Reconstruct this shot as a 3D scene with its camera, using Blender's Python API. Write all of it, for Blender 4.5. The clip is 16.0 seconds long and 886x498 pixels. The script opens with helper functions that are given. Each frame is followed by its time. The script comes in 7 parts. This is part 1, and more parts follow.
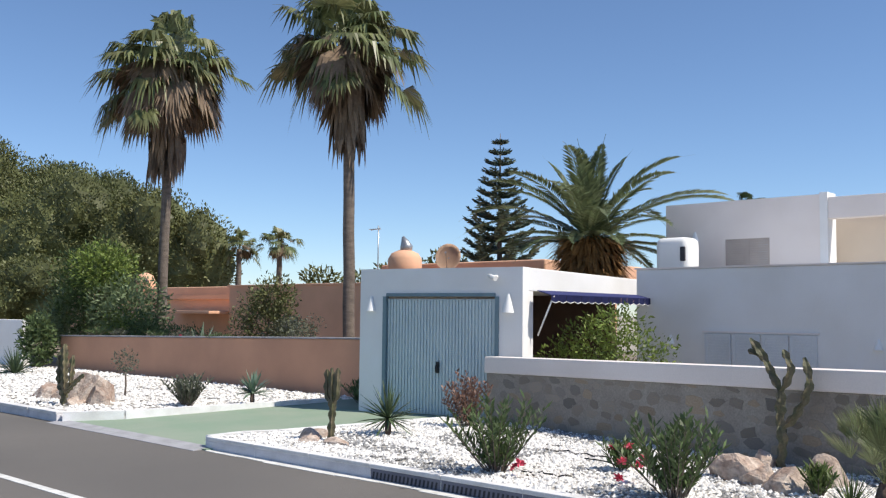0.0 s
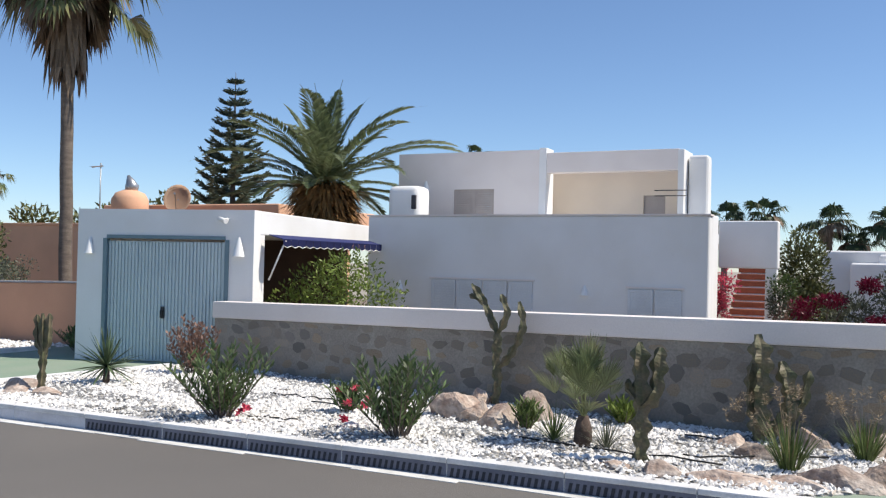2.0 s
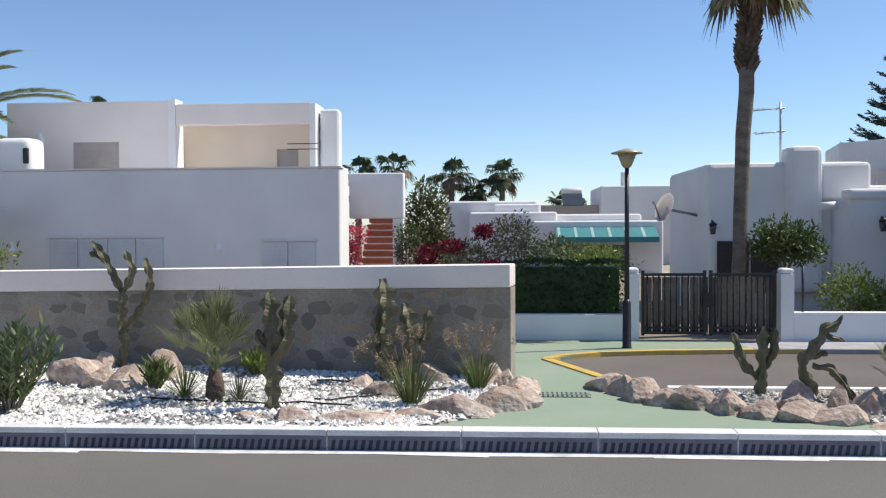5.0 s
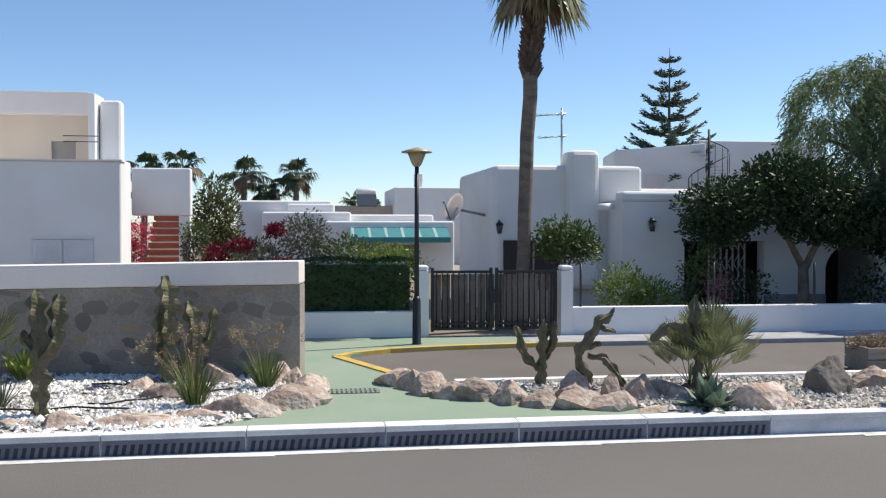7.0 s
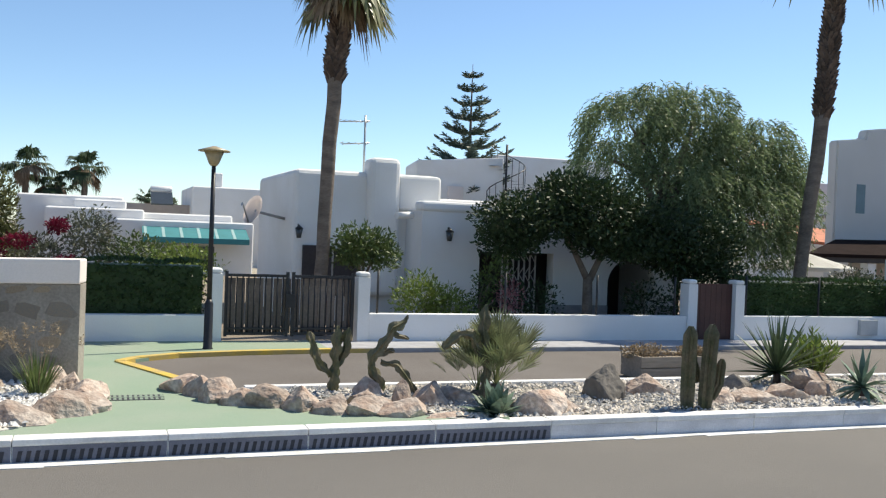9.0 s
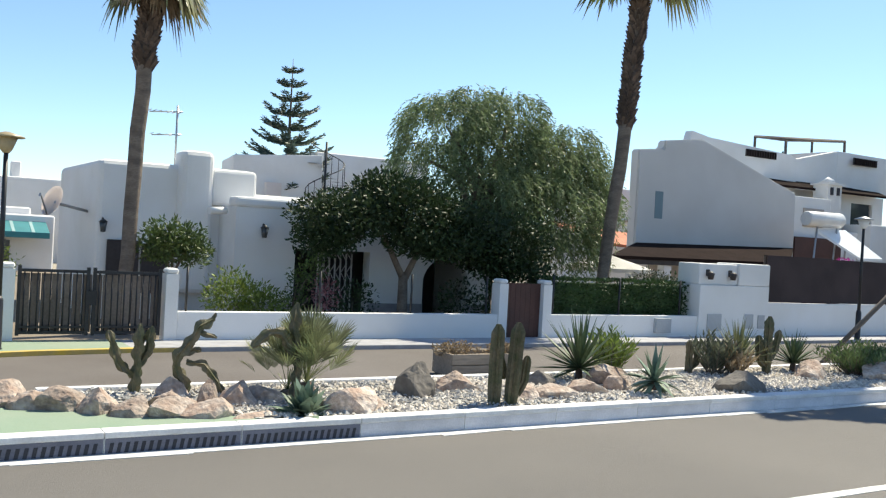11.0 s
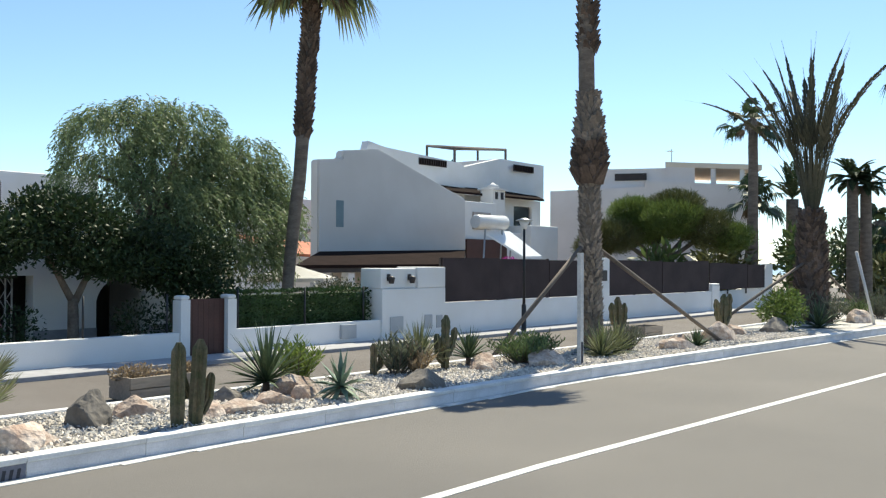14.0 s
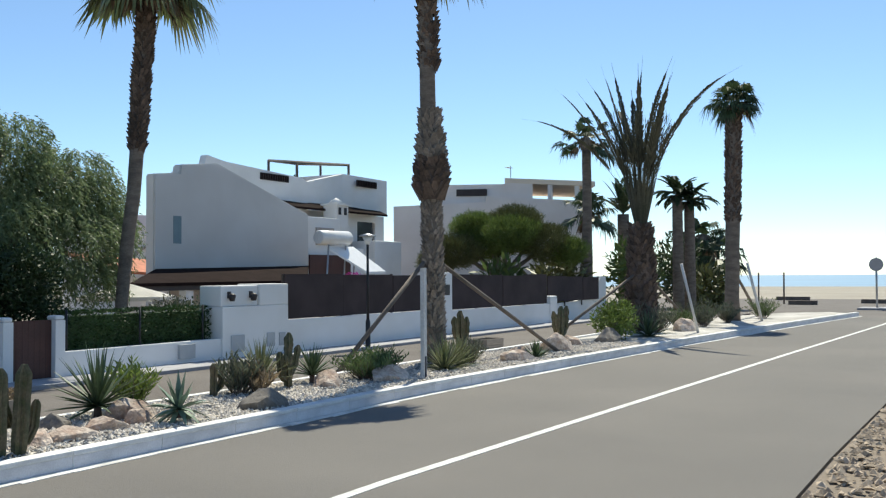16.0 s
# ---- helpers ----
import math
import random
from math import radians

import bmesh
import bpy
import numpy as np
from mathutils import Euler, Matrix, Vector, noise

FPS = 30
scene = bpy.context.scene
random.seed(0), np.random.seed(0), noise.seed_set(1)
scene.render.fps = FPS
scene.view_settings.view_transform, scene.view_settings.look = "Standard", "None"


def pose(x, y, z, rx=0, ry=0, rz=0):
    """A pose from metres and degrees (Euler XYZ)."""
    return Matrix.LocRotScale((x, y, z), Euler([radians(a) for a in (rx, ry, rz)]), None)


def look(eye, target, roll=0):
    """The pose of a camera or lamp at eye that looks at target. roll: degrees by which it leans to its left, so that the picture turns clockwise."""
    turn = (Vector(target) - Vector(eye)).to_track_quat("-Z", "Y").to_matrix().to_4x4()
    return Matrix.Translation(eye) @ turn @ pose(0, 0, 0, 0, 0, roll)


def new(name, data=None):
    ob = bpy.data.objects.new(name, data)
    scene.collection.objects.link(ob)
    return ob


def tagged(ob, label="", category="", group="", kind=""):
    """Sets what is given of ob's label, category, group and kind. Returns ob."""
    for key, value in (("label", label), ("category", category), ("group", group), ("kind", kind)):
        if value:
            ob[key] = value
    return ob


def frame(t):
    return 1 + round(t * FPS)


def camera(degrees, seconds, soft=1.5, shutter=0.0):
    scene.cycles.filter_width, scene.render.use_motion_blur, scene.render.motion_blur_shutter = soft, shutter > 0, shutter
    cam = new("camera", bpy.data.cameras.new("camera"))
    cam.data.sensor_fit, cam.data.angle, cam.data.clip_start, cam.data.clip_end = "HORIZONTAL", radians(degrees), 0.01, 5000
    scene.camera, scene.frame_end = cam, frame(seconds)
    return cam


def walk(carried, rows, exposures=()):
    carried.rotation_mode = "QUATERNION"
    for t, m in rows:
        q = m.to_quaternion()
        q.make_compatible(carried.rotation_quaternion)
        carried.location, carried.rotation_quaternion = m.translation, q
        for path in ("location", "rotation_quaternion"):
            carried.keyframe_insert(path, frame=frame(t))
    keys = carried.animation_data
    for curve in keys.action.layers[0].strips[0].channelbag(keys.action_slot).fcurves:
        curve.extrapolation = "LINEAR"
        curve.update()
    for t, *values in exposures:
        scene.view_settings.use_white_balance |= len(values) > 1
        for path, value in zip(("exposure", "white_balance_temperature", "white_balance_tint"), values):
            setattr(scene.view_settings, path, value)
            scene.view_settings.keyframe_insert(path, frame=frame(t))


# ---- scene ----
cam = camera(50.71, 16.0, soft=1.25)
PATH = [
    (0, (1.778, -0.010, 1.909), (0.431, 1.463, 2.046), 0.63),
    (0.5, (1.784, -0.003, 1.909), (0.536, 1.555, 2.027), 0.88),
    (1, (1.793, 0.006, 1.906), (0.659, 1.650, 2.004), 1.29),
    (1.5, (1.790, 0.028, 1.897), (0.768, 1.746, 1.970), 1.39),
    (2, (1.799, 0.051, 1.894), (0.913, 1.844, 1.925), 1.31),
    (2.5, (1.828, 0.068, 1.884), (1.074, 1.920, 1.876), 0.99),
    (3, (1.843, 0.090, 1.874), (1.238, 1.996, 1.826), 0.87),
    (3.5, (1.860, 0.100, 1.874), (1.370, 2.039, 1.817), 0.74),
    (4, (1.880, 0.110, 1.866), (1.511, 2.075, 1.815), 0.19),
    (6.5, (1.947, 0.188, 1.790), (2.097, 2.181, 1.730), 0.04),
    (7, (1.968, 0.193, 1.780), (2.244, 2.174, 1.727), 0.08),
    (7.5, (1.955, 0.214, 1.781), (2.353, 2.174, 1.733), 0.22),
    (8, (1.980, 0.211, 1.783), (2.498, 2.142, 1.743), 0.76),
    (10.5, (2.074, 0.203, 1.778), (2.991, 1.980, 1.753), 3.45),
    (11, (2.101, 0.208, 1.776), (3.131, 1.922, 1.759), 3.19),
    (11.5, (2.112, 0.207, 1.768), (3.245, 1.855, 1.760), 2.58),
    (12, (2.129, 0.191, 1.775), (3.367, 1.762, 1.774), 1.81),
    (12.5, (2.139, 0.182, 1.773), (3.464, 1.680, 1.781), 1.14),
    (13, (2.149, 0.169, 1.767), (3.558, 1.589, 1.786), 0.49),
    (13.5, (2.154, 0.170, 1.769), (3.628, 1.522, 1.793), 0.32),
    (14, (2.156, 0.173, 1.769), (3.688, 1.458, 1.796), 0.32),
    (14.5, (2.169, 0.170, 1.772), (3.747, 1.399, 1.800), 0.28),
    (15, (2.173, 0.162, 1.772), (3.808, 1.313, 1.806), 0.07),
    (15.5, (2.171, 0.159, 1.776), (3.855, 1.238, 1.822), -0.13),
    (16, (2.159, 0.159, 1.780), (3.882, 1.172, 1.839), -0.36),
]
walk(cam, [(t, look(eye, target, roll)) for t, eye, target, roll in PATH],
     exposures=[(0, 0.31, 6650, 10), (3.5, 0.33, 6700, 10), (7, 0.39, 6750, 9), (8.2, 0.46, 6950, 7), (10.4, 0.79, 7250, 4), (12.5, 0.85, 7250, 3), (14.5, 0.72, 7150, 2), (16, 0.48, 6950, 2)])

# ---- world, sun ----
SUN_AZ, SUN_EL = 18.5, 54.0   # degrees from +x towards +y, and above the horizon
world = bpy.data.worlds.new("sky")
scene.world = world
world.use_nodes = True
wn = world.node_tree.nodes
sky = wn.new("ShaderNodeTexSky")
sky.sky_type = "NISHITA"
sky.sun_disc = False
sky.sun_elevation = radians(SUN_EL)
sky.sun_rotation = radians(90 - SUN_AZ)
sky.air_density, sky.dust_density, sky.ozone_density = 0.8, 0.15, 6.0
wn["Background"].inputs["Strength"].default_value = 0.12
world.node_tree.links.new(sky.outputs[0], wn["Background"].inputs["Color"])
sun = new("sun", bpy.data.lights.new("sun", "SUN"))
sun.data.energy, sun.data.angle, sun.data.color = 4.4, radians(0.55), (1.0, 0.94, 0.84)
sun_to = Vector((math.cos(radians(SUN_AZ)) * math.cos(radians(SUN_EL)), math.sin(radians(SUN_AZ)) * math.cos(radians(SUN_EL)), math.sin(radians(SUN_EL))))
sun.matrix_world = look(sun_to * 60, (0, 0, 0))


# ---- materials ----
def material(name, colour, rough=0.7, vary=0.12, scale=3.0, fine=40.0, bump=0.15, metal=0.0, second=None, island=0.0, rand=0.0, spec=0.4, stretch=(1, 1, 1)):
    """Base colour with blotches, fine grain and relief; second: the colour of the stains; island, rand: variation from piece to piece."""
    m = bpy.data.materials.new(name)
    m.use_nodes = True
    nt = m.node_tree
    n, l = nt.nodes, nt.links
    bsdf = n["Principled BSDF"]
    bsdf.inputs["Roughness"].default_value = rough
    bsdf.inputs["Metallic"].default_value = metal
    bsdf.inputs["Specular IOR Level"].default_value = spec
    tc = n.new("ShaderNodeTexCoord")
    mp = n.new("ShaderNodeMapping")
    mp.inputs["Scale"].default_value = stretch
    l.new(tc.outputs["Object"], mp.inputs["Vector"])
    big, small = n.new("ShaderNodeTexNoise"), n.new("ShaderNodeTexNoise")
    big.inputs["Scale"].default_value, big.inputs["Detail"].default_value = scale, 5
    small.inputs["Scale"].default_value, small.inputs["Detail"].default_value = fine, 3
    l.new(mp.outputs[0], big.inputs["Vector"])
    l.new(mp.outputs[0], small.inputs["Vector"])
    ramp = n.new("ShaderNodeMapRange")
    ramp.inputs["From Min"].default_value, ramp.inputs["From Max"].default_value = 0.35, 0.68
    l.new(big.outputs["Fac"], ramp.inputs["Value"])
    mix = n.new("ShaderNodeMix")
    mix.data_type = "RGBA"
    c2 = second or tuple(c * (1 - 2.2 * vary) for c in colour)
    mix.inputs["A"].default_value, mix.inputs["B"].default_value = (*colour, 1), (*c2, 1)
    l.new(ramp.outputs[0], mix.inputs["Factor"])
    grain = n.new("ShaderNodeHueSaturation")
    gv = n.new("ShaderNodeMapRange")
    gv.inputs["To Min"].default_value, gv.inputs["To Max"].default_value = 1 - vary * 1.3, 1 + vary * 1.3
    gv.inputs["From Min"].default_value, gv.inputs["From Max"].default_value = 0.25, 0.75
    l.new(small.outputs["Fac"], gv.inputs["Value"])
    value = gv.outputs[0]
    for amount, node, socket in ((island, "ShaderNodeNewGeometry", "Random Per Island"), (rand, "ShaderNodeObjectInfo", "Random")):
        if amount:
            src = n.new(node)
            r = n.new("ShaderNodeMapRange")
            r.inputs["To Min"].default_value, r.inputs["To Max"].default_value = 1 - amount, 1 + amount
            l.new(src.outputs[socket], r.inputs["Value"])
            mul = n.new("ShaderNodeMath")
            mul.operation = "MULTIPLY"
            l.new(value, mul.inputs[0])
            l.new(r.outputs[0], mul.inputs[1])
            value = mul.outputs[0]
    l.new(value, grain.inputs["Value"])
    l.new(mix.outputs["Result"], grain.inputs["Color"])
    l.new(grain.outputs[0], bsdf.inputs["Base Color"])
    if bump:
        b = n.new("ShaderNodeBump")
        b.inputs["Strength"].default_value, b.inputs["Distance"].default_value = bump, 0.02
        l.new(small.outputs["Fac"], b.inputs["Height"])
        l.new(b.outputs[0], bsdf.inputs["Normal"])
    return m


def leafy(name, colour, rough=0.5, island=0.35, second=None, through_light=0.25):
    """Leaves: each one a little different, with light shining through."""
    m = material(name, colour, rough, 0.12, 1.2, 15.0, 0.0, island=island, second=second, spec=0.3)
    nt = m.node_tree
    n, l = nt.nodes, nt.links
    bsdf, out = n["Principled BSDF"], n["Material Output"]
    tr = n.new("ShaderNodeBsdfTranslucent")
    l.new(bsdf.inputs["Base Color"].links[0].from_socket, tr.inputs["Color"])
    mx = n.new("ShaderNodeMixShader")
    mx.inputs[0].default_value = through_light
    l.new(bsdf.outputs[0], mx.inputs[1])
    l.new(tr.outputs[0], mx.inputs[2])
    l.new(mx.outputs[0], out.inputs["Surface"])
    return m


white = material("white_render", (0.80, 0.80, 0.80), 0.85, 0.035, 0.7, 60, 0.12, second=(0.72, 0.71, 0.69))
# pinkish tint; on the upper floor it stands for warm bounced light
white_warm = material("white_render_warm", (0.80, 0.735, 0.70), 0.85, 0.035, 0.7, 60, 0.12, second=(0.72, 0.65, 0.61))
cream = material("cream_render", (0.80, 0.68, 0.55), 0.85, 0.04, 0.8, 60, 0.12)
pink = material("salmon_render", (0.56, 0.31, 0.20), 0.9, 0.06, 0.9, 50, 0.15, second=(0.47, 0.26, 0.17))
terracotta = material("terracotta_render", (0.74, 0.43, 0.28), 0.9, 0.06, 0.8, 50, 0.15)
asphalt = material("asphalt", (0.15, 0.139, 0.127), 0.85, 0.10, 0.3, 160, 0.35, second=(0.122, 0.114, 0.106))
asphalt_old = material("asphalt_old", (0.15, 0.135, 0.125), 0.9, 0.12, 0.6, 140, 0.35, second=(0.12, 0.105, 0.095))
green_paint = material("green_painted_concrete", (0.22, 0.30, 0.22), 0.85, 0.07, 1.1, 90, 0.2, second=(0.27, 0.32, 0.25))
road_white = material("white_road_paint", (0.72, 0.72, 0.70), 0.8, 0.10, 5, 80, 0.2, second=(0.5, 0.5, 0.48))
road_yellow = material("yellow_kerb_paint", (0.62, 0.42, 0.07), 0.8, 0.12, 4, 80, 0.2, second=(0.45, 0.34, 0.14))
kerb_white = material("white_kerb_paint", (0.78, 0.78, 0.78), 0.8, 0.06, 3, 60, 0.2, rand=0.06, second=(0.62, 0.61, 0.6))
kerb_concrete = material("kerb_concrete", (0.36, 0.36, 0.38), 0.85, 0.10, 4, 60, 0.2, rand=0.08)
slot_dark = material("slot_dark", (0.05, 0.05, 0.06), 0.9, 0.1, 5, 60, 0)
sand = material("sand", (0.35, 0.315, 0.26), 0.95, 0.10, 0.15, 30, 0.3, second=(0.29, 0.26, 0.215))
soil = material("dry_soil", (0.26, 0.21, 0.16), 0.95, 0.15, 0.8, 40, 0.5, second=(0.18, 0.15, 0.12))
gravel_base = material("pale_gravel_bed", (0.58, 0.56, 0.53), 0.95, 0.22, 1.2, 45, 0.8, second=(0.36, 0.34, 0.31))
pebble_white = material("white_pebble", (0.80, 0.78, 0.75), 0.75, 0.06, 8, 60, 0.1, island=0.22)
pebble_grey = material("grey_pebble", (0.30, 0.30, 0.30), 0.8, 0.1, 8, 60, 0.1, island=0.4)
rock_mat = material("limestone_rock", (0.33, 0.235, 0.185), 0.9, 0.24, 5.0, 24, 1.0, second=(0.54, 0.47, 0.41), rand=0.28)
rock_grey = material("grey_rock", (0.20, 0.18, 0.16), 0.9, 0.15, 3, 18, 0.6, rand=0.2)
stone_mortar = material("stone_wall_mortar", (0.33, 0.30, 0.258), 0.95, 0.14, 2, 40, 0.5, second=(0.25, 0.22, 0.19))
stone_kinds = [material("wall_stone_slate", (0.185, 0.17, 0.155), 0.9, 0.16, 5, 25, 0.4, rand=0.25, second=(0.215, 0.19, 0.165)),
               material("wall_stone_tan", (0.335, 0.275, 0.205), 0.9, 0.15, 5, 25, 0.4, rand=0.2, second=(0.27, 0.20, 0.14)),
               material("wall_stone_grey", (0.235, 0.215, 0.19), 0.9, 0.16, 5, 25, 0.4, rand=0.25, second=(0.29, 0.235, 0.18))]
door_blue = material("pale_blue_door_metal", (0.52, 0.61, 0.63), 0.45, 0.03, 1.5, 40, 0.03)
door_frame = material("blue_grey_frame", (0.16, 0.24, 0.28), 0.5, 0.05, 3, 40, 0.03)
shutter = material("grey_blue_shutter", (0.66, 0.69, 0.72), 0.6, 0.05, 3, 50, 0.05)
shutter_warm = material("taupe_shutter", (0.42, 0.37, 0.34), 0.6, 0.06, 3, 50, 0.05)
black_metal = material("black_painted_metal", (0.025, 0.026, 0.03), 0.45, 0.15, 6, 60, 0.03)
dark_metal = material("dark_brown_metal", (0.05, 0.04, 0.038), 0.5, 0.15, 6, 60, 0.03)
grey_metal = material("galvanised_metal", (0.45, 0.46, 0.47), 0.4, 0.08, 8, 60, 0.03, metal=0.7)
# near-black stands in for the unlit depth inside rooms and openings
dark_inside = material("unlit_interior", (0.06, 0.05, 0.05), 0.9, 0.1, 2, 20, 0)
awning_blue = material("navy_awning", (0.025, 0.032, 0.13), 0.8, 0.06, 3, 80, 0.1)
awning_teal = material("teal_awning", (0.05, 0.23, 0.25), 0.8, 0.06, 3, 80, 0.1)
canvas_white = material("white_canvas", (0.80, 0.79, 0.76), 0.85, 0.05, 3, 80, 0.1)
lamp_amber = material("amber_lamp_glass", (0.40, 0.32, 0.19), 0.4, 0.1, 6, 40, 0.0)
brown_door = material("brown_stained_door", (0.085, 0.035, 0.028), 0.55, 0.12, 2, 40, 0.08)
screen_brown = material("brown_screen_fabric", (0.060, 0.042, 0.042), 0.9, 0.15, 1.5, 120, 0.2)
tile_brown = material("brown_roof_tile", (0.022, 0.014, 0.013), 0.95, 0.15, 3, 30, 0.3, rand=0.2, spec=0.05)
tile_red = material("red_roof_tile", (0.45, 0.16, 0.09), 0.8, 0.15, 3, 30, 0.3, rand=0.2)
brick_red = material("terracotta_step", (0.42, 0.16, 0.09), 0.8, 0.1, 3, 30, 0.2, rand=0.12)
glass_dark = material("dark_window_glass", (0.05, 0.06, 0.07), 0.08, 0.05, 3, 10, 0.0, spec=0.6)
# near-white base stands in for the sun's glare on the collector
solar_glass = material("solar_panel_glass", (0.80, 0.81, 0.82), 0.35, 0.03, 3, 10, 0.0, spec=0.6)
tank_metal = material("white_tank_enamel", (0.72, 0.72, 0.71), 0.3, 0.04, 3, 20, 0.0, spec=0.6)
wood_grey = material("weathered_wood", (0.17, 0.14, 0.12), 0.85, 0.15, 2, 30, 0.3, stretch=(1, 1, 0.15))
wood_white = material("whitewashed_wood", (0.66, 0.64, 0.62), 0.85, 0.10, 2, 30, 0.2)
trunk_grey = material("palm_trunk", (0.21, 0.17, 0.14), 0.95, 0.18, 3, 22, 0.8, stretch=(1, 1, 3))
trunk_brown = material("palm_trunk_boots", (0.14, 0.10, 0.08), 0.95, 0.2, 3, 22, 0.8, island=0.35)
bark = material("tree_bark", (0.20, 0.16, 0.13), 0.95, 0.2, 4, 25, 0.8)
cactus_mat = material("cactus_skin", (0.085, 0.092, 0.045), 0.6, 0.2, 9, 40, 0.3, second=(0.17, 0.135, 0.085), rand=0.15)
hose = material("black_hose", (0.02, 0.02, 0.02), 0.6, 0.1, 5, 30, 0)
steel_cone = material("lamp_cone_render", (0.85, 0.85, 0.84), 0.7, 0.02, 3, 40, 0.05)
water = material("sea_water", (0.16, 0.28, 0.38), 0.32, 0.1, 0.02, 0.5, 0.9, spec=0.5)
red_paint = material("sign_paint", (0.45, 0.42, 0.42), 0.5, 0.05, 3, 30, 0.0)
ochre = material("ochre_dead_thatch", (0.36, 0.19, 0.07), 0.9, 0.15, 2, 20, 0.2, island=0.3)

fan_green = leafy("fan_palm_leaf", (0.12, 0.155, 0.065), rough=0.38, second=(0.19, 0.19, 0.09))
fan_dark = leafy("fan_palm_leaf_dark", (0.055, 0.085, 0.040))
fan_dead = leafy("dead_palm_leaf", (0.24, 0.18, 0.125), rough=0.8, second=(0.17, 0.12, 0.085), through_light=0.15)
feather_green = leafy("feather_palm_leaf", (0.125, 0.16, 0.075), rough=0.32, second=(0.16, 0.18, 0.095))
oleander_green = leafy("oleander_leaf", (0.115, 0.165, 0.065))
pine_green = leafy("conifer_needle", (0.135, 0.145, 0.055), through_light=0.1)
norfolk_green = leafy("araucaria_needle", (0.085, 0.12, 0.09), through_light=0.08)
tree_green = leafy("tree_leaf", (0.095, 0.14, 0.045))
ficus_green = leafy("glossy_tree_leaf", (0.034, 0.06, 0.022), rough=0.55, through_light=0.12)
pepper_green = leafy("weeping_tree_leaf", (0.19, 0.25, 0.125), through_light=0.4)
hedge_green = leafy("hedge_leaf", (0.045, 0.085, 0.028), through_light=0.15)
grey_leaf = leafy("grey_green_leaf", (0.13, 0.145, 0.10))
lime_leaf = leafy("bright_green_leaf", (0.19, 0.255, 0.06))
red_leaf = leafy("dry_reddish_leaf", (0.24, 0.14, 0.105))
yucca_leaf = leafy("yucca_leaf", (0.10, 0.145, 0.075), through_light=0.1)
agave_leaf = leafy("agave_leaf", (0.19, 0.265, 0.19), through_light=0.05)
straw = leafy("dry_grass", (0.34, 0.26, 0.17), rough=0.8)
grass_green = leafy("grass_blade", (0.13, 0.18, 0.06))
petal_pink = leafy("magenta_flower", (0.62, 0.05, 0.14))
petal_faded = leafy("faded_pink_flower", (0.42, 0.20, 0.22))
petal_magenta = leafy("magenta_bract", (0.50, 0.03, 0.33))
pebble_tan = material("tan_pebble", (0.62, 0.56, 0.49), 0.8, 0.08, 8, 60, 0.1, island=0.3)
boots_grey = material("grey_leaf_bases", (0.30, 0.25, 0.21), 0.95, 0.2, 3, 22, 0.8, island=0.35)
petal_dark = leafy("crimson_flower", (0.17, 0.008, 0.035))
petal_coral = leafy("coral_flower", (0.66, 0.09, 0.15))


# ---- building blocks ----
def empty(name, loc, label, category, group="", kind=""):
    ob = new(name)
    ob.location = loc
    ob.empty_display_size = 0.1
    return tagged(ob, label, category, group, kind)


def mesh_of(name, bm, mats, smooth=False):
    me = bpy.data.meshes.new(name)
    bm.to_mesh(me)
    bm.free()
    for m in (mats if isinstance(mats, (list, tuple)) else [mats]):
        me.materials.append(m)
    if smooth:
        me.shade_smooth()
    return me


def part(name, bm, mats, parent, label="", smooth=False):
    """A bmesh in the world's coordinates, as one mesh under a thing."""
    ob = new(name, mesh_of(name, bm, mats, smooth))
    ob.parent = parent
    loc = Vector(parent.location)
    p = parent.parent
    while p:
        loc += p.location
        p = p.parent
    if parent.type == "MESH":
        ob.matrix_parent_inverse = Matrix.Identity(4)
    else:
        ob.matrix_parent_inverse = Matrix.Translation(-loc)
    return tagged(ob, label)


def solid(name, bm, mats, label, category, kind="", group="", smooth=False):
    return tagged(new(name, mesh_of(name, bm, mats, smooth)), label, category, group, kind)


def box(bm, x0, y0, z0, x1, y1, z1, bevel=0.0, seg=2, mat=0):
    made = bmesh.ops.create_cube(bm, size=1.0, matrix=Matrix.Translation(((x0 + x1) / 2, (y0 + y1) / 2, (z0 + z1) / 2)) @ Matrix.Diagonal((abs(x1 - x0), abs(y1 - y0), abs(z1 - z0), 1)))
    faces = {f for v in made["verts"] for f in v.link_faces}
    for f in faces:
        f.material_index = mat
    if bevel:
        edges = {e for v in made["verts"] for e in v.link_edges}
        bmesh.ops.bevel(bm, geom=list(edges), offset=bevel, segments=seg, affect="EDGES", profile=0.6)
    return bm


def boxed(*a, **k):
    return box(bmesh.new(), *a, **k)


def prism(bm, plan, z0, z1, bevel=0.0, seg=2):
    """A plan (anticlockwise) raised from z0 to z1; either may be a list, point by point."""
    n = len(plan)
    zs0 = z0 if isinstance(z0, (list, tuple)) else [z0] * n
    zs1 = z1 if isinstance(z1, (list, tuple)) else [z1] * n
    lo = [bm.verts.new((x, y, z)) for (x, y), z in zip(plan, zs0)]
    hi = [bm.verts.new((x, y, z)) for (x, y), z in zip(plan, zs1)]
    fs = [bm.faces.new(lo[::-1]), bm.faces.new(hi)]
    for i in range(n):
        j = (i + 1) % n
        fs.append(bm.faces.new((lo[i], lo[j], hi[j], hi[i])))
    if bevel:
        edges = {e for f in fs for e in f.edges}
        bmesh.ops.bevel(bm, geom=list(edges), offset=bevel, segments=seg, affect="EDGES", profile=0.6)
    return bm


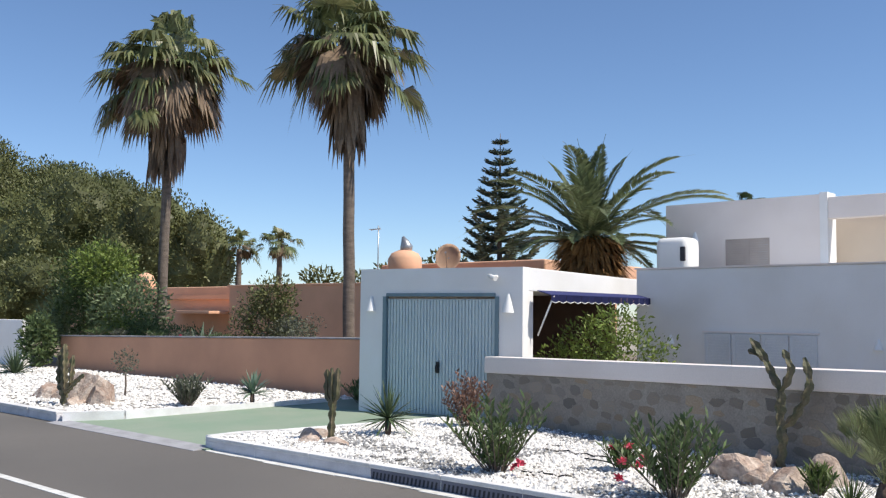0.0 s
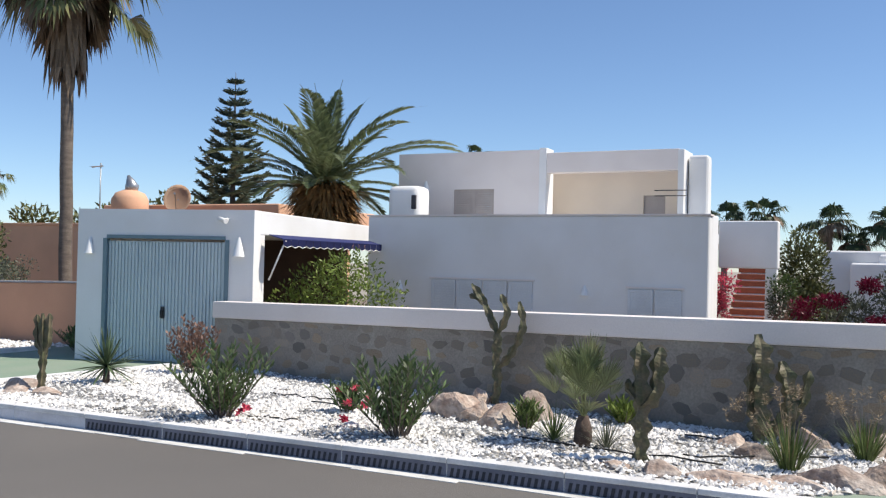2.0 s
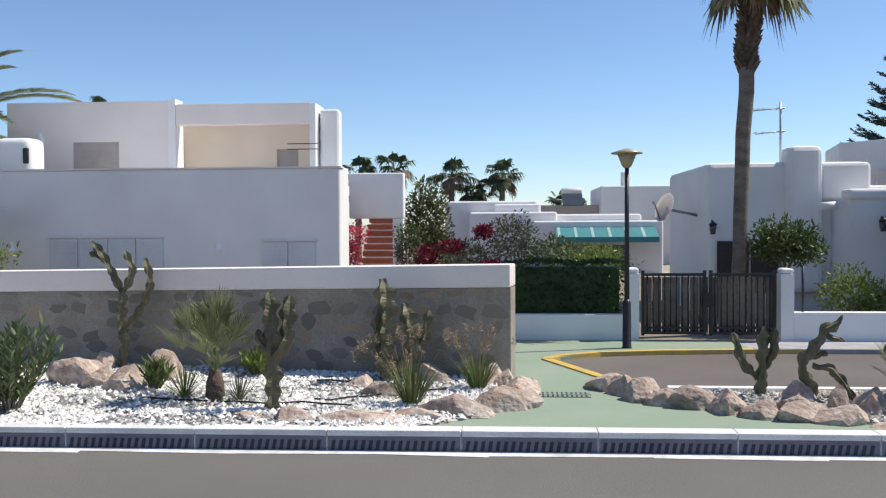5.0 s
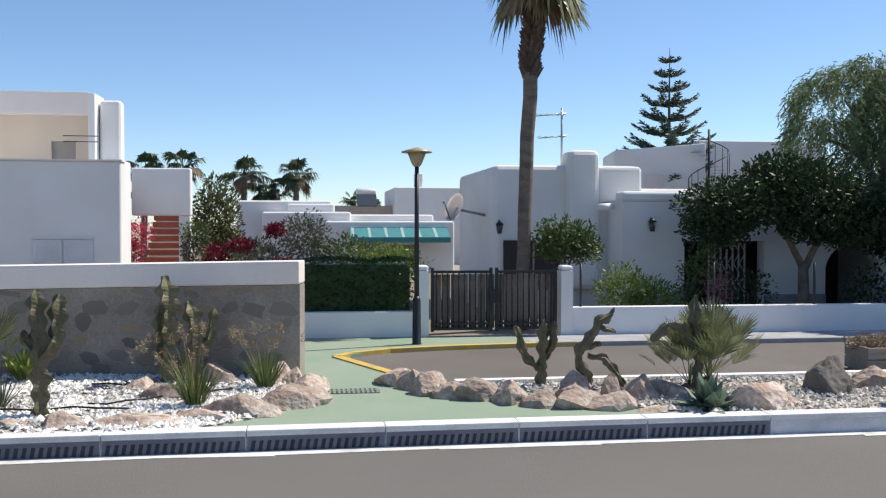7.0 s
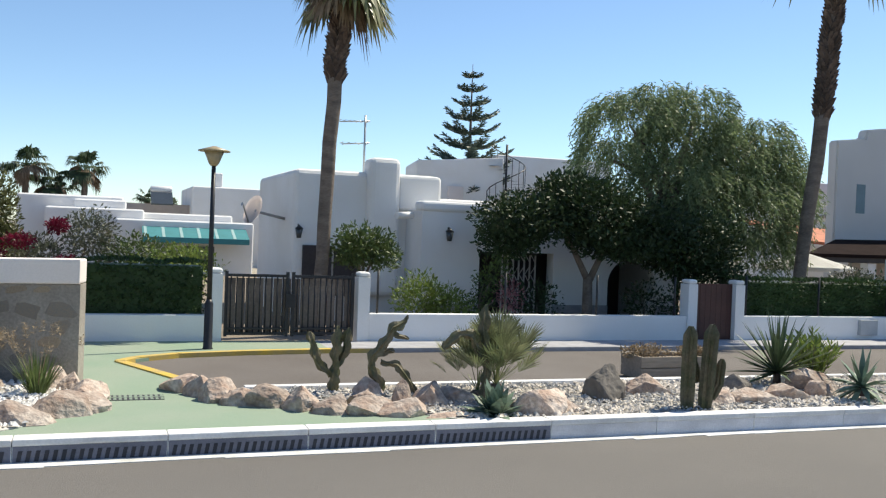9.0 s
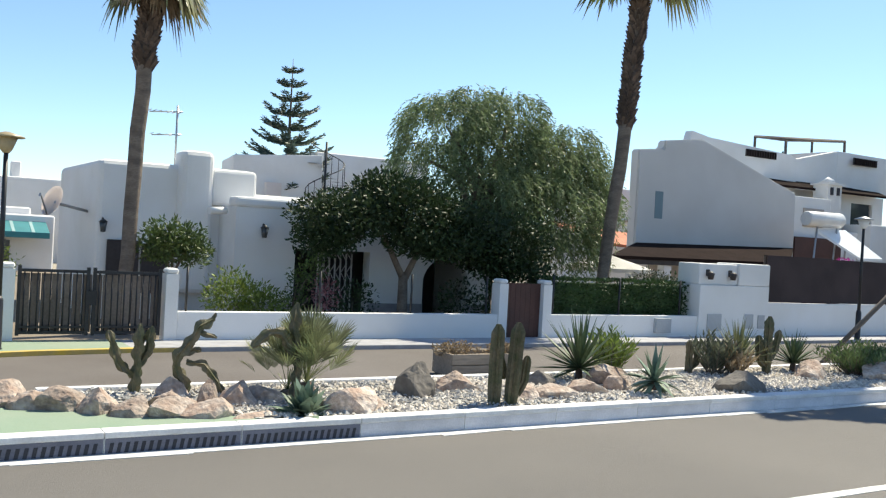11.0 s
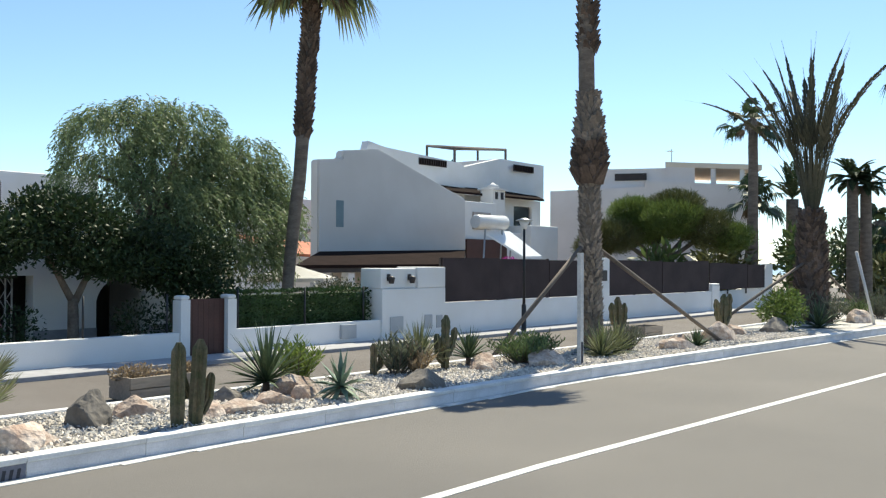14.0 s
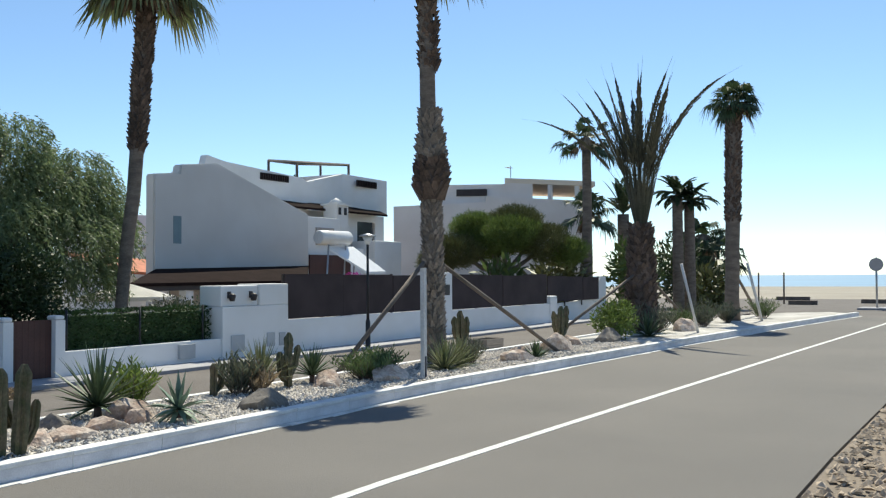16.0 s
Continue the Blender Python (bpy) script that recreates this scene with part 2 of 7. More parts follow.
def panel(bm, pts, thick, axis=1):
    """An upright outline of (along, z) points in the x-z plane from y to y + thick: pts are (x, z), axis[0] is y."""
    y0 = axis
    a = [bm.verts.new((x, y0, z)) for x, z in pts]
    b = [bm.verts.new((x, y0 + thick, z)) for x, z in pts]
    n = len(pts)
    bm.faces.new(a)
    bm.faces.new(b[::-1])
    for i in range(n):
        j = (i + 1) % n
        bm.faces.new((a[j], a[i], b[i], b[j]))
    bmesh.ops.recalc_face_normals(bm, faces=bm.faces[:])
    return bm


def tube(bm, pts, radii, n=8, cap=True, mat=0):
    """A round bar along pts, with a radius at each."""
    pts = [Vector(p) for p in pts]
    if not isinstance(radii, (list, tuple)):
        radii = [radii] * len(pts)
    rings = []
    for i, p in enumerate(pts):
        d = (pts[min(i + 1, len(pts) - 1)] - pts[max(i - 1, 0)]).normalized()
        side = d.cross(Vector((0, 0, 1)) if abs(d.z) < 0.9 else Vector((1, 0, 0))).normalized()
        up = side.cross(d)
        rings.append([bm.verts.new(p + radii[i] * (math.cos(a) * side + math.sin(a) * up)) for a in (2 * math.pi * k / n for k in range(n))])
    for r, s in zip(rings, rings[1:]):
        for k in range(n):
            f = bm.faces.new((r[k], r[(k + 1) % n], s[(k + 1) % n], s[k]))
            f.smooth = True
            f.material_index = mat
    if cap:
        bm.faces.new(rings[0][::-1]).material_index = mat
        bm.faces.new(rings[-1]).material_index = mat
    return bm


def wall_holes(bm, x0, x1, z0, z1, y0, y1, holes):
    """A wall along x with rectangular openings (xa, xb, za, zb) through it."""
    xs = sorted({x0, x1, *[h[0] for h in holes], *[h[1] for h in holes]})
    for a, b in zip(xs, xs[1:]):
        mid, z = (a + b) / 2, z0
        for h in sorted((h for h in holes if h[0] < mid < h[1]), key=lambda h: h[2]):
            if h[2] > z:
                box(bm, a, y0, z, b, y1, h[2])
            z = h[3]
        if z < z1:
            box(bm, a, y0, z, b, y1, z1)
    bmesh.ops.remove_doubles(bm, verts=bm.verts[:], dist=0.0005)
    return bm


def louvre(parent, name, x0, x1, z0, z1, y, mat, label=""):
    """A closed louvred shutter leaf that faces -y: frame and slats."""
    bm = bmesh.new()
    w = 0.05
    for a in ((x0, z0, x0 + w, z1), (x1 - w, z0, x1, z1), (x0 + w, z0, x1 - w, z0 + w), (x0 + w, z1 - w, x1 - w, z1)):
        box(bm, a[0], y - 0.04, a[1], a[2], y - 0.005, a[3])
    leaf = part(name, bm, mat, parent, label)
    k = int((z1 - z0 - 2 * w) / 0.05)
    half = 0.5 * (z1 - z0 - 2 * w) / k - 0.0015
    for i in range(k):
        z = z0 + w + (i + 0.5) * (z1 - z0 - 2 * w) / k
        part("slat", boxed(x0 + w, y - 0.033, z - half, x1 - w, y - 0.012, z + half), mat, leaf)
    return leaf

# ---- ground, road, kerbs ----
KERB_Y = 7.62


def sheet(name, plan, z, mat, label, category, thick=0.3):
    return solid(name, prism(bmesh.new(), plan, z - thick, z), mat, label, category, "structure")


bm = bmesh.new()
prism(bm, [(-900, -900), (150, -900), (150, 900), (-900, 900)], -3.0, -0.035)
prism(bm, [(150, -900), (200, -900), (200, 900), (150, 900)], -3.0, [-0.035, -1.2, -1.2, -0.035])
solid("ground", bm, sand, "pale sandy ground running down to the beach", "ground", "structure")
sheet("water", [(185, -3500), (4200, -3500), (4200, 3500), (185, 3500)], -0.9, water, "glittering blue sea on the horizon", "sea", 0.2)
sheet("road", [(-90, 1.75), (12, 1.55), (30, 1.2), (44, 0.6), (44, 7.66), (-10, 7.66), (-13, 7.47), (-90, 7.47)], 0.0, asphalt, "grey asphalt road with a white line", "road")
sheet("road", [(44, -6), (60, -10), (74, -6), (74, 24), (60, 22), (44, 13.2)], -0.004, asphalt_old, "pale worn asphalt turning area near the beach", "road")
bm = bmesh.new()
xs = [-70, -40, -20, -8, 4, 9, 14, 24, 33, 40]
ys = [4.2, 4.45, 4.55, 4.6, 4.73, 4.74, 4.55, 4.15, 3.75, 3.45]
for xa, ya, xb, yb in zip(xs, ys, xs[1:], ys[1:]):
    prism(bm, [(xa, ya - 0.055), (xb, yb - 0.055), (xb, yb + 0.055), (xa, ya + 0.055)], -0.01, 0.005)
solid("road_line", bm, road_white, "white painted line along the road", "road marking", "structure")


def kerb_bend(x):
    """How far the kerb has swung towards the road at x."""
    if x < 4:
        return 0.012 * (4 - max(x, -16))
    return 0.0 if x < 14 else 0.045 * (x - 14) + 0.0012 * (x - 14) ** 2


bm = bmesh.new()
random.seed(4)
x = -9.3
while x < 45:
    w = random.uniform(0.5, 1.4)
    a, b = random.uniform(0.05, 0.13), random.uniform(0.05, 0.13)
    ya, yb = 7.56 - kerb_bend(x), 7.56 - kerb_bend(x + w)
    prism(bm, [(x, ya - a), (x + w, yb - b), (x + w, yb + 0.05), (x, ya + 0.05)], -0.01, 0.006)
    x += w
solid("gutter_paint", bm, road_white, "ragged white paint at the foot of the kerb", "road marking", "structure")

# verge at the camera's side
bm = bmesh.new()
prism(bm, [(-60, -8), (44, -8), (44, 0.55), (30, 1.15), (12, 1.5), (-60, 1.7)], -0.3, [0.03, 0.03, 0.02, 0.02, 0.02, 0.02])
solid("verge", bm, soil, "stony dry soil verge beside the road", "verge", "structure")

# beds and pavements behind the kerb
BED = [(-9.35, 7.55), (1.0, 7.7), (1.5, 8.2), (1.95, 9.0), (1.75, 10.2), (-8.3, 12.0), (-8.75, 11.6)]
LEFT_BED = [(-45, 7.5), (-13.6, 7.5), (-13.15, 8.25), (-12.6, 12.6), (-12.6, 13.5), (-45, 13.5)]
ISLAND = [(5.2, 7.7), (16, 7.63), (22, 7.28), (28, 6.84), (36, 6.12), (44, 5.26), (45.3, 6.2), (44, 7.8), (40, 9.0), (36, 9.6), (3.25, 9.62), (2.85, 10.2), (3.3, 9.45), (4.2, 8.85)]
DRIVE = [(-13.6, 7.36), (-9.3, 7.36), (-8.75, 12.4), (-13.0, 13.5)]
bm = bmesh.new()
prism(bm, DRIVE, -0.3, [0.02, 0.02, 0.13, 0.13])
solid("driveway", bm, green_paint, "green painted concrete driveway before the garage", "driveway", "structure")
sheet("flower_bed", BED, 0.15, gravel_base, "pale gravel bed before the stone wall", "gravel bed", 0.4)
sheet("flower_bed", LEFT_BED, 0.1, gravel_base, "white gravel bed before the salmon wall", "gravel bed", 0.4)
sheet("flower_bed", ISLAND, 0.15, gravel_base, "long gravel island between the two roads", "gravel bed", 0.4)
sheet("pavement", [(0.6, 7.68), (5.3, 7.68), (4.3, 8.6), (3.35, 9.4), (2.8, 10.3), (2.78, 10.55), (2.25, 11.75), (2.9, 12.35), (5, 12.72), (5, 13.75), (1.7, 13.75), (1.7, 9.9), (1.95, 9.0), (1.5, 8.25)], 0.142, green_paint, "green painted pavement", "pavement", 0.4)
sheet("pavement", [(5, 12.72), (10, 12.78), (36, 12.95), (36, 13.75), (5, 13.75)], 0.138, kerb_concrete, "pale concrete pavement along the garden walls", "pavement", 0.4)
bm = prism(bmesh.new(), [(3.3, 9.5), (44, 9.3), (44, 13.2), (36, 12.95), (10, 12.78), (5, 12.72), (3.3, 12.5)], -0.3, 0.1)
prism(bm, [(3.3, 9.5), (3.3, 12.5), (2.9, 12.35), (2.25, 11.75), (2.78, 10.55), (2.95, 10.2)], -0.3, 0.1)
solid("road", bm, asphalt_old, "worn grey asphalt side road", "road", "structure")
sheet("ground", [(-60, 13.4), (1.75, 13.8), (1.75, 40), (-60, 40)], 0.02, soil, "dry garden ground behind the walls", "ground", 0.1)
# garden soil, whose dark colour also carries the villa's shadow behind the gate
sheet("ground", [(1.76, 13.84), (36, 13.9), (44, 14.8), (44, 34), (1.76, 34)], 0.01, soil, "dry garden ground behind the villa walls", "ground", 0.1)
bm = bmesh.new()
pts = [(2.82, 10.42), (2.25, 11.75), (2.45, 12.05), (2.95, 12.36), (3.8, 12.56), (5.0, 12.70), (7.2, 12.76)]
for (xa, ya), (xb, yb) in zip(pts, pts[1:]):
    d = Vector((xb - xa, yb - ya, 0)).normalized()
    s = Vector((-d.y, d.x, 0)) * 0.06
    prism(bm, [(xa + s.x, ya + s.y), (xa - s.x, ya - s.y), (xb - s.x, yb - s.y), (xb + s.x, yb + s.y)], 0.08, 0.158)
solid("kerb", bm, road_yellow, "worn yellow painted kerb edge", "kerb", "structure")
bm = bmesh.new()
for xa, xb in ((3.4, 12), (12, 22), (22, 36)):
    box(bm, xa, 9.56, 0.05, xb - 0.01, 9.68, 0.19, 0.012)
solid("kerb", bm, kerb_white, "thin white kerb along the gravel island", "kerb", "structure")
bm = bmesh.new()
box(bm, 5, 12.66, 0.05, 36, 12.74, 0.165, 0.01)
solid("kerb", bm, kerb_concrete, "low concrete kerb of the side road", "kerb", "structure")
# white edging of the front bed towards the drive
bm = bmesh.new()
for (xa, ya), (xb, yb) in (((-9.45, 7.5), (-9.5, 8.1)), ((-9.5, 8.1), (-9.3, 8.6)), ((-9.3, 8.6), (-8.8, 11.7)), ((-13.7, 7.45), (-13.2, 8.3)), ((-13.2, 8.3), (-12.65, 12.6))):
    d = Vector((xb - xa, yb - ya, 0)).normalized()
    s = Vector((-d.y, d.x, 0)) * 0.07
    prism(bm, [(xa + s.x, ya + s.y), (xa - s.x, ya - s.y), (xb - s.x, yb - s.y), (xb + s.x, yb + s.y)], 0.0, 0.18)
solid("bed_edging", bm, kerb_white, "white painted edging of the gravel beds", "kerb", "structure")
# drain cover in the green pavement
grate_metal = material("worn_grate_metal", (0.22, 0.28, 0.22), 0.8, 0.1, 6, 60, 0.1)
g = tagged(new("drain_grate", mesh_of("drain_grate", boxed(2.07, 9.22, 0.10, 2.61, 9.48, 0.147), slot_dark)), "long metal drain grate set in the green pavement", "drain grate", "", "structure")
for i in range(12):
    part("grate_bar", boxed(2.068 + i * 0.0465, 9.22, 0.146, 2.094 + i * 0.0465, 9.48, 0.150), grate_metal, g)
part("grate_bar", boxed(2.066, 9.335, 0.1465, 2.614, 9.365, 0.1515), grate_metal, g)

# ---- stone garden wall ----
WA, WB = Vector((-8.15, 11.95, 0)), Vector((1.83, 10.18, 0))
wd = (WB - WA).normalized()
wn2 = Vector((wd.y, -wd.x, 0))   # towards the road
WL = (WB - WA).length


def on_wall(u, out, z):
    return WA + wd * u + wn2 * out + Vector((0, 0, z))


stone_wall = tagged(new("garden_wall"), "stone-faced garden wall with a white rendered top band", "wall", "", "structure")
bm = bmesh.new()
c = [on_wall(u, o, 0) for u, o in ((0, 0), (WL, 0), (WL, -0.28), (0, -0.28))]
prism(bm, [(v.x, v.y) for v in c], -0.2, [0.93, 1.14, 1.14, 0.93])
part("mortar_face", bm, stone_mortar, stone_wall, "grey mortar between field stones")
bm = bmesh.new()
c = [on_wall(u, o, 0) for u, o in ((-0.03, 0.035), (WL + 0.0, 0.035), (WL, -0.30), (-0.03, -0.30))]
prism(bm, [(v.x, v.y) for v in c], [0.935, 1.145, 1.145, 0.935], [1.20, 1.39, 1.39, 1.20], 0.02)
part("top_band", bm, white_warm, stone_wall, "smooth white rendered band")

# ---- garage ----
GA = (-10.5, 11.85, 0.0)
garage = empty("garage", GA, "white rendered garage with a pale blue metal door and open side", "garage")
gx, gy = GA[0], GA[1]
bm = bmesh.new()
wall_holes(bm, gx - 0.53, gx + 2.78, -0.2, 2.70, gy, gy + 0.25, [(gx, gx + 2.32, -0.2, 2.2)])
part("front_wall", bm, white, garage)
part("side_wall", boxed(gx - 0.53, gy + 0.25, -0.2, gx - 0.30, gy + 5.2, 2.70), white, garage)
# inner shade of the open garage is put into this wall's dark brown
part("side_wall", boxed(gx - 0.3, gy + 4.95, -0.2, gx + 2.5, gy + 5.2, 2.5), material("shaded_back_wall", (0.10, 0.06, 0.045), 0.9, 0.1), garage, "back wall coloured dark brown for the shaded inside")
part("roof_beam", boxed(gx + 2.48, gy + 0.25, 2.30, gx + 2.78, gy + 6.3, 2.70, 0.02), white, garage)
part("roof", boxed(gx - 0.3, gy + 0.25, 2.32, gx + 2.48, gy + 4.95, 2.5), white, garage)
part("post", boxed(gx + 2.5, gy + 0.25, -0.2, gx + 2.775, gy + 0.42, 2.3), white, garage)
bm = bmesh.new()
for a in ((gx - 0.02, 0.0, gx + 0.05, 2.2), (gx + 2.27, 0.0, gx + 2.34, 2.2), (gx + 0.05, 2.16, gx + 2.27, 2.2)):
    box(bm, a[0], gy - 0.02, a[1] + 0.1, a[2], gy + 0.08, a[3])
part("door_frame", bm, door_frame, garage, "dark blue-grey steel frame")
leaf = part("door", boxed(gx + 0.05, gy + 0.06, 0.13, gx + 2.27, gy + 0.10, 2.16), door_blue, garage, "pale blue ribbed metal door")
for i in range(34):
    xr = gx + 0.06 + i * 2.2 / 34
    part("door_rib", boxed(xr, gy + 0.04, 0.15, xr + 0.04, gy + 0.062, 2.15), door_blue, leaf)
bm = bmesh.new()
box(bm, gx + 1.10, gy + 0.0, 0.86, gx + 1.16, gy + 0.03, 1.06, 0.008)
tube(bm, [(gx + 1.13, gy - 0.045, 1.0), (gx + 1.13, gy - 0.045, 0.88)], 0.014, 8)
tube(bm, [(gx + 1.13, gy + 0.01, 1.0), (gx + 1.13, gy - 0.045, 1.0)], 0.012, 8)
part("handle", bm, black_metal, leaf, "black door handle")
garage.rotation_euler = (0, 0, radians(12))


def wall_lamp(x, y, z, w=0.2, h=0.28, rz=0.0):
    """A half-cone wall lamp of white plaster that faces -y."""
    bm = bmesh.new()
    n = 10
    ring = [bm.verts.new((x + w / 2 * math.cos(math.pi * k / n), y - w / 2 * math.sin(math.pi * k / n), z)) for k in range(n + 1)]
    tip = [bm.verts.new((x + w / 9 * math.cos(math.pi * k / n), y - w / 9 * math.sin(math.pi * k / n), z + h)) for k in range(n + 1)]
    for k in range(n):
        bm.faces.new((ring[k + 1], ring[k], tip[k], tip[k + 1]))
    bm.faces.new(tip[::-1])
    bm.faces.new(ring)
    bm.faces.new((ring[0], ring[-1], tip[-1], tip[0]))
    bmesh.ops.recalc_face_normals(bm, faces=bm.faces[:])
    return solid("wall_lamp", bm, steel_cone, "white plaster half-cone wall lamp", "wall lamp", group="plaster wall lamps")


for x, y, z, s in ((-10.77, 11.785, 1.93, 1.0), (-8.03, 12.365, 1.93, 1.15)):
    wall_lamp(x, y, z, 0.2 * s, 0.28 * s).rotation_euler = (0, 0, 0)
bm = bmesh.new()
tube(bm, [(-8.25, 12.33, 2.54), (-8.25, 12.2, 2.52)], [0.03, 0.03], 8)
tube(bm, [(-8.33, 12.2, 2.55), (-8.14, 12.15, 2.50)], [0.035, 0.045], 10)
solid("security_camera", bm, white, "small white security camera on the garage", "camera")

# awning at the garage's open side
awning = empty("awning", (-8, 14, 2.3), "navy blue awning with a scalloped edge beside the garage", "awning")
bm = bmesh.new()
a, b = Vector((-7.72, 12.75, 2.32)), Vector((-7.95, 16.4, 2.32))
out = Vector((0.28, 0.02, -0.18))
prism(bm, [(a.x, a.y), (a.x + out.x, a.y), (b.x + out.x, b.y), (b.x, b.y)], [2.30, 2.23, 2.23, 2.30], [2.315, 2.245, 2.245, 2.315])
part("canopy", bm, awning_blue, awning)
for i in range(15):
    bm = bmesh.new()
    f0, f1 = i / 15, (i + 0.97) / 15
    p, q = (a + out).lerp(b + out, f0), (a + out).lerp(b + out, f1)
    mid = (p + q) / 2
    vs = [bm.verts.new((v.x, v.y, z)) for v, z in ((p, 2.24), (q, 2.24), (q, 2.13), (mid, 2.10), (p, 2.13))]
    bm.faces.new(vs)
    bmesh.ops.solidify(bm, geom=bm.faces[:], thickness=0.008)
    part("scallop", bm, awning_blue, awning)
    part("trim", tube(bmesh.new(), [(p.x + 0.006, p.y, 2.128), (mid.x + 0.006, mid.y, 2.098), (q.x + 0.006, q.y, 2.128)], 0.007, 4), canvas_white, awning)
part("arm", tube(bmesh.new(), [(-7.74, 12.8, 1.55), (-7.45, 12.85, 2.22)], 0.015, 8), white, awning, "white folding arm")

# ---- white two-storey house ----
house = empty("house", (-5, 20, 0), "white rendered flat-roofed house with a set-back upper floor", "house")
HX0, HX1, HY = -8.05, -1.22, 16.5
part("wall", boxed(HX0, HY, -0.2, HX1, HY + 0.3, 2.83, 0.05, 3), white, house, "smooth white front wall")
part("wall", boxed(HX0 + 0.02, HY + 0.3, -0.2, HX0 + 0.3, 24, 2.86), white, house)
part("wall", boxed(HX1 - 0.3, HY + 0.3, -0.2, HX1 - 0.004, 17.4, 2.86, 0.03), white, house)
part("roof", boxed(HX0 + 0.3, HY + 0.3, 2.4, HX1 - 0.3, 24, 2.6), white, house, "white roof terrace")
part("coping", boxed(HX0 - 0.02, HY - 0.02, 2.825, HX1 + 0.02, HY + 0.32, 2.855), white_warm, house)
for x0, x1, z1, name in ((-6.55, -6.03, 1.58, "shutter"), (-5.99, -5.47, 1.58, "shutter"), (-5.43, -4.95, 1.58, "shutter"), (-4.91, -4.44, 1.58, "shutter"), (-2.62, -2.17, 1.51, "shutter"), (-2.13, -1.67, 1.51, "shutter")):
    louvre(house, name, x0, x1, 0.3, z1, HY, shutter, "closed grey louvred shutter")
for x0, x1, z in ((-6.6, -4.4, 1.6), (-2.66, -1.63, 1.53)):
    part("window_frame", boxed(x0, HY - 0.03, z, x1, HY - 0.001, z + 0.03), white_warm, house)
# upper floor
UY = 21.0
bm = bmesh.new()
wall_holes(bm, -9.86, -5.97, 2.5, 4.66, UY, UY + 0.25, [(-8.29, -7.2, 3.05, 3.74)])
part("upper_wall", bm, white_warm, house, "white upper wall")
part("upper_wall", boxed(-9.86, UY + 0.25, 2.5, -9.67, 26, 4.66), white_warm, house)
part("upper_wall", boxed(-6.45, UY + 0.25, 2.5, -6.27, 26, 4.66), white, house)
part("pilaster", boxed(-6.04, UY - 0.02, 2.5, -5.86, UY + 0.5, 4.70, 0.015), white, house, "white pilaster beside the recessed terrace")
part("lintel", boxed(-5.86, UY, 4.10, -2.74, UY + 0.3, 4.58, 0.02), white_warm, house, "wall band over the recessed terrace")
part("roof", boxed(-9.67, UY + 0.25, 4.3, -6.45, 26, 4.5), white, house)
bm = bmesh.new()
wall_holes(bm, -6.27, -2.78, 2.5, 4.6, 22.1, 22.3, [(-3.8, -3.28, 2.6, 3.62)])
part("terrace_wall", bm, cream, house, "cream back wall of the recessed terrace")
part("terrace_wall", boxed(-2.78, UY + 0.92, 2.6, -2.7, 22.3, 4.5), cream, house)
part("terrace_door", boxed(-3.8, 22.16, 2.6, -3.28, 22.2, 3.62), shutter_warm, house, "closed taupe door")
part("terrace_window", boxed(-6.25, 22.06, 2.7, -6.09, 22.098, 3.67), dark_inside, house)
part("side_pier", boxed(-2.76, UY - 0.02, 2.5, -2.62, UY + 0.9, 4.56, 0.02), white, house)
part("side_pier", boxed(-2.60, UY + 0.3, 2.5, -2.15, UY + 0.75, 4.46, 0.1, 3), white, house, "rounded white outer pier")
bm = bmesh.new()
tube(bm, [(-3.2, UY - 0.3, 3.62), (-2.5, UY - 0.3, 3.62)], 0.012, 6)
tube(bm, [(-3.2, UY - 0.3, 3.50), (-2.5, UY - 0.3, 3.50)], 0.012, 6)
part("drying_rail", bm, dark_metal, house)
louvre(house, "shutter", -8.29, -7.745, 3.05, 3.74, UY + 0.06, shutter_warm, "closed taupe louvred shutter")
louvre(house, "shutter", -7.745, -7.2, 3.05, 3.74, UY + 0.06, shutter_warm, "closed taupe louvred shutter")
for x, z in ((-7.28, 1.36), (-3.43, 1.37)):
    wall_lamp(x, HY, z, 0.16, 0.18)
wall_lamp(-9.07, UY, 3.72, 0.2, 0.24)
# chimney of the lower roof
chim = empty("chimney", (-8.8, 19.5, 2.6), "rounded white chimney on the roof terrace", "chimney")
bm = boxed(-9.23, 19.3, 2.6, -8.4, 20.0, 3.71, 0.2, 4)
part("flue", bm, white, chim, smooth=True)
part("vent", boxed(-8.56, 19.27, 3.15, -8.44, 19.33, 3.48, 0.02), slot_dark, chim, "dark vent opening")
# porch with steps
porch = empty("porch", (-0.8, 18, 0), "white porch over terracotta outside steps", "porch")
part("porch_wall", boxed(-1.33, 18.0, 1.93, -0.27, 18.3, 2.81, 0.04, 3), white, porch)
part("column", boxed(-0.49, 18.02, -0.2, -0.29, 18.24, 1.93, 0.02), white, porch)
for i in range(11):
    part("step", boxed(-1.34, 18.7 + i * 0.18, 0.45 + i * 0.14, -0.62, 18.9 + i * 0.18, 0.56 + i * 0.14, 0.012), brick_red, porch, "terracotta tiled step" if i == 0 else "")
part("stair_base", prism(bmesh.new(), [(-1.3, 18.7), (-0.66, 18.7), (-0.66, 20.7), (-1.3, 20.7)], -0.2, [0.44, 0.44, 1.98, 1.98]), white, porch)

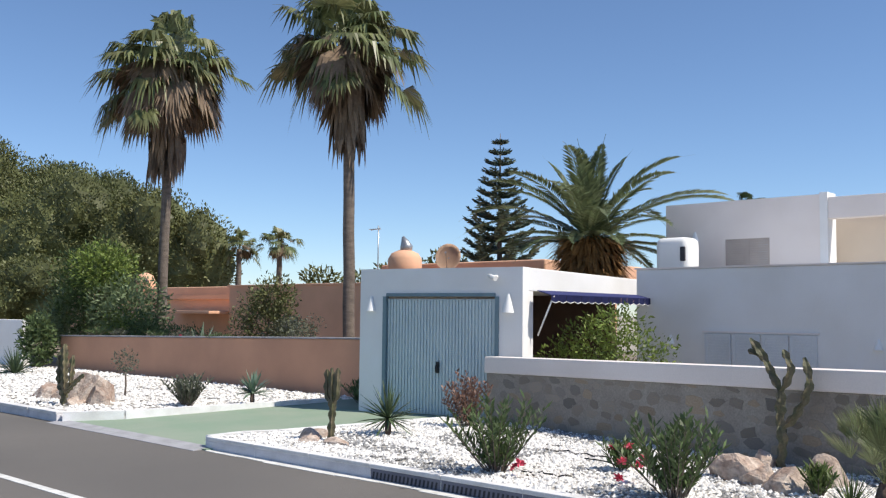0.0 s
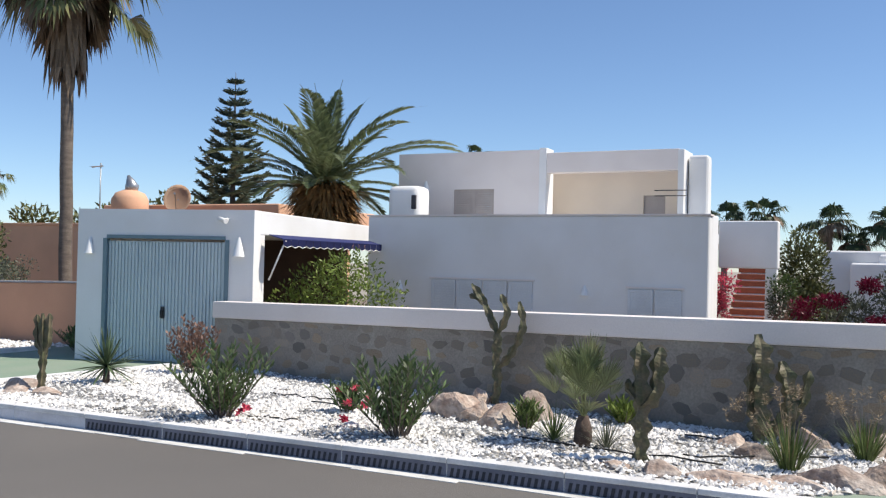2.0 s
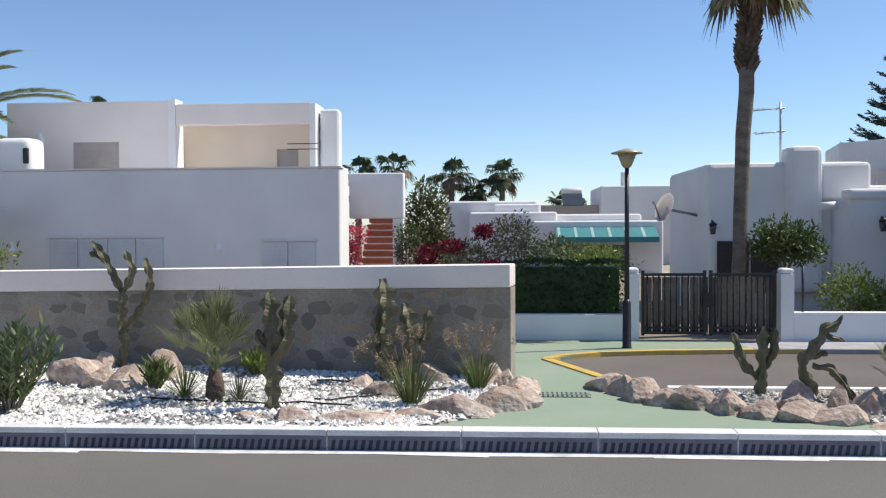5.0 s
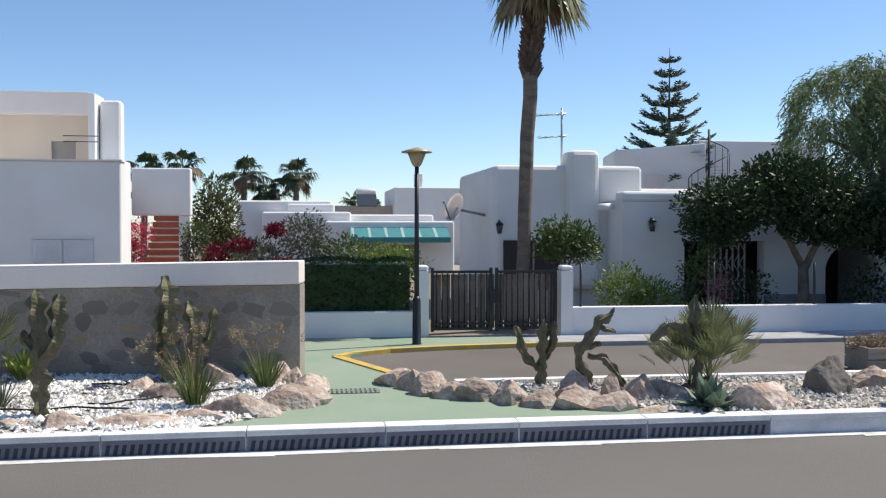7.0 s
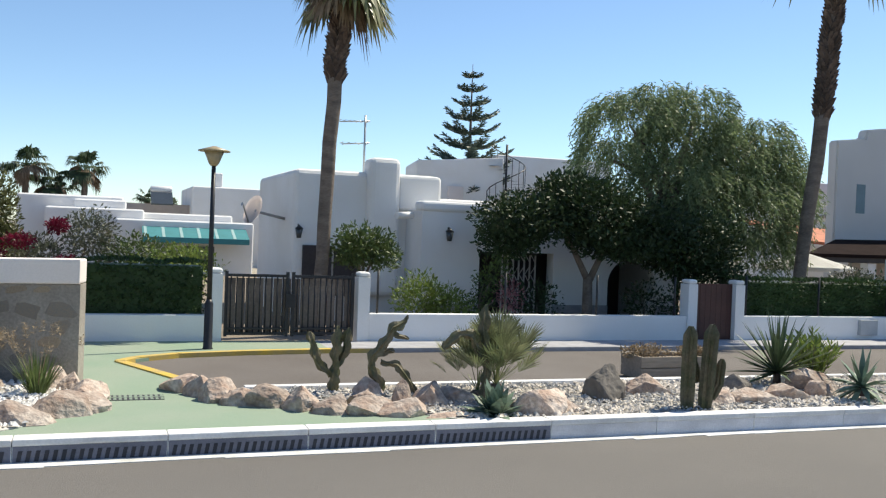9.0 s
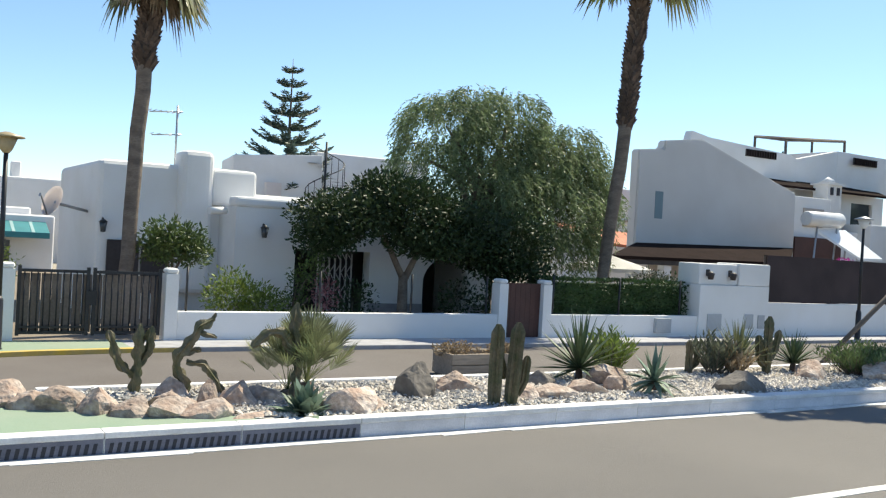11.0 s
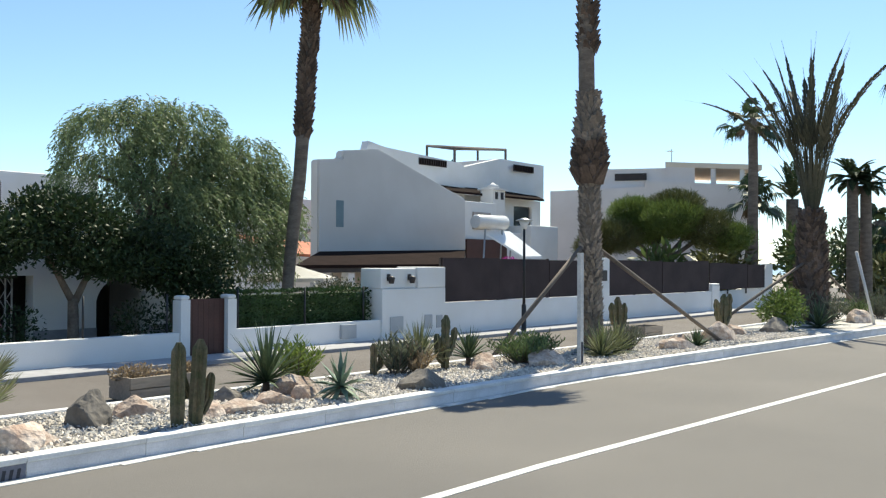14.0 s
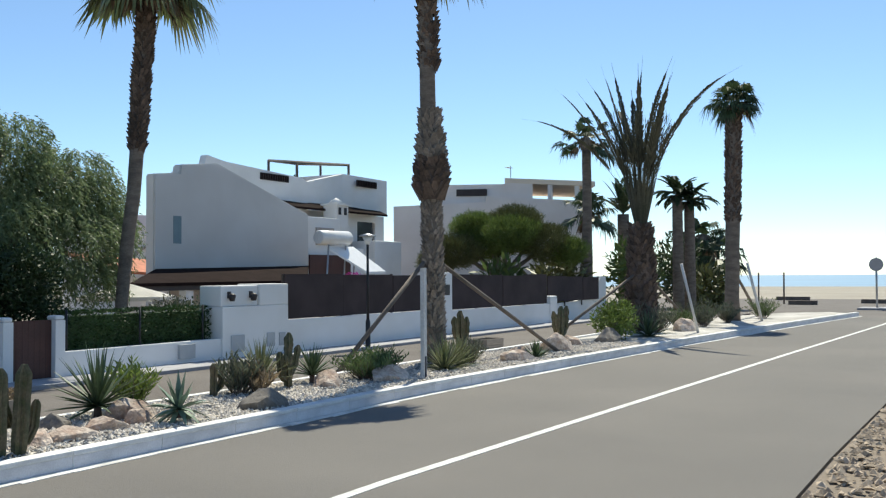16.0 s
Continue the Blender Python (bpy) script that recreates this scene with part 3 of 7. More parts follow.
# ---- salmon garden wall and terracotta house ----
bm = bmesh.new()
prism(bm, [(-26.8, 13.6), (-11, 13.6), (-11, 13.85), (-26.8, 13.85)], -0.1, [1.05, 1.37, 1.37, 1.05], 0.015)
garden_wall = solid("garden_wall", bm, pink, "long salmon rendered garden wall", "wall", "structure")
bm = bmesh.new()
prism(bm, [(-26.83, 13.57), (-11, 13.57), (-11, 13.88), (-26.83, 13.88)], [1.06, 1.372, 1.372, 1.06], [1.095, 1.41, 1.41, 1.095], 0.01)
part("coping", bm, kerb_concrete, garden_wall, "pale coping")
th = empty("house", (-26, 24, 0), "terracotta rendered flat house with rounded parapets", "house")
part("wall", boxed(-30.0, 22, -0.2, -17.0, 22.4, 2.9, 0.08, 3), terracotta, th)
part("wall", boxed(-46.0, 23.2, -0.2, -30.1, 23.6, 2.95, 0.08, 3), terracotta, th)
part("wall", boxed(-17.2, 22.4, -0.2, -16.9, 30, 2.9), terracotta, th)
part("coping", boxed(-30.1, 21.96, 2.86, -16.9, 22.44, 2.94, 0.03), terracotta, th)
part("porch_slab", boxed(-35.5, 21.2, 1.78, -30.2, 23.2, 1.9, 0.03), terracotta, th)
part("roof", boxed(-45, 23, 2.4, -17, 32, 2.6), terracotta, th)
part("upper_block", boxed(-23.3, 24.0, 2.6, -15.8, 30, 3.66, 0.08, 3), terracotta, th)
part("window", boxed(-26.9, 21.97, 1.0, -25.6, 22.01, 1.6), shutter_warm, th)
bm = bmesh.new()
tube(bm, [(-20.85, 22.8, 2.9), (-20.85, 22.8, 3.75), (-20.85, 22.8, 3.95), (-20.85, 22.8, 4.06)], [0.62, 0.58, 0.46, 0.2], 16)
chp = solid("chimney", bm, terracotta, "round terracotta chimney with a cowl", "chimney")
bm = bmesh.new()
tube(bm, [(-20.8, 22.8, 4.02), (-20.78, 22.8, 4.18), (-20.86, 22.8, 4.34), (-20.95, 22.8, 4.52)], [0.2, 0.22, 0.14, 0.05], 10)
part("cowl", bm, grey_metal, chp, "grey metal cowl")
bm = bmesh.new()
tube(bm, [(-38.9, 23.4, 2.5), (-38.9, 23.4, 3.3), (-38.9, 23.4, 3.55), (-38.9, 23.4, 3.68)], [0.52, 0.47, 0.36, 0.1], 14)
vented = solid("chimney", bm, terracotta, "round salmon chimney with arched vents", "chimney")
for a in (-1.9, -1.2, -0.5):
    p = Vector((-38.9 + 0.44 * math.cos(a), 23.4 + 0.44 * math.sin(a), 3.18))
    part("vent", tube(bmesh.new(), [p, p + Vector((0, 0, 0.16)), p + Vector((0, 0, 0.22))], [0.09, 0.09, 0.04], 8), slot_dark, vented, "dark arched vent")


def dish(name, centre, radius, facing, mat=white_warm, fixed=None):
    """A satellite dish: a shallow bowl with an arm, on a short mast."""
    d = Vector(facing).normalized()
    side = d.cross(Vector((0, 0, 1))).normalized()
    up = side.cross(d)
    c = Vector(centre)
    bm = bmesh.new()
    rings = []
    for k in range(5):
        r = radius * k / 4
        back = -radius * 0.28 * (1 - (k / 4) ** 2)
        rings.append([bm.verts.new(c + d * back + r * (math.cos(a) * side + 1.1 * math.sin(a) * up)) for a in (2 * math.pi * j / 18 for j in range(18))] if k else [bm.verts.new(c + d * back)])
    for j in range(18):
        bm.faces.new((rings[0][0], rings[1][j], rings[1][(j + 1) % 18]))
    for r0, r1 in zip(rings[1:], rings[2:]):
        for j in range(18):
            bm.faces.new((r0[j], r1[j], r1[(j + 1) % 18], r0[(j + 1) % 18]))
    bmesh.ops.solidify(bm, geom=bm.faces[:], thickness=0.02)
    th = empty("satellite_dish", c, "pale round satellite dish on a short mast", "satellite dish")
    part("bowl", bm, mat, th, smooth=True)
    part("feed_arm", tube(bmesh.new(), [c - up * radius, c + d * radius * 0.9, c + d * radius], [0.015, 0.015, 0.04], 6), grey_metal, th)
    foot = Vector(fixed) if fixed else c - d * 0.3 - Vector((0, 0, radius * 1.3))
    part("mast", tube(bmesh.new(), [c - d * radius * 0.25, c - d * radius * 0.5, foot], 0.03, 6), grey_metal, th)
    return th


dish("satellite_dish", (-18.4, 22.3, 3.72), 0.42, (0.5, -0.85, 0.3), material("tan_dish", (0.55, 0.38, 0.27), 0.6, 0.05))


def aerial(x, y, z0, z1, s=1.0, heads=2):
    th = empty("tv_aerial", (x, y, z0), "thin metal television aerial on a mast", "aerial")
    part("mast", tube(bmesh.new(), [(x, y, z0), (x, y, z1)], 0.022, 6), grey_metal, th)
    for zz, n, w in ((z1 - 0.15 * s, 7, 0.9 * s), (z1 - 0.75 * s, 5, 0.8 * s))[:heads]:
        boom = part("boom", tube(bmesh.new(), [(x - w * 0.8, y, zz - 0.06), (x + 0.1, y, zz)], 0.014, 6), grey_metal, th)
        for i in range(n):
            xx = x - w * 0.8 + i * (w * 0.85) / (n - 1)
            part("element", tube(bmesh.new(), [(xx, y - 0.2 * s, zz - 0.03), (xx, y + 0.2 * s, zz - 0.03)], 0.009, 5), grey_metal, boom)
    return th


aerial(-22.4, 23.0, 2.6, 5.0, 0.55, 1)

# ---- boundary walls of the villas ----
BY = 13.7


def garden_run(x0, x1, z1, label="low white rendered garden wall"):
    return solid("garden_wall", boxed(x0, BY, -0.1, x1, BY + 0.18, z1, 0.015), white, label, "wall", "structure")


def pillar(x0, x1, z1):
    bm = boxed(x0, BY - 0.03, -0.1, x1, BY + 0.22, z1 - 0.06)
    box(bm, x0 + 0.0, BY - 0.03, z1 - 0.06, x1, BY + 0.22, z1 + 0.02, 0.05, 3)
    return solid("gate_pillar", bm, white, "white rendered gate pillar with a rounded top", "pillar", group="gate pillars")


garden_run(1.6, 3.46, 0.51)
garden_run(5.80, 11.40, 0.545)
garden_run(12.56, 17.3, 0.55)
garden_run(18.32, 24.9, 0.84)
garden_run(25.62, 32.75, 0.80)
for x0, x1, z in ((3.47, 3.64, 1.16), (5.62, 5.80, 1.15), (11.40, 11.58, 1.15), (12.36, 12.55, 1.15), (32.6, 33.2, 1.05)):
    pillar(x0, x1, z)
bm = boxed(16.27, BY - 0.05, -0.1, 18.32, BY + 0.6, 1.19, 0.02)
box(bm, 16.27, BY + 0.0, 1.19, 17.38, BY + 0.6, 1.62, 0.03)
box(bm, 17.38, BY - 0.05, 1.19, 18.32, BY + 0.6, 1.65, 0.03)
meter_grey = material("meter_door_grey", (0.42, 0.44, 0.46), 0.6, 0.06, 3, 40, 0.03)
step = solid("wall_block", bm, white, "stepped white rendered meter block in the garden wall", "wall block")
for x in (16.5, 17.15):
    fx = boxed(x - 0.05, BY - 0.02, 1.36, x + 0.05, BY + 0.02, 1.5, 0.01)
    tube(fx, [(x, BY - 0.09, 1.3), (x, BY - 0.09, 1.42), (x, BY - 0.09, 1.46)], [0.05, 0.08, 0.03], 10)
    part("wall_light", fx, dark_metal, step, "small dark wall light")
for x0, x1, z0, z1 in ((15.1, 15.5, 0.22, 0.5), (16.5, 16.9, 0.25, 0.6), (17.6, 17.85, 0.3, 0.6), (18.0, 18.2, 0.3, 0.58)):
    solid("meter_box", boxed(x0, BY - 0.075, z0, x1, BY - 0.04 if x0 > 16 else BY + 0.01, z1, 0.008), meter_grey, "grey meter box door in the garden wall", "meter box", group="meter boxes")
pb = boxed(24.9, BY - 0.05, -0.1, 25.62, BY + 0.4, 1.9, 0.02)
pb = solid("wall_block", pb, white, "white rendered pillar with a letter box", "pillar")
part("letter_box", boxed(25.05, BY - 0.07, 1.25, 25.45, BY - 0.045, 1.55), dark_metal, pb, "dark letter box")
# brown screens
for x0, x1, z0, z1 in ((18.34, 24.88, 0.84, 1.86), (25.64, 32.55, 0.80, 1.84)):
    sc = empty("fence", (x0, BY, z0), "dark brown woven screen fence on the garden wall", "fence", "brown screen fences")
    n = int((x1 - x0) / 1.7)
    for i in range(n):
        a, b = x0 + i * (x1 - x0) / n, x0 + (i + 1) * (x1 - x0) / n
        part("screen_panel", boxed(a + 0.01, BY + 0.06 + 0.012 * (i % 2), z0 + 0.02, b - 0.01, BY + 0.09 + 0.012 * (i % 2), z1 - 0.02 * (i % 3)), screen_brown, sc)
        part("post", boxed(a - 0.02, BY + 0.1, z0, a + 0.03, BY + 0.15, z1), dark_metal, sc)
# curved white wall beyond
bm = bmesh.new()
pts = [(34.2, -0.1), (40.6, -0.1), (40.6, 1.75), (40.0, 1.75), (39.7, 1.45), (39.2, 1.1), (38.4, 0.85), (37.2, 0.75), (34.2, 0.7)]
panel(bm, pts, 0.2, 14.6)
solid("garden_wall", bm, white, "white rendered garden wall with a swept top", "wall", "structure")
sc = empty("fence", (34.2, 14.5, 0.8), "dark brown screen fence before the swept wall", "fence", "brown screen fences")
for i in range(3):
    part("screen_panel", boxed(34.25 + i * 1.75, 14.5 + 0.012 * (i % 2), 0.8, 35.98 + i * 1.75, 14.53 + 0.012 * (i % 2), 1.78 - 0.03 * i), screen_brown, sc)
    part("post", boxed(34.2 + i * 1.75, 14.54, 0.6, 34.25 + i * 1.75, 14.58, 1.8 - 0.03 * i), dark_metal, sc)
# gate
gate = empty("gate", (4.6, BY, 0.1), "black metal double gate backed by dark boards", "gate")
for x0, x1 in ((3.68, 4.60), (4.64, 5.58)):
    bm = bmesh.new()
    for a in ((x0, 0.20, x0 + 0.045, 1.14), (x1 - 0.045, 0.20, x1, 1.14), (x0 + 0.045, 0.22, x1 - 0.045, 0.26), (x0 + 0.045, 0.30, x1 - 0.045, 0.33), (x0 + 0.045, 1.06, x1 - 0.045, 1.10)):
        box(bm, a[0], BY + 0.06, a[1], a[2], BY + 0.10, a[3])
    lf = part("gate_leaf", bm, black_metal, gate)
    for i in range(10):
        xx = x0 + 0.045 + (i + 0.5) * (x1 - x0 - 0.09) / 10
        part("bar", tube(bmesh.new(), [(xx, BY + 0.08, 0.26), (xx, BY + 0.08, 1.08)], 0.011, 6), black_metal, lf)
gate_board = material("gate_board", (0.23, 0.19, 0.165), 0.85, 0.15, 2, 30, 0.2, rand=0.15)
for i in range(14):
    xx = 3.72 + i * 0.133
    part("board", boxed(xx, BY + 0.125, 0.24, xx + 0.12, BY + 0.14, 1.04), gate_board, gate)
part("lock_box", boxed(4.55, BY + 0.03, 0.62, 4.69, BY + 0.12, 0.82), black_metal, gate)
# brown pedestrian door
pd = empty("gate_door", (11.97, BY, 0.1), "dark brown slatted garden door between white pillars", "door")
for i in range(7):
    a = 11.59 + i * 0.11
    part("board", boxed(a, BY + 0.07, 0.13, a + 0.105, BY + 0.10, 1.10), brown_door, pd)
part("rail", boxed(11.59, BY + 0.1, 0.95, 12.35, BY + 0.13, 1.05), brown_door, pd)

# ---- white villa behind the gate ----
villa = empty("house", (8, 19, 0), "white rendered single-storey villa with soft rounded edges", "house")
part("wall", boxed(5.43, 18.0, -0.5, 8.4, 22.3, 2.94, 0.16, 4), white, villa, "smooth white wall block with rounded edges")
part("chimney", boxed(6.86, 17.75, 0.5, 7.50, 18.4, 3.23, 0.18, 4), white, villa, "broad rounded white chimney")
part("parapet", boxed(7.45, 17.85, 2.2, 8.38, 18.9, 2.92, 0.12, 4), white, villa)
part("parapet", boxed(8.2, 18.2, 2.2, 13.2, 18.5, 2.5, 0.1, 3), white, villa)
bm = bmesh.new()
VY = 17.0
wall_holes(bm, 7.7, 13.4, -0.5, 2.22, VY, VY + 0.3, [(8.9, 10.5, -0.5, 1.47), (11.75, 12.9, -0.5, 1.42)])
part("wall", bm, white, villa, "white front wall with a barred opening and an archway")
part("wall", boxed(7.7, VY + 0.3, -0.5, 8.0, 18.1, 2.22), white, villa)
part("parapet", boxed(7.66, VY - 0.05, 2.2, 13.4, VY + 0.4, 2.40, 0.09, 4), white, villa)
part("roof", boxed(7.9, VY + 0.3, 2.0, 13.4, 22.3, 2.2), white, villa)
# near-black wall carries the shade behind the grille and archway
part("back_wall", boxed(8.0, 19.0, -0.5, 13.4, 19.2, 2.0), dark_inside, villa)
part("end_wall", boxed(13.2, VY + 0.3, -0.5, 13.4, 20.4, 2.2), white, villa)
for x0, x1 in ((7.68, 8.9), (10.5, 11.75), (12.9, 13.42)):
    part("plinth", boxed(x0, VY - 0.03, -0.5, x1, VY - 0.002, 0.45), kerb_concrete, villa, "grey plinth")
bm = bmesh.new()   # arch spandrels
for s in (-1, 1):
    cx = 12.325
    vs = [(cx + s * 0.575, 1.43), (cx, 1.43)] + [(cx + s * 0.575 * math.sin(a), 0.85 + 0.575 * math.cos(a)) for a in (math.pi / 2 * k / 8 for k in range(9))]
    f = [bm.verts.new((x, VY + 0.02, z)) for x, z in vs]
    g2 = [bm.verts.new((x, VY + 0.28, z)) for x, z in vs]
    bm.faces.new(f), bm.faces.new(g2[::-1])
    for i in range(len(f)):
        j = (i + 1) % len(f)
        bm.faces.new((f[j], f[i], g2[i], g2[j]))
bmesh.ops.recalc_face_normals(bm, faces=bm.faces[:])
part("arch", bm, white, villa, "rounded arch over the opening")
# door and window are flat panels in the unlit interior's near-black
part("door", boxed(5.63, 17.94, -0.4, 6.2, 17.99, 1.47), dark_inside, villa, "dark door")
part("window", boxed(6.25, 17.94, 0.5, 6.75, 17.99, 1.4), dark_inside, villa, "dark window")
gr = part("grille", boxed(9.38, VY + 0.1, 1.42, 10.2, VY + 0.13, 1.46), dark_metal, villa, "white folding lattice grille")
lat = material("lattice_paint", (0.5, 0.47, 0.46), 0.5, 0.05)
for i in range(7):
    xx = 9.42 + i * 0.12
    part("lattice_bar", boxed(xx, VY + 0.1, -0.4, xx + 0.025, VY + 0.13, 1.42), lat, gr)
for i in range(6):
    for k in range(9):
        xx, zz = 9.445 + i * 0.12, -0.35 + k * 0.2
        bm = tube(bmesh.new(), [(xx, VY + 0.09, zz), (xx + 0.11, VY + 0.09, zz + (0.18 if k % 2 else -0.0)), ], 0.009, 4) if k % 2 else tube(bmesh.new(), [(xx, VY + 0.09, zz + 0.18), (xx + 0.11, VY + 0.09, zz)], 0.009, 4)
        part("lattice_bar", bm, lat, gr)
bm = tube(bmesh.new(), [(7.60, 17.3, 2.12), (7.25, 17.2, 2.10)], 0.07, 10)
part("waterspout", bm, white, villa, "round roof waterspout")


def lantern(x, y, z):
    th = empty("wall_lantern", (x, y, z), "black wrought metal wall lantern", "lantern", "black wall lanterns")
    part("bracket", tube(bmesh.new(), [(x, y, z - 0.05), (x, y - 0.06, z + 0.12), (x, y - 0.15, z + 0.1)], 0.014, 6), black_metal, th)
    bm = bmesh.new()
    tube(bm, [(x, y - 0.15, z - 0.14), (x, y - 0.15, z + 0.04)], [0.045, 0.075], 6)
    part("glass_body", bm, glass_dark, th)
    part("cap", tube(bmesh.new(), [(x, y - 0.15, z + 0.04), (x, y - 0.15, z + 0.1)], [0.09, 0.015], 6), black_metal, th)
    return th


lantern(5.52, 17.98, 1.74)
lantern(8.21, VY, 1.79)
dish("satellite_dish", (4.75, 18.6, 2.12), 0.27, (-0.85, -0.45, 0.35), fixed=(5.5, 18.9, 1.95))
aerial(7.0, 18.8, 2.8, 4.15, 0.75)

# house behind the villa, with a spiral stair
hb = empty("house", (17, 36, 0), "white flat-roofed two-storey house behind the villa", "house")
part("wall", prism(bmesh.new(), [(13.8, 36), (16.9, 34.4), (18.0, 38), (14.6, 40)], -0.3, [4.72, 4.9, 4.9, 4.72], 0.06), white, hb)
part("wall", boxed(17.2, 35.8, -0.3, 22.5, 42, 5.15, 0.08, 3), white, hb)
part("window", boxed(14.9, 35.1, 3.0, 15.5, 35.35, 3.7), white_warm, hb, "white shuttered window")
sp = empty("spiral_stair", (16.9, 34.2, 2.5), "black metal spiral stair with railing", "stair")
part("pole", tube(bmesh.new(), [(16.9, 34.1, 2.4), (16.9, 34.1, 5.4)], 0.05, 8), black_metal, sp)
rail = []
for i in range(15):
    a = i * 0.42 + 2.5
    z = 2.6 + i * 0.14
    p = Vector((16.9 + 0.75 * math.cos(a), 34.1 + 0.75 * math.sin(a), z))
    bm = bmesh.new()
    b2 = a + 0.40
    q = Vector((16.9 + 0.75 * math.cos(b2), 34.1 + 0.75 * math.sin(b2), z))
    vs = [bm.verts.new(v) for v in ((16.9, 34.1, z), p, q)]
    bm.faces.new(vs)
    bmesh.ops.solidify(bm, geom=bm.faces[:], thickness=0.03)
    part("tread", bm, black_metal, sp)
    part("baluster", tube(bmesh.new(), [p, p + Vector((0, 0, 0.8))], 0.014, 5), black_metal, sp)
    rail.append(p + Vector((0, 0, 0.8)))
part("handrail", tube(bmesh.new(), rail, 0.02, 6), black_metal, sp)

# far white terraced villa with a teal awning
fv = empty("house", (3, 36, 0), "white terraced villa with rounded roof edges behind the gardens", "house")
for x0, y0, z0, x1, y1, z1 in ((-0.9, 36.5, -0.5, 2.7, 42, 2.68), (0.1, 35.4, -0.5, 3.4, 37, 2.24), (2.4, 34.6, -0.5, 7.2, 37, 1.9), (3.0, 36.0, 1.5, 6.6, 38, 2.15), (1.0, 36.0, 1.8, 2.8, 36.4, 2.55)):
    part("wall_block", boxed(x0, y0, z0, x1, y1, z1, 0.12, 3), white, fv)
part("window", boxed(4.8, 34.55, 0.2, 5.8, 34.62, 1.0), glass_dark, fv, "dark window")
bm = prism(bmesh.new(), [(3.3, 33.6), (6.9, 33.6), (6.9, 34.6), (3.3, 34.6)], [1.28, 1.28, 1.62, 1.62], [1.31, 1.31, 1.66, 1.66])
awning_pale = material("pale_teal_stripe", (0.30, 0.45, 0.45), 0.8, 0.06, 3, 80, 0.1)
aw = empty("awning", (5, 34, 1.4), "teal striped awning over a terrace", "awning")
part("canopy", bm, awning_teal, aw)
for i in range(0, 18, 3):
    part("stripe", prism(bmesh.new(), [(3.35 + i * 0.2, 33.59), (3.45 + i * 0.2, 33.59), (3.45 + i * 0.2, 34.6), (3.35 + i * 0.2, 34.6)], [1.305, 1.305, 1.655, 1.655], [1.318, 1.318, 1.668, 1.668]), awning_pale, aw)
part("valance", boxed(3.3, 33.57, 1.12, 6.9, 33.6, 1.28), awning_teal, aw)
fb = empty("house", (7, 45, 0), "pale flat-roofed house in the distance", "house")
part("wall", boxed(5.6, 42, -0.5, 13.0, 48, 3.45, 0.1, 3), white, fb)
part("chimney", boxed(6.55, 42.5, 3.4, 6.95, 42.9, 4.1, 0.1, 3), white, fb)
part("wall", boxed(2.0, 43, -0.5, 5.6, 47, 2.62), shutter_warm, fb, "brown rendered wall")


def solar_heater(x, y, z, w, label="solar water heater with a white tank"):
    th = empty("solar_heater", (x, y, z), label, "solar heater")
    part("tank", tube(bmesh.new(), [(x, y + 0.2, z + w * 0.42), (x + 0.04, y + 0.2, z + w * 0.42), (x + w - 0.04, y + 0.2, z + w * 0.42), (x + w, y + 0.2, z + w * 0.42)], [w * 0.14, w * 0.18, w * 0.18, w * 0.14], 16), tank_metal, th)
    part("panel", prism(bmesh.new(), [(x, y - 0.8), (x + w, y - 0.8), (x + w, y), (x, y)], [z - 0.3, z - 0.3, z + w * 0.25, z + w * 0.25], [z - 0.24, z - 0.24, z + w * 0.31, z + w * 0.31]), glass_dark, th)
    return th


solar_heater(3.9, 42.4, 2.85, 0.9)

# ---- kerb stones ----
def kerb_stone(slotted):
    """One kerb stone, 1.09 m long, lying along x from its own origin at the road's foot."""
    L = 1.09
    bm = bmesh.new()
    box(bm, 0.002, 0.0, -0.1, L - 0.002, 0.17, 0.125, 0.004, 1, 1)
    box(bm, 0.002, -0.012, 0.125, L - 0.002, 0.175, 0.172, 0.012, 2, 0)
    if slotted:
        n = 17
        for i in range(n):
            x = 0.03 + i * (L - 0.06) / n
            v = [bm.verts.new(p) for p in ((x, -0.004, 0.008), (x + 0.03, -0.004, 0.008), (x + 0.045, -0.004, 0.088), (x + 0.015, -0.004, 0.088))]
            bm.faces.new(v).material_index = 2
    return bm


kerb = tagged(new("kerb"), "white topped kerb with drain slots along the road", "kerb", "", "structure")
kerb.location = (0, KERB_Y, 0)
plain_me = mesh_of("kerb_stone", kerb_stone(False), [kerb_white, material("kerb_worn_white", (0.66, 0.65, 0.68), 0.85, 0.08, 4, 60, 0.2, rand=0.06), slot_dark])
slot_me = mesh_of("kerb_stone", kerb_stone(True), [kerb_white, material("kerb_blue_grey", (0.18, 0.185, 0.23), 0.85, 0.1, 4, 60, 0.2), slot_dark])
for i in range(-9, 41):
    x = -9.45 + (i + 9) * 1.09
    k = new("kerb_stone", slot_me if -6.6 < x < 5.0 else plain_me)
    k.parent = kerb
    k.location = (x, -kerb_bend(x), 0)
    k.rotation_euler = (0, 0, -math.atan((kerb_bend(x + 1.09) - kerb_bend(x)) / 1.09))
for i in range(28):
    k = new("kerb_stone", plain_me)
    k.parent = kerb
    k.location = (-14.9 - i * 1.09, -kerb_bend(-14.9 - i * 1.09), 0)
bm = bmesh.new()
prism(bm, [(-13.8, 7.22), (-9.4, 7.22), (-9.4, 7.52), (-13.8, 7.52)], -0.1, [0.006, 0.006, 0.035, 0.035])
solid("kerb", bm, kerb_concrete, "dropped pale kerb across the driveway", "kerb", "structure")

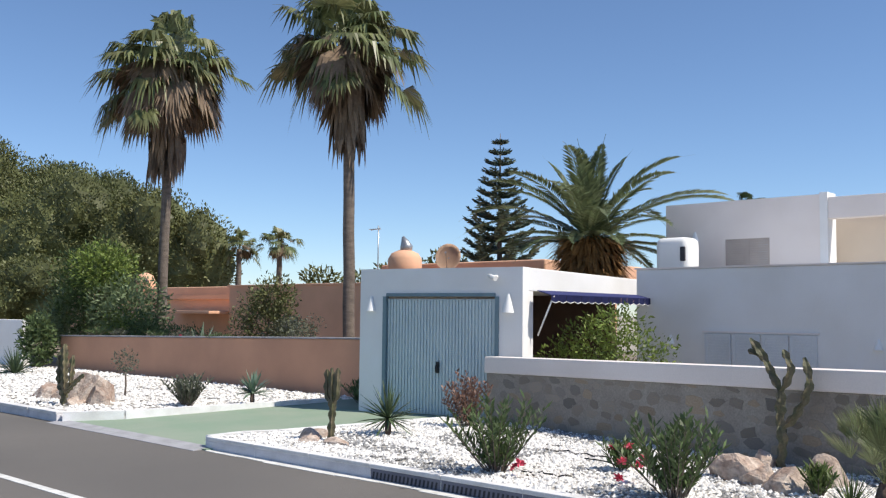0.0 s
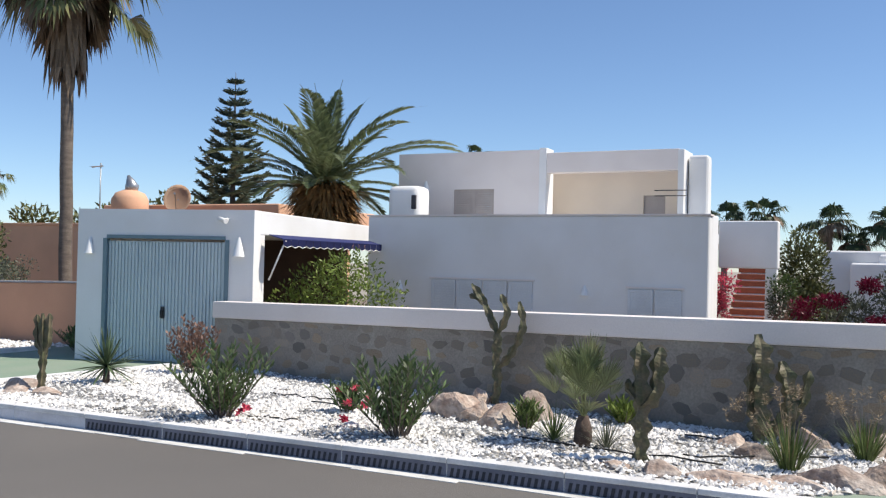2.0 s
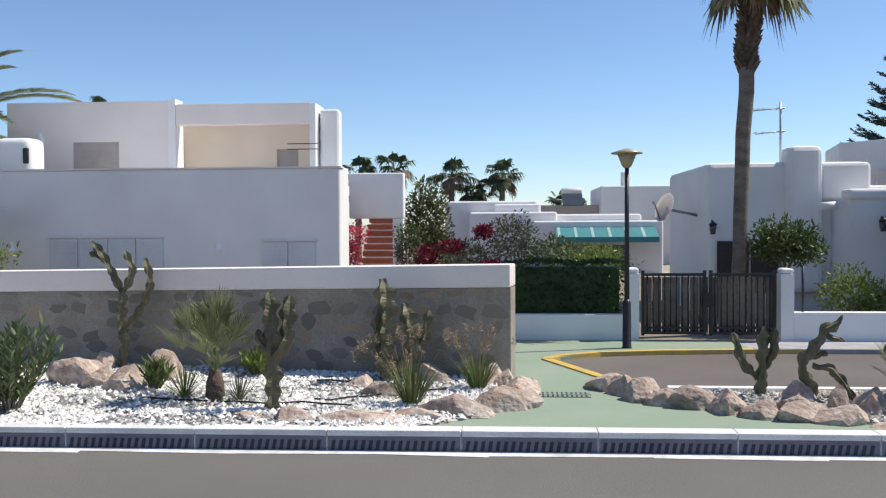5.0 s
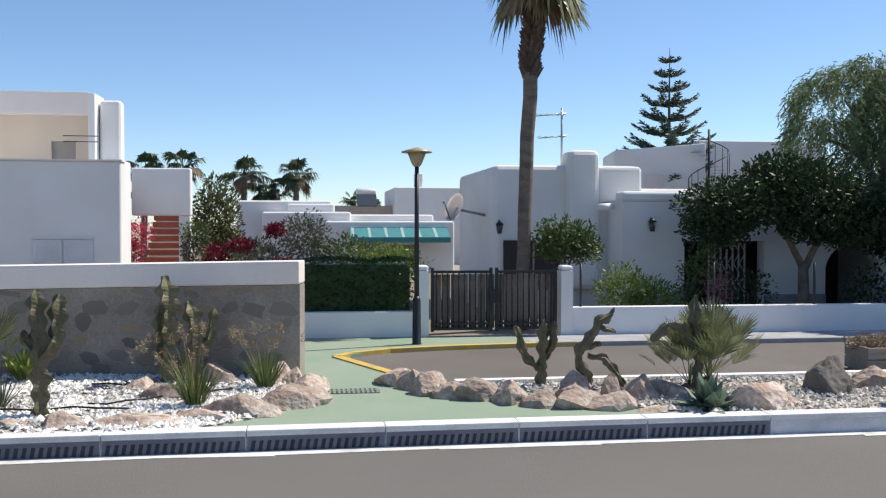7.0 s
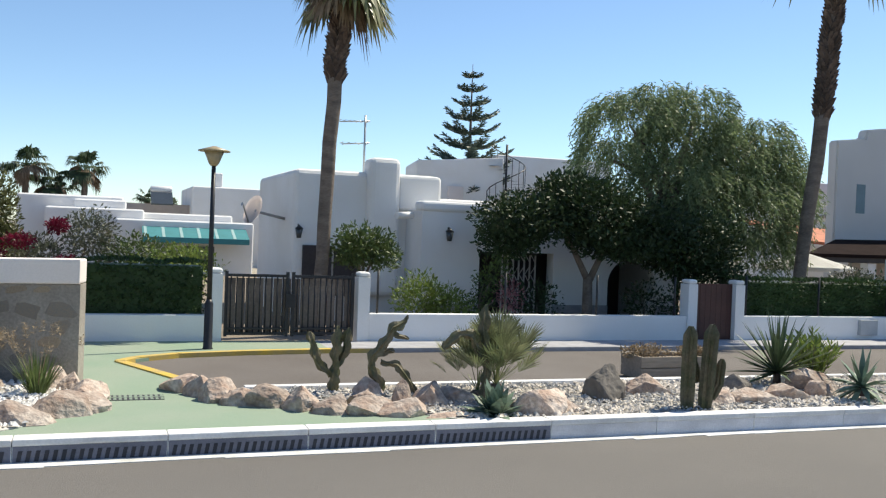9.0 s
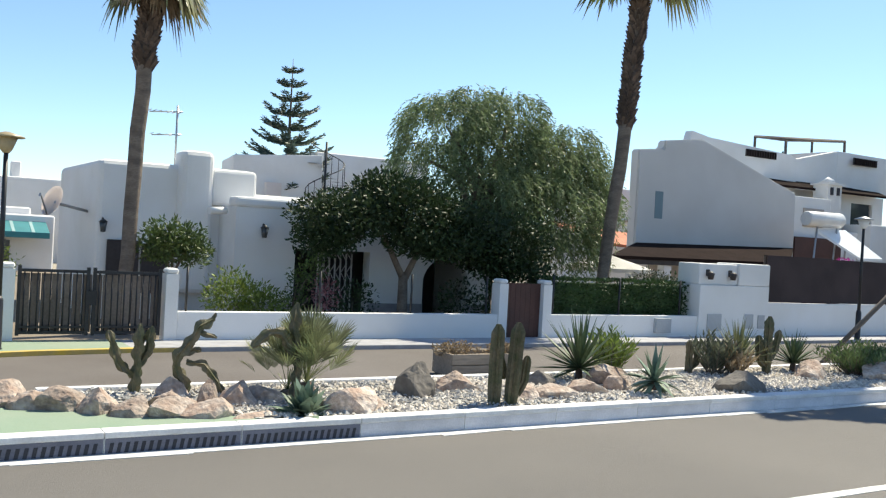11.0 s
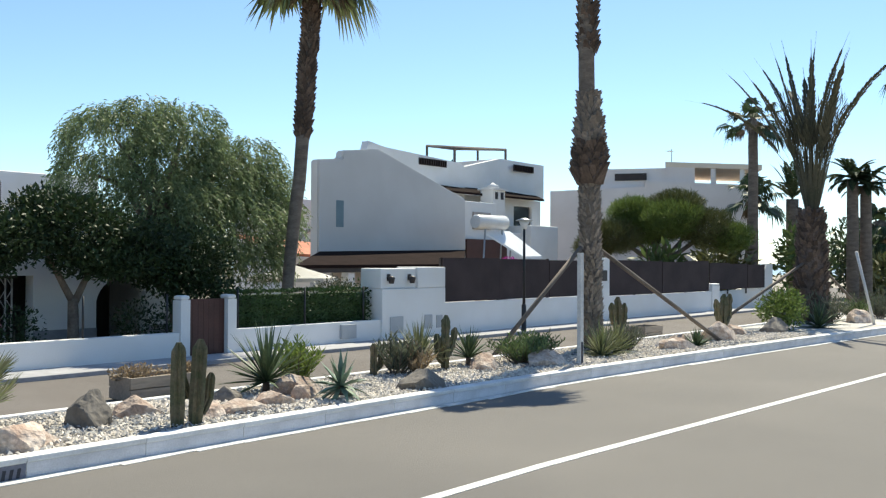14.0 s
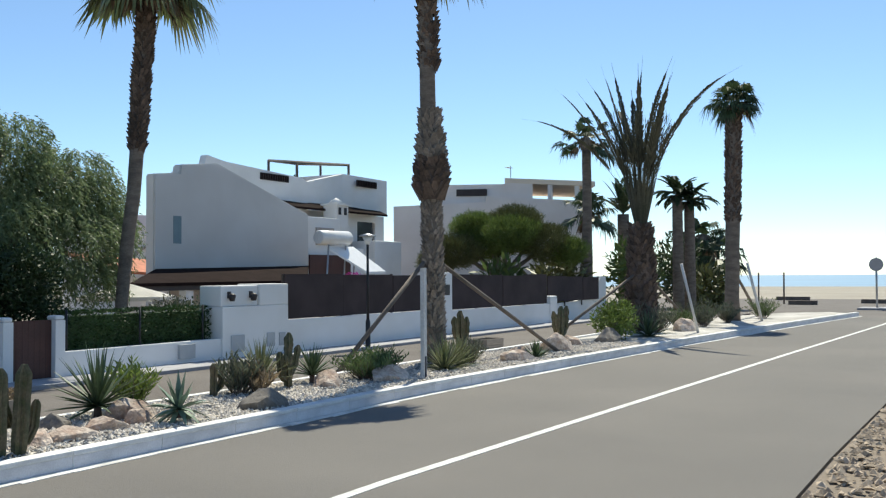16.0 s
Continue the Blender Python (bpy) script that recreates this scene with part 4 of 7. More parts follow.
# ---- house with the sloping wall ----
h3 = empty("house", (26, 22, 0), "white rendered house with a long sloping gable wall and roof terrace", "house")
H3Y = 20.0
bm = bmesh.new()
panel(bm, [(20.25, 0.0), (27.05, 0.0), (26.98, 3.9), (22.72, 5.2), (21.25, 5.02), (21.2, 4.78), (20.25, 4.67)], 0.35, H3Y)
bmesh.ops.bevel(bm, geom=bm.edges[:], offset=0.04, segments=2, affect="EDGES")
# grey base puts the gable's shade into its colour; other walls stay white
part("gable_wall", bm, material("shaded_gable_render", (0.60, 0.595, 0.59), 0.9, 0.05, 0.6, 60, 0.15, second=(0.54, 0.53, 0.52)), h3, "large white wall coloured grey for its shade, with a sloping top")
part("side_wall", boxed(23.6, H3Y + 0.35, 0, 23.9, 21.9, 4.5), white, h3)
part("slit_window", boxed(20.95, H3Y - 0.01, 2.76, 21.25, H3Y + 0.06, 3.54), door_frame, h3, "tall narrow window")
bm = panel(bmesh.new(), [(23.0, 2.0), (29.3, 2.0), (29.3, 5.3), (29.0, 5.42), (25.0, 5.62), (24.2, 5.75)], 0.3, 21.9)
part("terrace_wall", bm, white, h3, "white parapet wall of the roof terrace")
part("terrace_wall", prism(bmesh.new(), [(29.3, 22.0), (32.0, 22.3), (32.0, 22.6), (29.3, 22.3)], 4.35, [5.3, 5.86, 5.86, 5.3]), white, h3)
part("terrace_wall", prism(bmesh.new(), [(32.0, 22.3), (34.7, 22.0), (34.7, 26), (32.0, 26)], 4.35, [5.88, 5.80, 5.80, 5.88], 0.03), white, h3)
for x0, x1, z0, z1, y in ((26.7, 28.2, 5.18, 5.42, 21.88), (32.62, 34.0, 5.42, 5.68, 22.05)):
    fr = part("slit_opening", boxed(x0, y - 0.02, z0, x1, y + 0.03, z1), dark_inside, h3, "long slit opening with small tiles")
    for i in range(12):
        xx = x0 + (i + 0.5) * (x1 - x0) / 12
        part("tile", boxed(xx - 0.03, y - 0.04, z0 + 0.02, xx + 0.03, y - 0.02, z1 - 0.02), tile_brown, fr)
part("eave", prism(bmesh.new(), [(27.6, 21.3), (33.7, 21.3), (34.4, 22.3), (27.6, 22.0)], [4.22, 4.22, 4.5, 4.5], [4.30, 4.30, 4.58, 4.58]), tile_brown, h3, "brown tiled eave")
bm = bmesh.new()
wall_holes(bm, 26.8, 34.6, 0, 4.3, 22.1, 22.4, [(29.3, 30.4, 3.0, 3.75), (32.7, 33.96, 3.2, 4.02)])
part("wall", bm, white, h3)
for x0, x1, z0, z1 in ((29.3, 30.4, 3.0, 3.75), (32.7, 33.96, 3.2, 4.02)):
    wf = part("window", boxed(x0, 22.2, z0, x1, 22.23, z1), glass_dark, h3, "dark glazed window")
    part("window_frame", boxed(x0, 22.16, z0, x0 + 0.06, 22.2, z1), shutter_warm, wf)
    part("window_frame", boxed(x1 - 0.06, 22.16, z0, x1, 22.2, z1), shutter_warm, wf)
part("front_block", boxed(27.0, 20.2, 0, 29.0, 22.0, 3.86, 0.03), white, h3)
part("front_window", boxed(27.6, 20.15, 2.9, 28.6, 20.19, 3.5), shutter_warm, h3, "taupe shuttered window")
part("front_block", boxed(32.2, 20.9, 0, 34.1, 22.0, 3.2, 0.04), white, h3)
# added flat panel: its dark colour stands in for a shaded recess
part("screen", boxed(27.08, 20.02, 0.0, 29.4, 20.08, 2.55), brown_door, h3, "dark brown panel standing for the shaded recess under the balcony")
part("balcony_wall", boxed(29.0, 21.4, 0, 32.2, 21.7, 2.9, 0.03), white, h3)
part("lean_to_roof", prism(bmesh.new(), [(17.65, 18.0), (24.4, 18.0), (26.95, 19.98), (20.3, 19.98)], [1.58, 1.62, 2.08, 1.96], [1.66, 1.70, 2.17, 2.04]), tile_brown, h3, "dark brown tiled lean-to roof")
part("lean_to_beam", prism(bmesh.new(), [(17.8, 18.05), (24.3, 18.05), (24.3, 18.2), (17.8, 18.2)], [1.46, 1.50, 1.50, 1.46], [1.585, 1.625, 1.625, 1.585]), dark_metal, h3)
part("lean_to_wall", boxed(20.4, 19.6, 0, 27, 19.95, 1.7), white_warm, h3)
for x in (19.6, 22.2):
    part("lean_to_post", boxed(x, 18.1, 0, x + 0.25, 18.35, 1.46), white, h3)
bm = boxed(29.6, 20.8, 2.0, 30.33, 21.4, 4.42)
h3c = part("chimney", bm, white, h3, "slim white chimney with a pyramid cap")
v = bmesh.new()
prism(v, [(29.53, 20.72), (30.4, 20.72), (30.4, 21.48), (29.53, 21.48)], 4.42, 4.49)
tube(v, [(29.965, 21.1, 4.49), (29.965, 21.1, 4.72)], [0.45, 0.02], 4)
part("cap", v, white, h3c)
part("vent", boxed(29.72, 20.77, 4.08, 29.86, 20.81, 4.34), slot_dark, h3c)
part("vent", boxed(30.06, 20.77, 4.08, 30.2, 20.81, 4.34), slot_dark, h3c)
# pergola on the roof
pg = empty("pergola", (30, 24, 5.5), "bare wooden pergola frame on the roof terrace", "pergola")
corners = [(31.5, 24.2, 6.35), (35.0, 24.2, 6.65), (37.4, 27.6, 7.2), (33.7, 27.6, 6.95)]
for p in corners:
    part("post", tube(bmesh.new(), [(p[0], p[1], 5.2), p], 0.06, 6), wood_grey, pg)
for i in range(4):
    p, q = corners[i], corners[(i + 1) % 4]
    part("beam", tube(bmesh.new(), [p, q], 0.06, 6), wood_grey, pg)
for i in range(1, 5):
    f = i / 5
    p = Vector(corners[0]).lerp(Vector(corners[3]), f)
    q = Vector(corners[1]).lerp(Vector(corners[2]), f)
    part("rafter", tube(bmesh.new(), [p, q], 0.04, 6), wood_grey, pg)
# large solar water heater
sh = empty("solar_heater", (26, 18.3, 1.5), "solar water heater with a white tank and a tilted panel", "solar heater")
part("tank", tube(bmesh.new(), [(25.2, 18.2, 3.02), (25.27, 18.2, 3.02), (26.72, 18.2, 3.04), (26.79, 18.2, 3.04)], [0.19, 0.23, 0.23, 0.19], 18), tank_metal, sh)
part("panel", prism(bmesh.new(), [(26.7, 17.4), (27.75, 17.4), (27.05, 18.2), (25.67, 18.2)], [1.88, 1.90, 2.71, 2.66], [1.95, 1.97, 2.78, 2.73]), solar_glass, sh, "glazed collector panel coloured white for its glare")
for x, z in ((25.6, 2.8), (26.5, 2.8), (27.0, 2.6)):
    part("strut", tube(bmesh.new(), [(x, 18.1, z), (x - 0.1, 18.2, 0.3)], 0.03, 6), grey_metal, sh)
# garden parasol
um = empty("parasol", (17.15, 17.5, 0), "open white canvas parasol", "parasol")
part("pole", tube(bmesh.new(), [(17.15, 17.5, 0.0), (17.15, 17.5, 1.58)], 0.025, 8), wood_grey, um)
bm = bmesh.new()
tip = bm.verts.new((17.15, 17.5, 1.68))
rim = [bm.verts.new((17.15 + 1.08 * math.cos(a), 17.5 + 1.1 * math.sin(a), 1.36)) for a in (2 * math.pi * k / 8 for k in range(8))]
low = [bm.verts.new(v.co + Vector((0, 0, -0.09))) for v in rim]
for k in range(8):
    bm.faces.new((tip, rim[k], rim[(k + 1) % 8]))
    bm.faces.new((rim[k], low[k], low[(k + 1) % 8], rim[(k + 1) % 8]))
bmesh.ops.solidify(bm, geom=bm.faces[:], thickness=0.01)
part("canopy", bm, canvas_white, um)
# red tiled house glimpsed between the trees
rh = empty("house", (21, 30, 0), "white house with a red tiled roof and arched windows", "house")
part("wall", boxed(28.0, 30, 0, 36, 34, 4.38, 0.05), white, rh)
for k, (cx, rr) in enumerate(((29.1, 0.9), (29.5, 0.7))):
    part("arch", tube(bmesh.new(), [(cx + rr * math.cos(a), 29.97, 2.2 + rr * math.sin(a)) for a in (math.pi * j / 10 for j in range(11))], 0.07, 6), shutter_warm, rh, "dark arched window rim")
part("roof", prism(bmesh.new(), [(24.5, 26), (28.5, 26), (28.5, 29.5), (24.5, 29.5)], [1.95, 1.75, 2.45, 2.7], [2.05, 1.85, 2.55, 2.8]), tile_red, rh, "red tiled roof")
part("wall", boxed(24.8, 26.4, 0, 28.0, 29, 1.8), white, rh)
# pale modern house further along
h4 = empty("house", (46, 24, 0), "pale modern house with a flat canopy roof", "house")
part("wall", prism(bmesh.new(), [(42.3, 26.7), (44.7, 22.6), (52, 27), (49, 31)], 0, [5.4, 5.6, 5.6, 5.4]), white_warm, h4)
part("wall", prism(bmesh.new(), [(44.7, 22.6), (46.8, 18.0), (54, 22), (52, 27)], 0, [5.9, 5.6, 5.6, 5.9]), white_warm, h4)
part("upper_wall", prism(bmesh.new(), [(44.0, 25.0), (45.6, 21.4), (52, 26), (50, 29)], 5.0, 6.55), white_warm, h4)
part("canopy_roof", prism(bmesh.new(), [(45.3, 21.8), (47.2, 17.6), (53, 21), (52, 25)], [6.6, 6.35, 6.35, 6.6], [6.85, 6.6, 6.6, 6.85]), cream, h4)
part("post", boxed(46.2, 19.6, 5.4, 46.4, 19.8, 6.45), white_warm, h4)
part("back_wall", prism(bmesh.new(), [(45.3, 21.8), (45.9, 20.5), (46.3, 20.7), (45.7, 22.0)], 5.4, 6.62), white_warm, h4)
part("post", boxed(46.9, 18.4, 5.4, 47.1, 18.6, 6.4), white, h4)
part("window", prism(bmesh.new(), [(44.3, 24.1), (44.95, 22.65), (45.1, 22.75), (44.45, 24.2)], 5.95, 6.3), dark_inside, h4)
aerial(46.4, 22.0, 5.9, 7.6, 0.6, 1)

# ---- street furniture ----
def street_lamp(x, y, z1, shade, r, label):
    th = empty("street_lamp", (x, y, 0.14), label, "street lamp", "street lamps")
    part("base", tube(bmesh.new(), [(x, y, 0.12), (x, y, 0.16), (x, y, 0.75), (x, y, 0.8)], [0.09, 0.06, 0.055, 0.035], 12), black_metal, th)
    part("pole", tube(bmesh.new(), [(x, y, 0.8), (x, y, z1 - 0.22)], [0.035, 0.028], 10), black_metal, th)
    part("diffuser", tube(bmesh.new(), [(x, y, z1 - 0.24), (x, y, z1 - 0.2), (x, y, z1 - 0.05)], [0.04, 0.07, 0.13], 14), shade, th, "amber lamp body")
    part("hat", tube(bmesh.new(), [(x, y, z1 - 0.05), (x, y, z1 - 0.035), (x, y, z1 + 0.01), (x, y, z1 + 0.02)], [r, r, 0.06, 0.03], 20), lamp_amber if shade is lamp_amber else grey_metal, th, "flat round hat")
    return th


street_lamp(3.37, 12.85, 2.80, lamp_amber, 0.21, "dark street lamp post with a flat amber hat")
street_lamp(20.1, 12.75, 2.78, tank_metal, 0.2, "dark street lamp post with a pale lantern head")
# round sign by the turning area
sg = empty("road_sign", (53.4, 5.18, 0), "round grey sign back on a thin pole", "sign")
part("pole", tube(bmesh.new(), [(53.4, 5.18, -0.02), (53.4, 5.18, 2.6)], 0.05, 8), grey_metal, sg)
part("disc", tube(bmesh.new(), [(53.33, 5.18, 2.25), (53.37, 5.18, 2.25)], 0.33, 20), red_paint, sg)
solid("kerb", boxed(52.5, 4.3, -0.1, 54.5, 6.0, 0.1, 0.03), kerb_concrete, "small concrete traffic island under the sign", "kerb", "structure")
for x, y, z in ((62, 11.2, 1.9), (62, 12.7, 1.9)):
    solid("post", tube(bmesh.new(), [(x, y, -0.03), (x + 0.1, y, z)], 0.05, 6), wood_grey, "thin leaning wooden post on the beach", "post", group="beach posts")
for x, y, w in ((60, 9.0, 1.6), (64, 5.6, 1.5), (70, 11, 2.2)):
    solid("timber_edge", boxed(x, y, -0.05, x + 0.3, y + w, 0.25, 0.03), wood_grey, "low weathered timber barrier on the sand", "timber", group="timber barriers")
# wooden planters on the side road
wood_pale = material("pale_weathered_wood", (0.33, 0.28, 0.23), 0.85, 0.15, 2, 30, 0.3, rand=0.12, stretch=(0.15, 1, 1))
for x, y, w, rz in ((8.16, 9.95, 1.02, 0), (20.3, 9.75, 0.8, 0)):
    pl = empty("planter", (x, y, 0.1), "low weathered wooden planter box with dry plants", "planter", "wooden planters")
    for i in range(2):
        part("board", boxed(x, y - 0.03, 0.12 + i * 0.14, x + w, y, 0.25 + i * 0.14, 0.006), wood_pale, pl)
        part("board", boxed(x, y + 0.42, 0.12 + i * 0.14, x + w, y + 0.45, 0.25 + i * 0.14, 0.006), wood_pale, pl)
    part("end_board", boxed(x, y, 0.12, x + 0.03, y + 0.42, 0.39), wood_pale, pl)
    part("end_board", boxed(x + w - 0.03, y, 0.12, x + w, y + 0.42, 0.39), wood_pale, pl)
    part("earth", boxed(x + 0.03, y, 0.1, x + w - 0.03, y + 0.42, 0.34), soil, pl)

# ---- plants: building blocks ----
class Leaves:
    """Collects many small leaf faces for one mesh."""

    def __init__(self, seed):
        self.v, self.f, self.m = [], [], []
        self.r = random.Random(seed)

    def face(self, pts, mat=0):
        n = len(self.v)
        self.v.extend(tuple(p) for p in pts)
        self.f.append(tuple(range(n, n + len(pts))))
        self.m.append(mat)

    def leaf(self, p, d, length, width, mat=0, fold=0.0):
        """A pointed leaf from p along d."""
        d = d.normalized()
        side = d.cross(Vector((self.r.uniform(-1, 1), self.r.uniform(-1, 1), self.r.uniform(0.2, 1)))).normalized() * width / 2
        mid = p + d * length * 0.5 + Vector((0, 0, fold * length))
        self.face((p, mid + side, p + d * length, mid - side), mat)

    def blade(self, p, d, length, width, droop=0.0, segs=3, mat=0, flat=None, tip=0.05):
        """A long blade that tapers and bends down."""
        d = d.normalized()
        side = (flat or d.cross(Vector((0, 0, 1)))).normalized()
        pts, q = [], p.copy()
        for i in range(segs + 1):
            w = width / 2 * ((0.7 + 0.6 * (i / segs) if i / segs < 0.5 else 2 * (1 - i / segs)) if i < segs else tip)
            pts.append((q + side * w, q - side * w))
            d = (d + Vector((0, 0, -droop / segs))).normalized()
            q = q + d * length / segs
        for (a, b), (c, e) in zip(pts, pts[1:]):
            self.face((a, b, e, c), mat)
        return q

    def fan(self, p, d, radius, n=18, spread=2.0, droop=0.35, mat=0, width=0.05):
        """A fan leaf: fingers that spread from p round the direction d."""
        d = d.normalized()
        side = d.cross(Vector((0, 0, 1)))
        side = side.normalized() if side.length > 0.05 else Vector((1, 0, 0))
        up = side.cross(d)
        for i in range(n):
            a = (i / (n - 1) - 0.5) * 2 * spread
            f = d * math.cos(a) + side * math.sin(a) + up * (0.12 * abs(a) * self.r.uniform(0.2, 1.0))
            cross = (side * math.cos(a) - d * math.sin(a)).normalized()
            L = radius * (1.0 - 0.16 * abs(a)) * self.r.uniform(0.9, 1.05)
            w = width * L
            mid = p + f * L * 0.58 + Vector((0, 0, -0.12 * droop * L))
            tip = p + f * L * 0.9 + Vector((0, 0, -droop * L * self.r.uniform(0.4, 1.6)))
            self.face((p, mid + cross * w * 1.25, tip, mid - cross * w * 1.25), mat)

    def clump(self, c, rad, n, size, mat=0, aspect=0.4, shell=0.55, up=0.3, droop=0.0):
        """Leaves through the outer part of an uneven ellipsoid."""
        c = Vector(c)
        for _ in range(n):
            d = Vector((self.r.gauss(0, 1), self.r.gauss(0, 1), self.r.gauss(0, 1))).normalized()
            k = self.r.uniform(shell, 1.0) * (1 + 0.22 * noise.noise(d * 2.3 + c))
            p = c + Vector((d.x * rad[0], d.y * rad[1], d.z * rad[2])) * k
            out = (d * 0.7 + Vector((self.r.uniform(-1, 1), self.r.uniform(-1, 1), self.r.uniform(-1, 1) + up - droop))).normalized()
            s = size * self.r.uniform(0.6, 1.3)
            self.leaf(p, out, s, s * aspect, mat)

    def mesh(self, name, mats):
        me = bpy.data.meshes.new(name)
        me.from_pydata(self.v, [], self.f)
        for m in (mats if isinstance(mats, (list, tuple)) else [mats]):
            me.materials.append(m)
        me.polygons.foreach_set("material_index", self.m)
        me.update()
        return me


def leaves_part(name, leaves, mats, parent, label=""):
    ob = new(name, leaves.mesh(name, mats))
    ob.parent = parent
    ob.matrix_parent_inverse = Matrix.Translation(-Vector(parent.location))
    return tagged(ob, label)


def trunk_curve(base, top, bow=0.0, n=9, sway=0.05, seed=0):
    r = random.Random(seed)
    base, top = Vector(base), Vector(top)
    out = []
    for i in range(n):
        f = i / (n - 1)
        p = base.lerp(top, f)
        p.x += bow * math.sin(f * math.pi) + (r.uniform(-sway, sway) if 0 < i < n - 1 else 0)
        out.append(p)
    return out


def boots(parent, pts, r0, r1, f0, f1, n, size, mat, seed, spare=None):
    """Old leaf bases that stand out from a palm trunk."""
    g = Leaves(seed)
    for i in range(n):
        f = f0 + (f1 - f0) * (i + g.r.random()) / n
        k = min(int(f * (len(pts) - 1)), len(pts) - 2)
        q = pts[k].lerp(pts[k + 1], f * (len(pts) - 1) - k)
        rad = r0 + (r1 - r0) * f
        a = i * 2.4 + g.r.uniform(-0.3, 0.3)
        o = Vector((math.cos(a), math.sin(a), 0))
        s = size * g.r.uniform(0.7, 1.25)
        side = Vector((-o.y, o.x, 0)) * s * 0.42
        root = q + o * rad * 0.86
        tip = root + o * s * 0.62 + Vector((0, 0, s * 0.75))
        low = root - Vector((0, 0, s * 0.3))
        g.face((low - side, low + side, tip + side * 0.35, tip - side * 0.35))
        g.face((low - side, tip - side * 0.35, root + Vector((0, 0, s * 0.55)) - side * 0.7))
        g.face((low + side, root + Vector((0, 0, s * 0.55)) + side * 0.7, tip + side * 0.35))
        g.face((tip - side * 0.35, tip + side * 0.35, root + Vector((0, 0, s * 0.55)) + side * 0.7, root + Vector((0, 0, s * 0.55)) - side * 0.7))
    return leaves_part("leaf_base", g, mat, parent, "shaggy brown old leaf bases")


def fan_palm(base, top, r0, r1, crown, leaf, n_green, n_dead, skirt, label, seed, bow=0.0, green=None, boot=None, group="fan palms", fingers=24):
    """A tall fan palm: trunk, green crown, dead leaves and a hanging skirt."""
    th = empty("palm_tree", base, label, "palm tree", group)
    pts = trunk_curve(base, top, bow, 10, 0.03, seed)
    part("trunk", tube(bmesh.new(), pts, [(r0 * (1.25 if i == 0 else 1) + (r1 - r0) * i / 9) for i in range(10)], 12), trunk_grey, th, smooth=True)
    hub = Vector(top)
    g = Leaves(seed)
    for i in range(n_green):
        a = i * 2.4
        a += g.r.uniform(-0.9, 0.9)
        e = 1.25 - 1.5 * (i / n_green) + g.r.uniform(-0.4, 0.4)
        d = Vector((math.cos(a) * math.cos(e), math.sin(a) * math.cos(e), math.sin(e)))
        stem = crown * g.r.uniform(0.3, 0.78)
        p = hub + d * stem + Vector((0, 0, -0.1 * stem))
        g.blade(hub, d, stem, 0.05, 0.12, 2, 0, tip=0.6)
        g.fan(p, (d + Vector((0, 0, -0.25 - 0.2 * (i / n_green)))), leaf * g.r.uniform(0.55, 1.05), fingers, g.r.uniform(1.3, 1.9), g.r.uniform(0.3, 0.75), 0, 0.042)
    leaves_part("crown", g, green or fan_green, th, "green fan leaves")
    if n_dead:
        g = Leaves(seed + 1)
        for i in range(n_dead):
            a = i * 2.4 + 0.6
            a += g.r.uniform(-0.8, 0.8)
            e = 0.75 - 1.45 * (i / n_dead) + g.r.uniform(-0.25, 0.25)
            d = Vector((math.cos(a) * math.cos(e), math.sin(a) * math.cos(e), math.sin(e)))
            stem = crown * g.r.uniform(0.35, 0.55) * (1 - 0.4 * i / n_dead)
            p = hub + d * stem - Vector((0, 0, 0.05 + skirt * 0.12 * i / n_dead))
            g.blade(hub, d, stem, 0.05, 0.3, 2, 0, tip=0.6)
            g.fan(p, d * 0.7 + Vector((g.r.uniform(-0.3, 0.3), g.r.uniform(-0.3, 0.3), -0.9)), leaf * g.r.uniform(0.45, 0.95), fingers - 6, g.r.uniform(0.6, 1.1), 0.35, 0, 0.045)
        leaves_part("dead_crown", g, fan_dead, th, "dry brown drooping fan leaves")
    if skirt:
        g = Leaves(seed + 2)
        for i in range(360):
            a = g.r.uniform(0, 6.28)
            z = -skirt * 0.72 * g.r.random() ** 1.05
            o = Vector((math.cos(a), math.sin(a), 0))
            rad = crown * 0.19 * (1 - 0.15 * (-z / skirt)) * g.r.uniform(0.6, 1.2) * (1 + 0.5 * noise.noise(Vector((o.x, o.y, z * 1.3 + seed))))
            k = min(max(1 + z / (Vector(top) - Vector(base)).length, 0), 1)
            c = Vector(base).lerp(Vector(top), k)
            g.blade(c + o * rad, Vector((o.x * 0.05 + g.r.uniform(-0.14, 0.14), o.y * 0.05, -1)), skirt * g.r.uniform(0.18, 0.42), 0.14, 0.0, 2, 0, flat=Vector((-o.y, o.x, 0)))
        leaves_part("skirt", g, fan_dead, th, "hanging skirt of dead leaves")
    if boot:
        boots(th, pts, r0, r1, *boot, trunk_brown, seed + 3)
    return th


